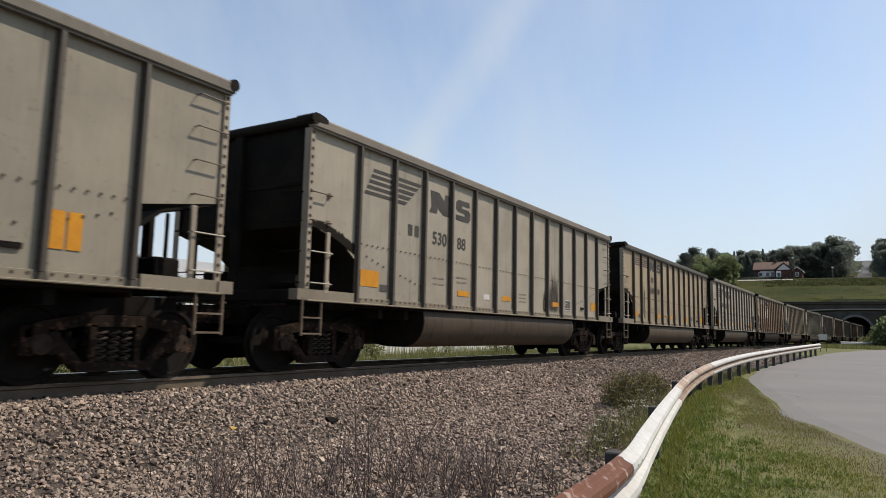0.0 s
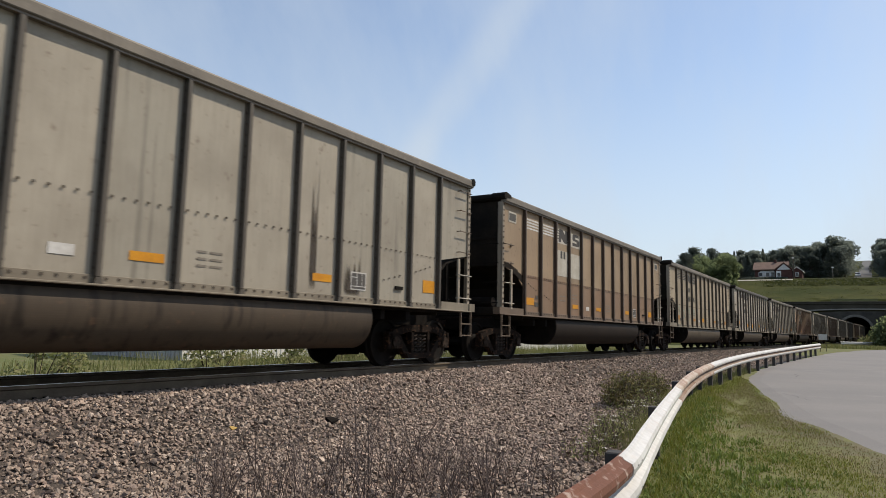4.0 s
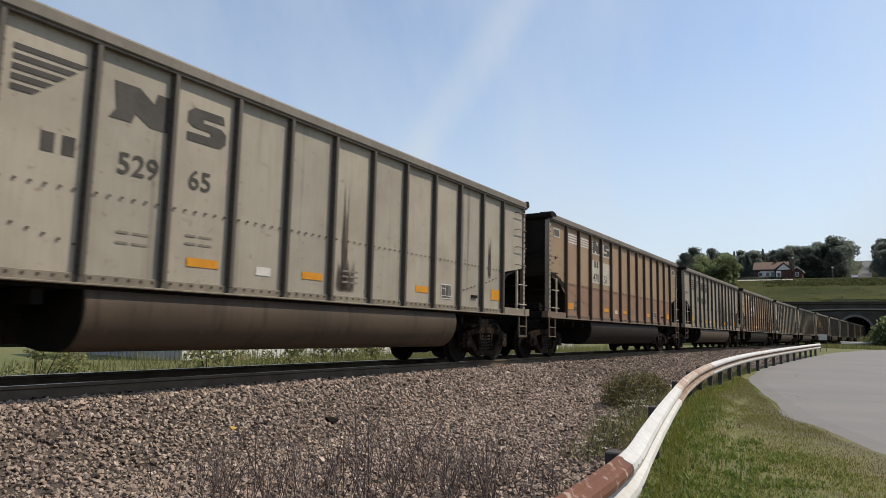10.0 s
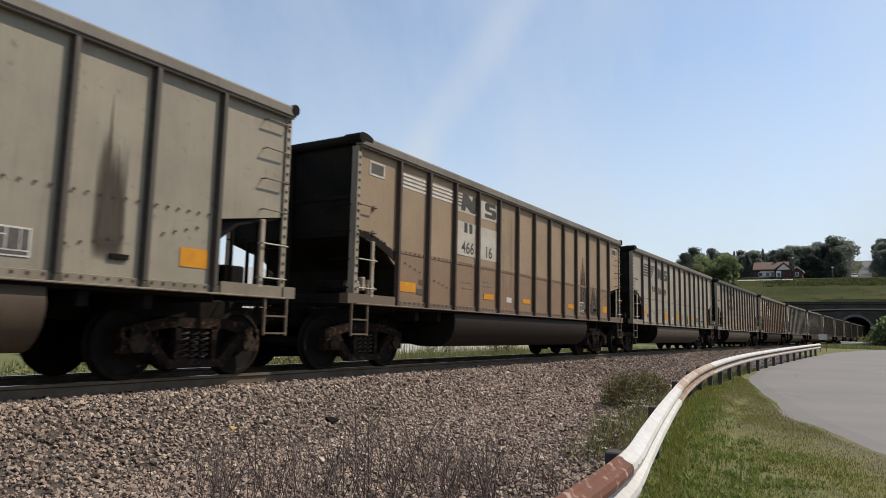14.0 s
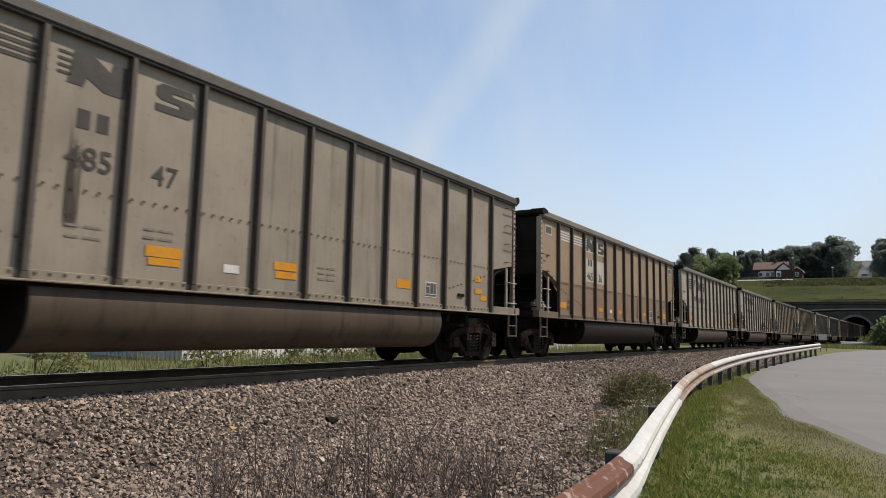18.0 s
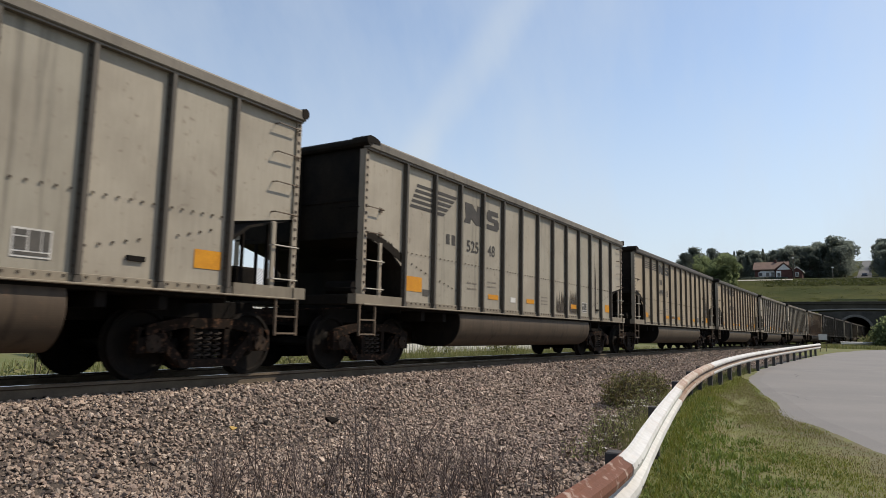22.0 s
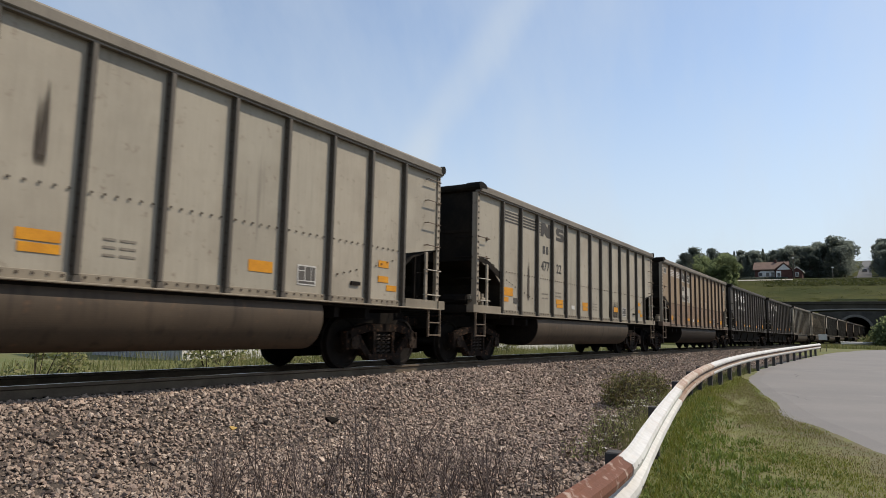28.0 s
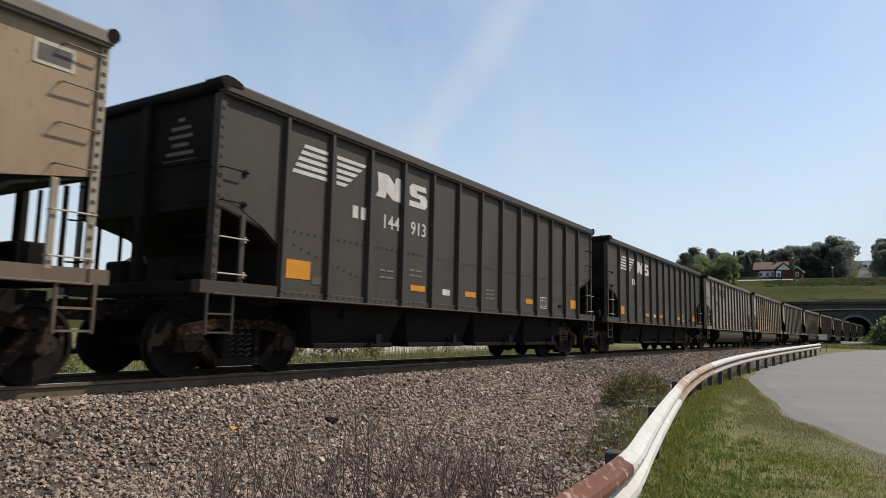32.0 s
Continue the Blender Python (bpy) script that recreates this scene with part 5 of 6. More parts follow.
def build_house():
    z0 = 20.2
    h = tagged(new("house"), "low brown-roofed house with white gables and dark walls", "house")

    def put(name, fn, mat, label="", parent=None):
        bm = bmesh.new()
        fn(bm)
        return part(name, bm, mat, parent or h, label)
    main = put("wall", lambda bm: box(bm, 251, 259, 19.5, 29.2, z0 - 0.8, z0 + 3.4), BRICK)
    put("wall", lambda bm: box(bm, 250.9, 251.0, 23.0, 27.5, z0 + 1.02, z0 + 3.0), SIDING, "white upper wall panel")
    put("wall", lambda bm: box(bm, 250.9, 251.0, 19.5, 29.2, z0 - 0.8, z0 + 1.0), BRICK, "dark red lower wall")
    put("roof", lambda bm: prism(bm, [(250.3, z0 + 3.2), (255, z0 + 6.1), (259.7, z0 + 3.2), (259.7, z0 + 3.45), (255, z0 + 6.35), (250.3, z0 + 3.45)], 19.0, 29.8), SHINGLE)
    wing = put("wall", lambda bm: prism(bm, [(22.6, z0 - 0.8), (17.6, z0 - 0.8), (17.6, z0 + 3.2), (20.1, z0 + 5.2), (22.6, z0 + 3.2)], 248.0, 254, "x"), BRICK)
    put("gable", lambda bm: prism(bm, [(22.2, z0 + 3.0), (18.0, z0 + 3.0), (20.1, z0 + 4.9)], 247.9, 248.0, "x"), SIDING, "white gable board")
    put("wall", lambda bm: box(bm, 247.9, 248.0, 20.9, 22.4, z0 + 0.4, z0 + 2.6), SIDING)
    put("roof", lambda bm: prism(bm, [(23.1, z0 + 3.0), (20.1, z0 + 5.45), (17.1, z0 + 3.0), (17.1, z0 + 2.75), (20.1, z0 + 5.2), (23.1, z0 + 2.75)], 247.5, 255, "x"), SHINGLE)
    put("wall", lambda bm: prism(bm, [(17.55, z0 - 0.8), (14.8, z0 - 0.8), (14.8, z0 + 2.6), (16.3, z0 + 3.7), (17.55, z0 + 2.9)], 249.0, 255, "x"), BRICK)
    put("roof", lambda bm: prism(bm, [(17.7, z0 + 2.9), (16.3, z0 + 4.0), (14.4, z0 + 2.5), (14.4, z0 + 2.25), (16.3, z0 + 3.72), (17.7, z0 + 2.65)], 248.6, 255.4, "x"), SIDING, "white-trimmed small gable roof")
    for y in (27.4, 25.2, 23.6):
        w = put("window", lambda bm: box(bm, 250.82, 250.95, y - 0.6, y + 0.6, z0 + 1.1, z0 + 2.5), SIDING)
        put("pane", lambda bm: box(bm, 250.80, 250.83, y - 0.5, y + 0.5, z0 + 1.2, z0 + 2.4), GLASSY, "", w)
    for y in (21.6, 16.2):
        w = put("window", lambda bm: box(bm, 247.8, 249.0, y - 0.5, y + 0.5, z0 + 0.6, z0 + 2.0), SIDING)
        put("pane", lambda bm: box(bm, 247.77, 247.81, y - 0.4, y + 0.4, z0 + 0.7, z0 + 1.9), GLASSY, "", w)
    put("chimney", lambda bm: box(bm, 254.2, 255.2, 22.7, 23.4, z0 + 5.4, z0 + 7.0, 0.03), BRICK)
    hedge = tagged(new("hedge"), "dark clipped hedge in front of the house", "hedge")
    rnd = random.Random(8)
    verts, faces = [], []
    for k in range(1500):
        c = Vector((247.5 + rnd.uniform(-0.6, 0.6), rnd.uniform(19, 33), z0 - 0.9 + rnd.uniform(0, 1.4)))
        u = Vector((rnd.gauss(0, 1), rnd.gauss(0, 1), rnd.gauss(0, 1))).normalized() * 0.28
        v = u.orthogonal().normalized() * 0.22
        b = len(verts)
        verts += [c - u, c - v, c + u, c + v]
        faces.append((b, b + 1, b + 2, b + 3))
    me = bpy.data.meshes.new("foliage")
    me.from_pydata([tuple(v) for v in verts], [], faces)
    me.materials.append(LEAF_DARK)
    piece("foliage", me, hedge)
    for x, y, hh in ((246, 17.2, 6.5), (244.5, 6.0, 3.2), (228, 33.0, 5.0)):
        p = tagged(new("lamp_post"), "thin pale pole beside the hillside lane", "pole")
        g = ground_z(x, y - track_y(x))
        bm = bmesh.new()
        rod(bm, (x, y, g - 0.3), (x, y, g + hh), 0.1, 8, 0.06)
        part("pole", bm, BARK if hh > 6 else GRAVEL, p)
        bm = bmesh.new()
        box(bm, x - 0.3, x + 0.3, y - 0.3, y + 0.3, g + hh - 0.05, g + hh + 0.3, 0.06)
        part("lamp_head", bm, SIDING, p)


build_house()

def build_pole():
    """A utility pole with a cross-arm before the house."""
    c = tagged(new("utility_pole"), "grey wooden utility pole beside the hill house", "pole")
    x, y = 246.0, POLE_Y
    z = ground_z(x, y - track_y(x))
    bm = bmesh.new()
    rod(bm, (x, y, z - 0.5), (x, y, z + 8.2), 0.16, 8, 0.11)
    part("post", bm, BARK, c)
    bm = bmesh.new()
    box(bm, x - 0.2, x - 0.12, y - 1.0, y + 1.0, z + 7.4, z + 7.55, 0.02)
    part("cross_arm", bm, BARK, c)


POLE_Y = 17.05
build_pole()

# ------------------------------------------------------------ shed across the line
CLAD = surface("white_steel_cladding", (0.70, 0.69, 0.66), (0.62, 0.60, 0.56), 0.7, 0.55, 0.0, 9, 0.1, 0)
CLAD_GREY = surface("grey_steel_cladding", (0.36, 0.36, 0.36), (0.30, 0.30, 0.30), 0.7, 0.6, 0.0, 9, 0.1, 0)


def build_shed():
    s = tagged(new("metal_shed"), "long white corrugated steel shed with pitched roof", "shed")
    x0, x1, y0, y1, ez, az, bz = 18.5, 64.0, 24.0, 30.4, 2.7, 3.75, -0.8
    bm = bmesh.new()
    prism(bm, [(y0 + 0.03, bz), (y1 - 0.03, bz), (y1 - 0.03, ez), ((y0 + y1) / 2, az - 0.05), (y0 + 0.03, ez)], x0 + 0.03, x1, "x")
    part("body", bm, CLAD_GREY, s)

    def ribs(n, fn):
        verts, faces = [], []
        for k in range(n):
            fn(k, verts, faces)
        return verts, faces
    # long wall: raised trapezoid ribs at 0.3 m on sheets
    sheets = int((x1 - x0) / 0.9)
    me = mesh_of("wall_sheet", lambda bm: prism(bm, [(0.0, 0.0), (0.9, 0.0), (0.9, -0.012), (0.66, -0.012), (0.63, -0.045), (0.57, -0.045), (0.54, -0.012), (0.36, -0.012), (0.33, -0.045), (0.27, -0.045), (0.24, -0.012), (0.06, -0.012), (0.045, -0.045), (0.0, -0.045)], bz, ez, "z"), CLAD)
    for k in range(sheets):
        piece("wall_sheet", me, s, (x0 + 0.9 * k, y0, 0))
    gab = []
    n = int((y1 - y0) / 0.3)
    for k in range(n):
        ya = y0 + 0.3 * k
        top = ez + (az - ez) * (1 - abs(ya + 0.15 - (y0 + y1) / 2) / ((y1 - y0) / 2)) - 0.03
        bm = bmesh.new()
        box(bm, x0 - 0.012, x0 + 0.02, ya, ya + 0.29, bz, top)
        box(bm, x0 - 0.04, x0 - 0.01, ya + 0.1, ya + 0.16, bz, top)
        part("gable_sheet", bm, CLAD_GREY, s)
    rise, run = az - ez, (y1 - y0) / 2
    for side in (-1, 1):
        yc = (y0 + y1) / 2
        for k in range(int((x1 - x0 + 0.6) / 0.9)):
            xa = x0 - 0.3 + 0.9 * k
            bm = bmesh.new()
            ye = y0 - 0.25 if side < 0 else y1 + 0.25
            zl = ez - 0.25 * rise / run
            for a, b, up in ((0, 0.89, 0.0), (0.1, 0.2, 0.045), (0.4, 0.5, 0.045), (0.7, 0.8, 0.045)):
                lo = 0.0 if up == 0 else 0.025
                vs = [bm.verts.new(p) for p in ((xa + a, ye, zl + lo), (xa + b, ye, zl + lo), (xa + b, yc, az + lo), (xa + a, yc, az + lo), (xa + a, ye, zl + 0.03 + up), (xa + b, ye, zl + 0.03 + up), (xa + b, yc, az + 0.03 + up), (xa + a, yc, az + 0.03 + up))]
                for q in ((3, 2, 1, 0), (4, 5, 6, 7), (0, 1, 5, 4), (1, 2, 6, 5), (2, 3, 7, 6), (3, 0, 4, 7)):
                    bm.faces.new([vs[i] for i in q])
            bmesh.ops.recalc_face_normals(bm, faces=bm.faces[:])
            part("roof_sheet", bm, CLAD, s)


build_shed()

# ------------------------------------------------------------ guardrails
GUARD_WHITE = surface("flaking_white_paint", (0.60, 0.595, 0.575), (0.52, 0.505, 0.48), 1.6, 0.6, 0.0, 14, 0.05, 10, (0.53, 0.49, 0.45))
GUARD_RUST = surface("rust_brown_beam", (0.164, 0.066, 0.039), (0.121, 0.051, 0.032), 3.0, 0.85, 0.0, 40, 0.3, 10, (0.40, 0.31, 0.26))
GUARD_MIX = surface("patchy_beam_paint", (0.50, 0.44, 0.37), (0.26, 0.145, 0.095), 2.6, 0.75, 0.0, 30, 0.25, 10, (0.30, 0.15, 0.10))
GROOVE = surface("brown_groove", (0.20, 0.125, 0.085), (0.30, 0.23, 0.18), 2.0, 0.9, 0.0, 30, 0.2, 10)
POST_STEEL = surface("weathered_guard_post", (0.05, 0.05, 0.052), (0.085, 0.076, 0.066), 5.0, 0.85, 0.0, 40, 0.3)
WPROF = [(0.0, 0.31), (0.018, 0.305), (0.03, 0.29), (0.080, 0.266), (0.090, 0.235), (0.082, 0.200), (0.022, 0.166), (0.010, 0.155), (0.022, 0.144), (0.082, 0.110), (0.090, 0.075), (0.080, 0.044), (0.03, 0.02), (0.018, 0.005), (0.0, 0.0)]


def beam(parent, pts, mat, z_of, label="", lift=0.0, valley=None, prof=WPROF):
    """A W-section beam along points with headings; its face looks to the road side."""
    verts, faces = [], []
    k = len(prof)
    for p, d in pts:
        nrm = Vector((d.y, -d.x, 0))
        for dep, dz in prof + [(a - 0.006, b) for a, b in reversed(prof)]:
            v = p + nrm * (dep + lift)
            verts.append((v.x, v.y, z_of(p.x) + dz))
    n = 2 * k
    for i in range(len(pts) - 1):
        for j in range(n):
            faces.append((i * n + j, (i + 1) * n + j, (i + 1) * n + (j + 1) % n, i * n + (j + 1) % n))
    faces += [tuple(range(n)), tuple(reversed(range((len(pts) - 1) * n, len(pts) * n)))]
    me = bpy.data.meshes.new("beam")
    me.from_pydata(verts, [], faces)
    me.materials.append(mat)
    if valley:
        # a brown of its own along the middle groove
        me.materials.append(valley)
        me.polygons.foreach_set("material_index", [1 if f < len(faces) - 2 and f % n in (5, 6, 7, 8) else 0 for f in range(len(faces))])
    ob = new("beam", me)
    ob.parent = parent
    if label:
        ob["label"] = label
    return ob


def build_guard():
    g = tagged(new("guardrail"), "white-painted W-beam guardrail with rusty patches on posts", "guardrail")
    pts = along(GUARD, 0.125)
    cuts = [(0, 26, GUARD_RUST, "rust-brown bare end beam"), (24, 74, GUARD_WHITE, ""), (72, 104, GUARD_MIX, "patchy rusty beam"), (102, 132, GUARD_MIX, "patchy rusty beam"), (130, 162, GUARD_WHITE, "")]
    i = 160
    while i < len(pts) - 2:
        cuts.append((i, min(i + 32, len(pts) - 1), GUARD_WHITE, ""))
        i += 30
    for k, (a, b, m, lab) in enumerate(cuts):
        bm_ob = beam(g, pts[a:b + 1], m, lambda x: road_z(x) + 0.41, lab, 0.006 * (k % 2), GROOVE if k > 1 else None)
        p, d = pts[b]
        nrm = Vector((d.y, -d.x, 0))
        bm = bmesh.new()
        for s in (-0.09, 0.09):
            for dz in (0.07, 0.235):
                c = p + d * s + nrm * 0.09 + Vector((0, 0, road_z(p.x) + 0.41 + dz))
                rod(bm, c - d * 0.022, c + d * 0.022, 0.0065, 6)
        part("splice_bolts", bm, POST_STEEL, bm_ob)["kind"] = "stuff"
    beam(g, pts[19:27], GUARD_WHITE, lambda x: road_z(x) + 0.41, "white lapped lower edge of the beam", 0.014, None, WPROF[7:])
    for i in [26, 52, 82, 104] + list(range(120, len(pts), 16)):
        p, d = pts[i]
        nrm = Vector((d.y, -d.x, 0))
        ang = math.atan2(d.y, d.x)
        me = mesh_of("guard_post", lambda bm: (box(bm, -0.06, 0.06, 0.008, 0.12, -0.9, 0.69, 0.008)), POST_STEEL)
        ob = piece("guard_post", me, g, (p.x, p.y, road_z(p.x) + random.uniform(-0.01, 0.03)))
        ob.rotation_euler = (0, 0, ang)
    far = tagged(new("guardrail"), "white guardrail on the far bend of the road", "guardrail")
    pts = along([(90, 1.8), (92, 0.2), (94, -1.4), (96.5, -3.6)], 0.5)
    beam(far, pts, GUARD_WHITE, lambda x: 0.14)
    for i in range(1, len(pts), 4):
        p, d = pts[i]
        ob = piece("guard_post", mesh_of("guard_post", lambda bm: None, POST_STEEL), far, (p.x, p.y, -0.28))
        ob.rotation_euler = (0, 0, math.atan2(d.y, d.x))


build_guard()

# ------------------------------------------------------------ grass, weeds and stones
GRASS = island_mix("verge_grass", [(0.102, 0.136, 0.019), (0.190, 0.214, 0.032), (0.245, 0.255, 0.048), (0.32, 0.285, 0.108)], 0.7, 0, 20, 0.35)
LUSH = island_mix("leafy_verge_weeds", [(0.10, 0.145, 0.025), (0.165, 0.215, 0.043), (0.25, 0.295, 0.075)], 0.6, 0, 20, 0.35)
DRYGRASS = island_mix("dry_grass", [(0.200, 0.166, 0.074), (0.262, 0.215, 0.112), (0.155, 0.154, 0.056)], 0.8, 0, 20, 0.3)
WEED = island_mix("tall_weeds", [(0.13, 0.15, 0.045), (0.18, 0.20, 0.065), (0.25, 0.25, 0.10), (0.36, 0.32, 0.17)], 0.75, 0, 20, 0.35)
TWIG = island_mix("dry_brown_stalks", [(0.085, 0.062, 0.056), (0.145, 0.108, 0.096), (0.28, 0.22, 0.185)], 0.9, 0, 30, 0.0)
BROWNLEAF = island_mix("brown_weed_leaves", [(0.08, 0.088, 0.026), (0.13, 0.13, 0.04), (0.17, 0.12, 0.055), (0.22, 0.20, 0.07)], 0.85, 0, 20, 0.25)
BLOSSOM = island_mix("white_weed_flowers", [(0.65, 0.63, 0.55), (0.75, 0.74, 0.68)], 0.8, 0, 30, 0.2)


def blades(name, spots, mat, h, w, label, seed, lean=0.35):
    """Single bent blades on the ground at the spots given."""
    rnd = random.Random(seed)
    verts, faces = [], []
    for x, y, z, k in spots:
        hh = h * rnd.uniform(0.45, 1.25) * k
        a = rnd.uniform(0, math.tau)
        dx, dy = math.cos(a), math.sin(a)
        le = hh * lean * rnd.uniform(0.2, 1.4)
        ww = w * rnd.uniform(0.6, 1.3)
        b = len(verts)
        px, py = -dy * ww / 2, dx * ww / 2
        verts += [(x - px, y - py, z - 0.02), (x + px, y + py, z - 0.02), (x + dx * le * 0.35 + px * 0.8, y + dy * le * 0.35 + py * 0.8, z + hh * 0.6), (x + dx * le * 0.35 - px * 0.8, y + dy * le * 0.35 - py * 0.8, z + hh * 0.6), (x + dx * le, y + dy * le, z + hh)]
        faces += [(b, b + 1, b + 2, b + 3), (b + 3, b + 2, b + 4)]
    return solid(name, verts, faces, mat, label, "grass", "stuff")


def build_grass():
    rnd = random.Random(11)
    spots, dry, lush = [], [], []
    bare = 0
    while len(spots) + len(dry) + bare < 88000:
        x = 4.3 + 19 * rnd.random() ** 1.6
        lo, hi = road_edge_y(x) - 0.03, guard_y(x) + 0.25
        y = rnd.uniform(lo, hi)
        n = noise.noise((x * 0.8, y * 1.1, 2)) + 0.5 * noise.noise((x * 2.6, y * 3.1, 8))
        edge, foot = y - lo, hi - y
        # parched towards the road and in the middle of the bend, lush by the rail
        parch = 0.24 + 0.42 * smooth01(1.0, 0.25, edge) + 0.38 * smooth01(8.5, 11.5, x) * smooth01(0.35, 0.9, foot) - 0.45 * smooth01(0.8, 0.25, foot) + 0.6 * smooth01(1.6, 0.6, edge) * smooth01(11.0, 8.8, x) + 0.9 * n
        if rnd.random() < 0.4 * smooth01(0.75, 0.25, edge + 0.4 * n) * smooth01(11.2, 10.0, x):
            bare += 1
            continue
        if rnd.random() < 0.25 * smooth01(0.45, 1.1, parch) + 0.35 * smooth01(0.3, 0.0, edge) * smooth01(12, 9.5, x):
            continue
        z = ground_z(x, y - track_y(x))
        (dry if rnd.random() < parch else spots).append((x, y, z, 0.75 + 0.8 * max(0, 0.4 - n)))
    for k in range(14000):
        x = rnd.uniform(12, 23)
        y = rnd.uniform(road_edge_y(x) - 0.14, guard_y(x) + 0.2)
        (dry if rnd.random() < 0.35 + noise.noise((x * 0.8, y, 2)) else spots).append((x, y, ground_z(x, y - track_y(x)), 0.9))
    for k in range(1500):
        x = 4.3 + 10 * rnd.random() ** 1.5
        y = rnd.uniform(road_edge_y(x) + 0.2, guard_y(x) + 0.1)
        n = noise.noise((x * 0.8, y * 1.1, 2))
        if rnd.random() < smooth01(2.0, 1.0, y - road_edge_y(x)) or (x < 11 and y < 0.2):
            continue
        if n + 0.5 * smooth01(1.2, 0.2, guard_y(x) - y) - 0.5 * smooth01(9, 12, x) * smooth01(0.3, 0.8, guard_y(x) - y) < 0.0 + 0.3 * rnd.random() and n > -0.35:
            continue
        z = ground_z(x, y - track_y(x))
        r = rnd.uniform(0.03, 0.11)
        for j in range(rnd.randint(9, 22)):
            lush.append((x + rnd.gauss(0, r), y + rnd.gauss(0, r), z, rnd.uniform(0.5, 1.3)))
    blades("grass", spots, GRASS, 0.028, 0.009, "mown green grass on the verge", 1, 1.3)
    blades("dry_grass", dry, DRYGRASS, 0.024, 0.007, "dry yellowed grass along the road edge", 2, 1.3)
    blades("leafy_weeds", lush, LUSH, 0.062, 0.019, "bright green leafy weeds among the grass", 12, 0.9)
    # behind the guardrail
    spots = []
    for k in range(11000):
        x = 6.2 + 22 * rnd.random() ** 1.1
        y = guard_y(x) + rnd.uniform(0.1, 0.15 + min(1.0, 0.16 * (x - 5.5)) * rnd.random())
        z = ground_z(x, y - track_y(x))
        spots.append((x, y, z, 0.6 + 1.4 * max(0, noise.noise((x * 0.7, y * 0.7, 5)) + 0.2)))
    blades("rough_grass", spots, WEED, 0.17, 0.006, "rough grass and weeds behind the guardrail", 3)
    spots = []
    for k in range(5200):
        x = 4.2 + 20 * rnd.random() ** 1.3
        y = guard_y(x) - 0.04 - abs(rnd.gauss(0, 0.10))
        if y < road_edge_y(x) + 0.05:
            continue
        spots.append((x, y, ground_z(x, y - track_y(x)), (0.6 + max(0, 0.5 + noise.noise((x * 1.3, 0, 5)))) * (0.75 - 0.15 * smooth01(12, 6, x))))
    blades("tall_grass", spots, GRASS, 0.12, 0.008, "unmown grass tufts along the guardrail foot", 6, 0.7)
    # across the line, in front of the shed
    spots = []
    for k in range(30000):
        x = rnd.uniform(-4, 62)
        q = rnd.uniform(3.4, 14.5)
        z = ground_z(x, q)
        spots.append((x, track_y(x) + q, z, (0.5 + 1.2 * max(0, 0.3 + noise.noise((x * 0.5, q * 0.4, 9)))) * (0.55 + 0.45 * smooth01(12, 20, x))))
    blades("tall_weeds", spots, WEED, 0.50, 0.016, "tall green weeds across the line", 4)
    spots = []
    for k in range(9000):
        x = rnd.uniform(80, 105)
        y = rnd.uniform(-8, 4.2)
        spots.append((x, y, ground_z(x, y - track_y(x)), 1.0))
    blades("tall_weeds", spots, WEED, 0.36, 0.05, "rough weeds beyond the road bend", 5)


build_grass()


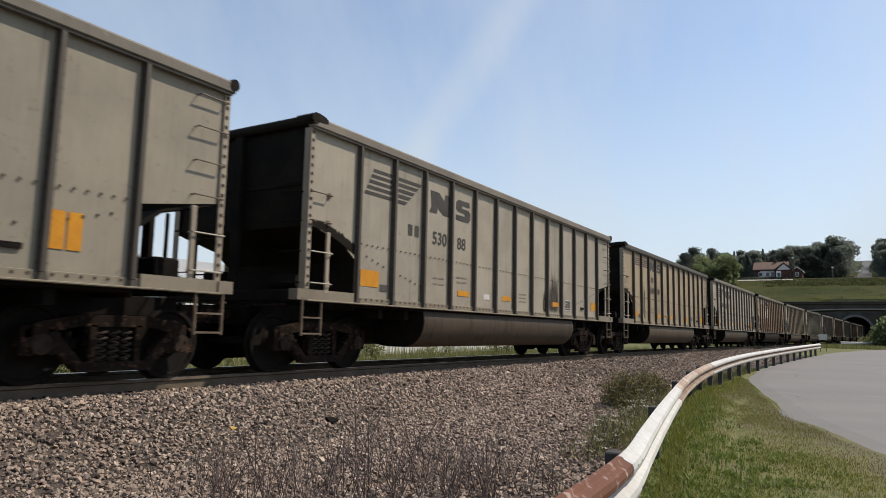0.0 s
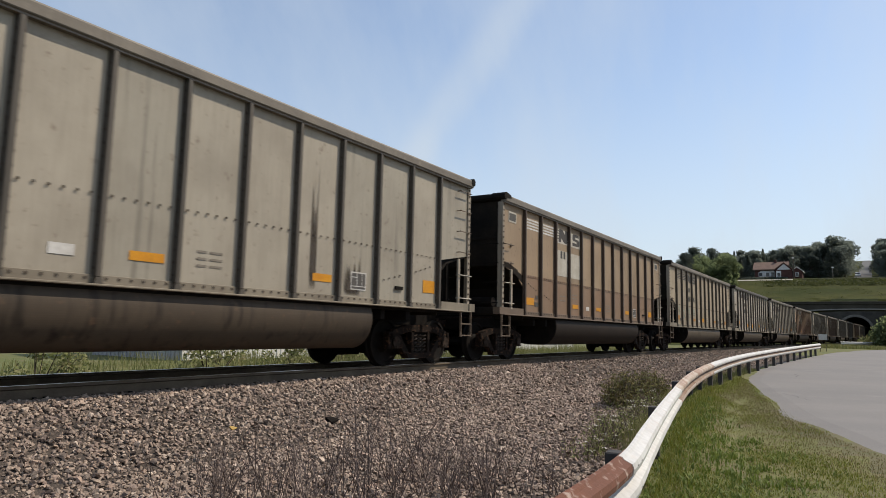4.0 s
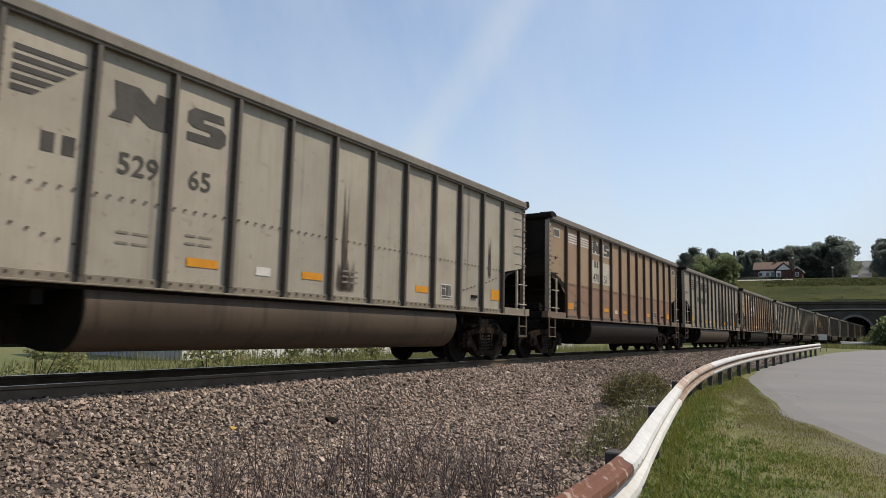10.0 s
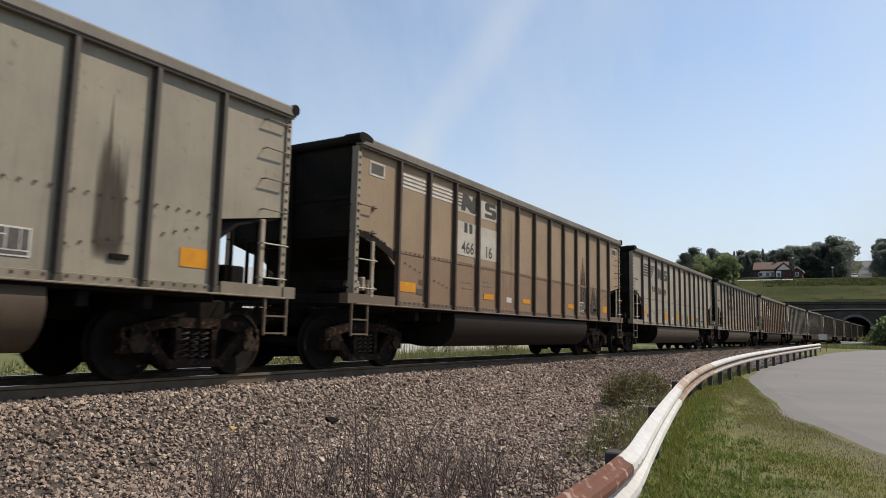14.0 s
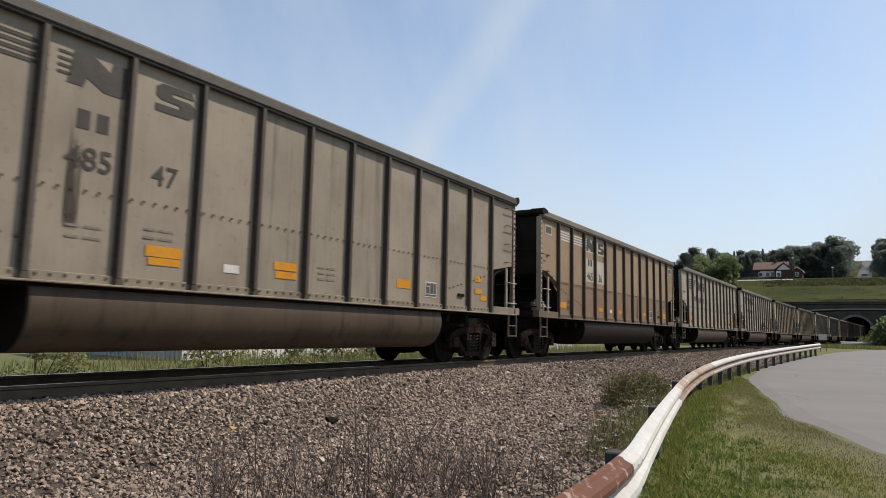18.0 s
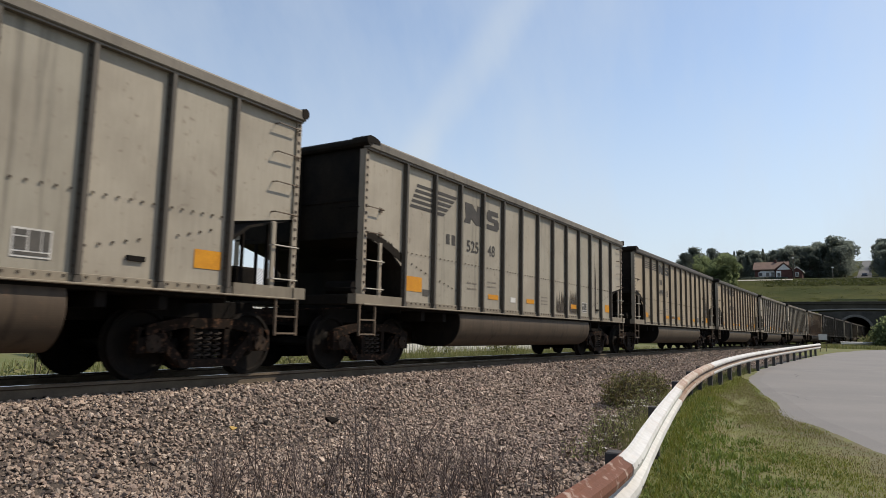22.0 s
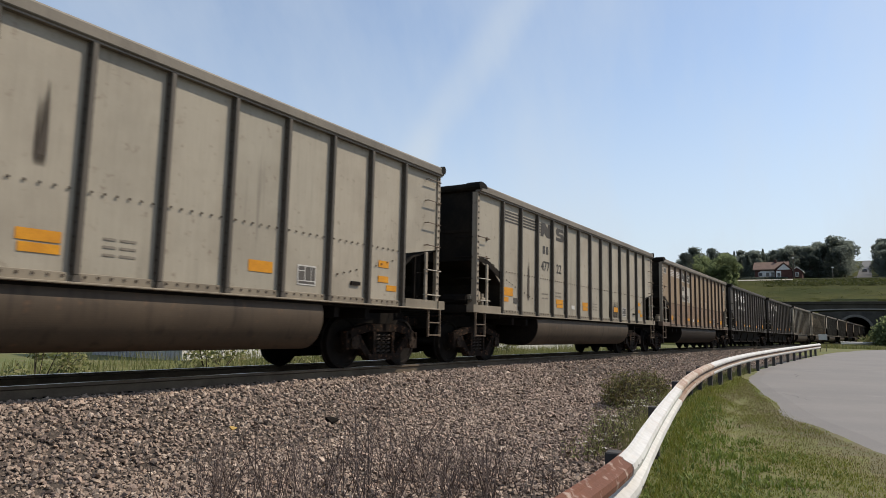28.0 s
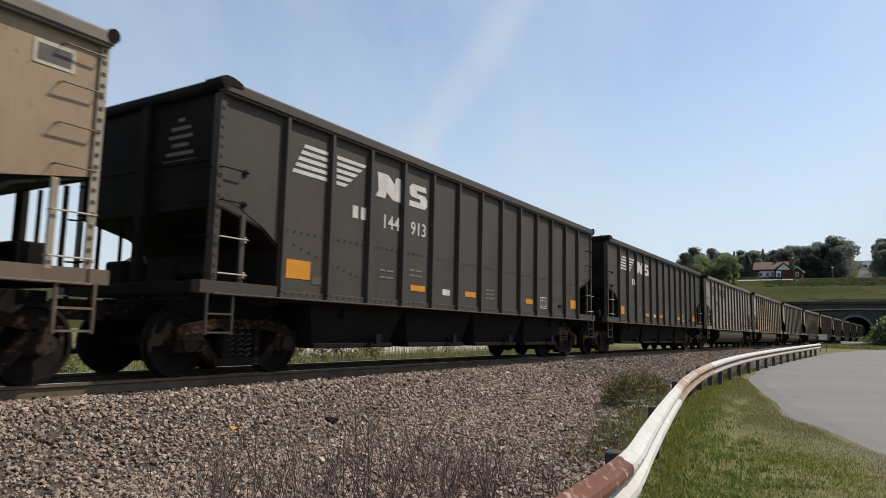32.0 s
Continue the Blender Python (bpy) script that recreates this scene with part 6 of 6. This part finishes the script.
def stalks(name, centre, n, spread, h, label, seed, leafy=None, blossoms=0):
    """A clump of thin forked stalks, one mesh, with side twigs."""
    rnd = random.Random(seed)
    bm = bmesh.new()
    tips = []
    for k in range(n):
        # stems fan out of shared roots
        if k % 6 == 0:
            a, r = rnd.uniform(0, math.tau), math.sqrt(rnd.random())
            root_x, root_y = centre[0] + spread[0] * r * math.cos(a), centre[1] + spread[1] * r * math.sin(a)
        x, y = root_x + rnd.gauss(0, 0.05), root_y + rnd.gauss(0, 0.05)
        z = ground_z(x, y - track_y(x)) - 0.03
        p = Vector((x, y, z))
        hh = h * rnd.uniform(0.35, 1.15) * (1.15 - 0.4 * r)
        d = Vector((rnd.gauss(0, 0.30), rnd.gauss(0, 0.30), 1)).normalized()
        q = p + d * hh * 0.55
        e = q + (d + Vector((rnd.gauss(0, 0.13), rnd.gauss(0, 0.13), 0))).normalized() * hh * 0.45
        rod(bm, p, q, 0.0046, 3, 0.0034)
        rod(bm, q, e, 0.0034, 3, 0.0013)
        tips.append(e)
        for j in range(rnd.randint(2, 6)):
            s = p + (e - p) * rnd.uniform(0.35, 0.9)
            t = s + (d + Vector((rnd.gauss(0, 0.6), rnd.gauss(0, 0.6), 0))).normalized() * hh * rnd.uniform(0.1, 0.28)
            rod(bm, s, t, 0.0026, 3, 0.0011)
            tips.append(t)
    root = tagged(new(name), label, "weeds")
    st = part("stalk_tangle", bm, TWIG, root)
    st["kind"] = "stuff"
    if leafy:
        verts, faces = [], []
        for t in tips:
            for j in range(leafy[1]):
                c = t + Vector((rnd.gauss(0, 0.03), rnd.gauss(0, 0.03), -rnd.random() * h * 0.5))
                u = Vector((rnd.gauss(0, 1), rnd.gauss(0, 1), rnd.gauss(0, 1))).normalized() * leafy[2]
                v = u.orthogonal().normalized() * leafy[2] * 0.45
                b = len(verts)
                verts += [c - u, c - v, c + u, c + v]
                faces.append((b, b + 1, b + 2, b + 3))
        me = bpy.data.meshes.new("leaves")
        me.from_pydata([tuple(v) for v in verts], [], faces)
        me.materials.append(leafy[0])
        piece("foliage", me, root)["kind"] = "stuff"
    if blossoms:
        verts, faces = [], []
        for k in range(blossoms):
            t = rnd.choice(tips)
            for j in range(14):
                c = t + Vector((rnd.gauss(0, 0.024), rnd.gauss(0, 0.024), rnd.gauss(0, 0.004)))
                b = len(verts)
                verts += [c + Vector((0.009, 0, 0)), c + Vector((0, 0.009, 0.004)), c - Vector((0.009, 0, 0)), c - Vector((0, 0.009, -0.004))]
                faces.append((b, b + 1, b + 2, b + 3))
        me = bpy.data.meshes.new("blossom")
        me.from_pydata([tuple(v) for v in verts], [], faces)
        me.materials.append(BLOSSOM)
        piece("blossom", me, root)["kind"] = "stuff"
    return root


stalks("dry_weeds", (4.75, 3.35), 150, (1.15, 0.8), 0.84, "leafless purple-brown dry weed stalks on gravel", 1)
stalks("dry_weeds", (4.15, 4.25), 80, (0.75, 0.65), 0.68, "sparse leafless dry weed stalks on ballast", 2)
stalks("dry_weeds", (5.6, 2.75), 84, (0.8, 0.55), 0.55, "brown dry weeds beside the guardrail", 3)
stalks("weed_bush", (14.02, 3.97), 300, (1.15, 0.45), 0.72, "brown seeding weed bush behind the guardrail", 4, (BROWNLEAF, 7, 0.034), 12)
stalks("weed_bush", (8.9, 2.68), 200, (1.5, 0.36), 0.42, "green weeds with small white flowers", 5, (WEED, 3, 0.022), 60)
stalks("weed_bush", (10.7, 3.1), 200, (1.6, 0.42), 0.46, "green weeds with small white flowers", 6, (WEED, 3, 0.022), 50)


def shrub(name, centre, size, n, mat, label, seed):
    rnd = random.Random(seed)
    verts, faces = [], []
    root = tagged(new(name), label, "shrub")
    lobes = [Vector((rnd.uniform(-1, 1) * size[0], rnd.uniform(-1, 1) * size[1], rnd.uniform(0.15, 0.8) * size[2])) for _ in range(12)]
    for k in range(n):
        lc = lobes[k % 12]
        d = Vector((rnd.gauss(0, 1), rnd.gauss(0, 1), rnd.gauss(0, 1))).normalized() * rnd.uniform(0.5, 1) * size[2] * 0.3
        c = Vector(centre) + lc + d
        u = Vector((rnd.gauss(0, 1), rnd.gauss(0, 1), rnd.gauss(0, 1))).normalized() * size[2] * 0.05
        v = u.orthogonal().normalized() * size[2] * 0.035
        b = len(verts)
        verts += [c - u, c - v, c + u, c + v]
        faces.append((b, b + 1, b + 2, b + 3))
    me = bpy.data.meshes.new("foliage")
    me.from_pydata([tuple(v) for v in verts], [], faces)
    me.materials.append(mat)
    piece("foliage", me, root)
    bm = bmesh.new()
    for lc in lobes:
        rod(bm, Vector(centre) + Vector((0, 0, -0.4)), Vector(centre) + lc, 0.03 * size[2] / 2, 5, 0.01)
    part("stem", bm, BARK, root)
    return root


shrub("shrub", (94, -3.6, -0.5), (1.6, 1.5, 4.0), 2600, LEAF_LIGHT, "leafy green shrub beyond the road bend", 3)
shrub("shrub", (104, -11, -0.4), (5.0, 4.0, 6.0), 2600, LEAF_LIGHT, "leafy green shrub beyond the road bend", 5)
shrub("shrub", (98, -0.8, -0.4), (2.0, 0.9, 1.7), 900, WEED, "low green shrub beside the far guardrail", 6)
for k, (x, y, hgt) in enumerate(((13.5, 16.2, 1.5), (17.8, 17.4, 1.2), (21.6, 18.2, 1.7), (24.4, 18.8, 1.3), (30.5, 19.2, 1.1), (37.5, 18.6, 1.3), (9.0, 17.0, 1.2))):
    shrub("shrub", (x, y, -0.8), (0.9, 0.6, hgt), 700, WEED, "scrubby green bush in front of the shed", 20 + k)


SCRUB = island_mix("scrub_leaves", [(0.052, 0.066, 0.017), (0.075, 0.086, 0.024), (0.10, 0.108, 0.033)], 0.8, 0, 20, 0.45)


def build_scrub():
    """Dark low scrub that breaks up the hillside, uncounted."""
    rnd = random.Random(31)
    verts, faces = [], []
    for c in range(350):
        x, y = 160 + 80 * rnd.random() ** 1.5, rnd.uniform(-34, 34)
        if abs(y - track_y(x)) < 11 and x < 192 or (x > 190 and noise.noise((x * 0.06, y * 0.11, 4)) + 0.012 * (x - 205) > 0.15):
            continue
        z, r = ground_z(x, y - track_y(x)), rnd.uniform(0.5, 1.5)
        for k in range(36):
            p = Vector((x + rnd.gauss(0, r), y + rnd.gauss(0, r), z + abs(rnd.gauss(0, r * 0.28))))
            u = Vector((rnd.gauss(0, 1), rnd.gauss(0, 1), rnd.gauss(0, 1))).normalized() * 0.14
            v = u.orthogonal().normalized() * 0.10
            b = len(verts)
            verts += [p - u, p - v, p + u, p + v]
            faces.append((b, b + 1, b + 2, b + 3))
    # a ragged belt of scrub below the lane, added in place of hedge shadow
    for c in range(330):
        x, y = rnd.uniform(222, 237), rnd.uniform(-34, 24)
        z, r = ground_z(x, y - track_y(x)), rnd.uniform(0.6, 1.3)
        for k in range(26):
            p = Vector((x + rnd.gauss(0, r), y + rnd.gauss(0, r), z + abs(rnd.gauss(0, r * 0.3))))
            u = Vector((rnd.gauss(0, 1), rnd.gauss(0, 1), rnd.gauss(0, 1))).normalized() * 0.26
            v = u.orthogonal().normalized() * 0.18
            b = len(verts)
            verts += [p - u, p - v, p + u, p + v]
            faces.append((b, b + 1, b + 2, b + 3))
    solid("scrub", verts, faces, SCRUB, "dark low scrub scattered over the hillside", "scrub", "stuff")


build_scrub()


BRIGHT_WHITE = surface("dull_white_enamel", (0.52, 0.52, 0.51), (0.44, 0.44, 0.43), 3.0, 0.5, 0.0, 40, 0.05)


def build_board():
    """A low white notice board on two thin posts beside the line, its back to the train."""
    c = tagged(new("trackside_board"), "small plain white trackside board on two posts", "sign")
    x, y, z = 60.0, 2.35, 0.84
    bm = bmesh.new()
    box(bm, x, x + 0.03, y - 0.29, y + 0.29, z - 0.22, z + 0.22, 0.006)
    part("board", bm, BRIGHT_WHITE, c)
    for dy in (-0.2, 0.2):
        bm = bmesh.new()
        box(bm, x + 0.032, x + 0.07, y + dy - 0.02, y + dy + 0.02, -0.6, z + 0.2, 0.004)
        part("post", bm, BARK, c)


build_board()


def rock_shapes(n, seed):
    rnd = random.Random(seed)
    out = []
    for k in range(n):
        bm = bmesh.new()
        sx, sy, sz = rnd.uniform(0.8, 1.25), rnd.uniform(0.65, 1.0), rnd.uniform(0.5, 0.85)
        for j in range(11):
            d = Vector((rnd.gauss(0, 1), rnd.gauss(0, 1), rnd.gauss(0, 1))).normalized() * rnd.uniform(0.8, 1.05)
            bm.verts.new((d.x * sx, d.y * sy, d.z * sz))
        bmesh.ops.convex_hull(bm, input=bm.verts[:])
        for v in [v for v in bm.verts if not v.link_faces]:
            bm.verts.remove(v)
        bm.verts.index_update()
        bmesh.ops.triangulate(bm, faces=bm.faces[:])
        out.append((np.array([v.co[:] for v in bm.verts]), [[v.index for v in f.verts] for f in bm.faces]))
        bm.free()
    return out


def build_ballast():
    rnd = random.Random(21)
    shapes = rock_shapes(14, 5)

    def lay(spots, name, label):
        vs, fs, base = [], [], 0
        for x, q, size in spots:
            V, F = shapes[rnd.randrange(14)]
            R = np.array(Euler((rnd.uniform(-0.7, 0.7), rnd.uniform(-0.7, 0.7), rnd.uniform(0, 6.28))).to_matrix())
            y = track_y(x) + q
            P = V @ R.T * size + np.array((x, y, ground_z(x, q) + size * rnd.uniform(-0.05, 0.75)))
            vs.append(P)
            fs += [[a + base, b + base, c + base] for a, b, c in F]
            base += len(V)
        me = bpy.data.meshes.new(name)
        me.from_pydata(np.concatenate(vs).tolist(), [], fs)
        me.materials.append(STONES)
        tagged(new(name, me), label, "ballast", "", "stuff")
    near = []
    for k in range(60000):
        x = 2.2 + 14 * rnd.random() ** 1.15
        q = -0.84 - 6.4 * rnd.random() ** 1.35
        if q < guard_y(x) + 0.3 - track_y(x):
            continue
        if q > -1.27 and rnd.random() < 0.5:
            continue
        near.append((x, q, rnd.uniform(0.017, 0.038) * (1.35 if rnd.random() < 0.12 else 1) * (1 + 0.05 * max(0, x - 5.5))))
    lay(near, "ballast_stones", "loose grey-brown crushed stone ballast")
    mid = []
    for k in range(17000):
        x = 16 + 40 * rnd.random() ** 1.4
        q = -0.84 - 3.9 * rnd.random()
        if q < guard_y(x) + 0.5 - track_y(x) and x < 47:
            continue
        mid.append((x, q, rnd.uniform(0.03, 0.065)))
    lay(mid, "ballast_stones", "loose grey-brown crushed stone ballast")
    rest = []
    for k in range(2500):
        rest.append((rnd.uniform(0, 30), rnd.choice((-1, 1)) * rnd.uniform(0, 0.66), rnd.uniform(0.03, 0.05)))
    for k in range(3500):
        rest.append((rnd.uniform(0, 40), rnd.uniform(0.86, 2.6), rnd.uniform(0.03, 0.055)))
    for k in range(3500):
        rest.append((rnd.uniform(-5, 2.3), -0.84 - 5.2 * rnd.random(), rnd.uniform(0.035, 0.06)))
    lay(rest, "ballast_stones", "dark ballast between and beyond the rails")
    bed = tagged(new("ballast_shoulder"), "big loose ballast stones on the near shoulder", "ballast", "", "structure")
    protos = []
    for V, F in shapes:
        me = bpy.data.meshes.new("stone")
        me.from_pydata(V.tolist(), [], F)
        me.materials.append(STONE_ONE)
        protos.append(me)
    for k in range(290):
        x = 2.6 + 6.5 * rnd.random()
        q = -1.6 - 2.6 * rnd.random()
        s = rnd.uniform(0.03, 0.047)
        ob = piece("stone", rnd.choice(protos), bed, (x, track_y(x) + q, ground_z(x, q) + s * 0.45))
        ob.rotation_euler = (rnd.uniform(-0.6, 0.6), rnd.uniform(-0.6, 0.6), rnd.uniform(0, 6.28))
        ob.scale = (s, s, s)
    for x, y, s, m, lab in ((7.35, 6.25, 0.105, GRIME_SHADE, "blackened clinker lump"), (5.75, 6.42, 0.05, YELLOW_STONE, "yellow-stained stone")):
        me = bpy.data.meshes.new("lump")
        V, F = shapes[3]
        me.from_pydata((V * np.array((1, 1, 1.2))).tolist(), [], F)
        me.materials.append(m)
        q = y - track_y(x)
        ob = tagged(new("stone_lump", me), lab + " lying on ballast", "stone")
        ob.location, ob.scale = (x, y, ground_z(x, q) + s * 0.6), (s, s, s)


def stone_single():
    m, n, l = nodes_of("single_ballast_stone")
    p = n["Principled BSDF"]
    oi = n.new("ShaderNodeObjectInfo")
    v = coords(n, l)
    nz = noise_at(n, l, v, 2.0)
    col = mix_col(n, l, oi.outputs["Random"], (0.15, 0.118, 0.097), (0.38, 0.31, 0.255))
    col = mix_col(n, l, ramp(n, l, nz, 0.35, 0.7, 0.0, 0.5), col, (0.10, 0.078, 0.066))
    l.new(col, p.inputs["Base Color"])
    p.inputs["Roughness"].default_value = 0.9
    bump_on(n, l, noise_at(n, l, v, 7.0), 0.4, 0.05)
    return m


STONE_ONE = stone_single()
YELLOW_STONE = surface("yellow_stained_stone", (0.50, 0.33, 0.10), (0.40, 0.27, 0.10), 9.0, 0.9)
build_ballast()

# ------------------------------------------------------------ vehicles on the hill road
CAR_WHITE = surface("white_car_paint", (0.78, 0.78, 0.78), (0.72, 0.72, 0.72), 1.0, 0.3, 0.0, 10, 0.0, 0)
CAR_DARK = surface("dark_car_paint", (0.03, 0.03, 0.035), (0.04, 0.04, 0.045), 1.0, 0.3, 0.0, 10, 0.0, 0)
TYRE = surface("black_tyre", (0.02, 0.02, 0.02), (0.03, 0.03, 0.03), 4.0, 0.9)


def vehicle(name, paint, label):
    """A passenger car, nose towards -x, wheels on z = 0."""
    c = tagged(new(name), label, "car")
    bm = bmesh.new()
    prism(bm, [(-2.2, 0.28), (2.2, 0.28), (2.25, 0.8), (2.0, 0.95), (-1.2, 0.92), (-2.1, 0.75)], -0.88, 0.88)
    part("body", bm, paint, c)
    bm = bmesh.new()
    prism(bm, [(-1.1, 0.92), (1.9, 0.94), (1.4, 1.46), (-0.3, 1.46)], -0.76, 0.76)
    part("cabin", bm, GLASSY, c)
    bm = bmesh.new()
    prism(bm, [(-0.35, 1.44), (1.45, 1.44), (1.3, 1.5), (-0.2, 1.5)], -0.74, 0.74)
    part("roof", bm, paint, c)
    for x in (-1.35, 1.35):
        for y in (-0.86, 0.86):
            bm = bmesh.new()
            rod(bm, (x, y - 0.1, 0.32), (x, y + 0.1, 0.32), 0.32, 14)
            part("wheel", bm, TYRE, c)
    for y in (-0.62, 0.62):
        bm = bmesh.new()
        box(bm, -2.2, -2.1, y - 0.16, y + 0.16, 0.6, 0.72, 0.02)
        part("headlight", bm, CAR_WHITE, c)
    return c


WHITE_CAR = vehicle("white_car", CAR_WHITE, "white passenger car driving down the hill road")
DARK_CAR = vehicle("dark_car", CAR_DARK, "dark passenger car driving up the hill road")


def on_road(x, y, heading, up=True):
    z = ground_z(x, y - track_y(x)) + 0.14
    e = 1.5
    dx, dy = math.cos(radians(heading)), math.sin(radians(heading))
    za, zb = (ground_z(x + s * dx, y + s * dy - track_y(x + s * dx)) for s in (-e, e))
    m = Matrix.Translation((x, y, z)) @ Matrix.Rotation(radians(heading), 4, "Z") @ Matrix.Rotation(-math.atan2(zb - za, 2 * e), 4, "Y")
    return m


def build_cracks():
    """Short tarred cracks in the road."""
    rnd = random.Random(77)
    verts, faces = [], []
    for x0, y0, x1, y1 in CRACKS:
        n = 9
        for k in range(n + 1):
            f = k / n
            x, y = x0 + (x1 - x0) * f + rnd.gauss(0, 0.05), y0 + (y1 - y0) * f + rnd.gauss(0, 0.03)
            w = 0.022 * math.sin(math.pi * (0.1 + 0.8 * f)) * rnd.uniform(0.5, 1.3)
            z = road_z(x) + 0.031
            verts += [(x - w, y - w, z), (x + w, y + w, z)]
            if k:
                b = len(verts)
                faces.append((b - 4, b - 3, b - 1, b - 2))
    solid("road_cracks", verts, faces, TAR, "thin dark tarred cracks in the asphalt", "crack", "stuff")


TAR = surface("crack_tar", (0.06, 0.058, 0.055), (0.09, 0.086, 0.08), 4.0, 0.8)
CRACKS = [(18.6, 1.7, 17.0, 0.95), (27.0, 2.0, 25.0, 1.75)]
build_cracks()


# ------------------------------------------------------------ everything that moves
def motions():
    for k, car, sets in CARS:
        start = 14.77 + k * PITCH
        walk(car, [(t, car_pose(start - run_m(t))) for t in range(33)])
        near = [i for i in range(0, 961, 2) if -22 < start - run_m(i / 30) < 44]
        if not near or k > 23:
            continue
        for w, ax in sets:
            rows = []
            if near[0] > 0:
                rows.append((0.0, near[0] / 30))
            rows += [(i / 30, i / 30) for i in near]
            if near[-1] < 960:
                rows.append((32.0, near[-1] / 30))
            walk(w, [(t, pose(ax, 0, 0.46, 0, -math.degrees(run_m(u) / 0.46), 0)) for t, u in rows])
    # the white car comes down, waits at the foot and turns along the lane; a dark one climbs
    walk(WHITE_CAR, [(0, on_road(330, -1.2, 0)), (2, on_road(315, -1.0, 0)), (4, on_road(294, -0.8, 0)), (6, on_road(272, -0.4, 0)), (8, on_road(262, 0.0, 0)), (10, on_road(255, 0.2, 0)), (14, on_road(253, 0.2, 0)), (15.2, on_road(249, -0.6, 30)), (16.2, on_road(244.5, -3, 70)), (17, on_road(242.8, -6.5, 82)), (19, on_road(242.9, -22, 84)), (22, on_road(243, -50, 84)), (32, on_road(243, -160, 84))])
    walk(DARK_CAR, [(0, on_road(243, -150, -90)), (12, on_road(243, -44, -90)), (15, on_road(243, -14, -90)), (16.2, on_road(245, -5.0, -120)), (17, on_road(250, -2.6, -165)), (18, on_road(256, -2.5, -180)), (19, on_road(262, -2.6, -180)), (21, on_road(275, -2.7, -180)), (25, on_road(300, -3.0, -180)), (28, on_road(335, -3.4, -180)), (32, on_road(400, -4.4, -180))])


motions()
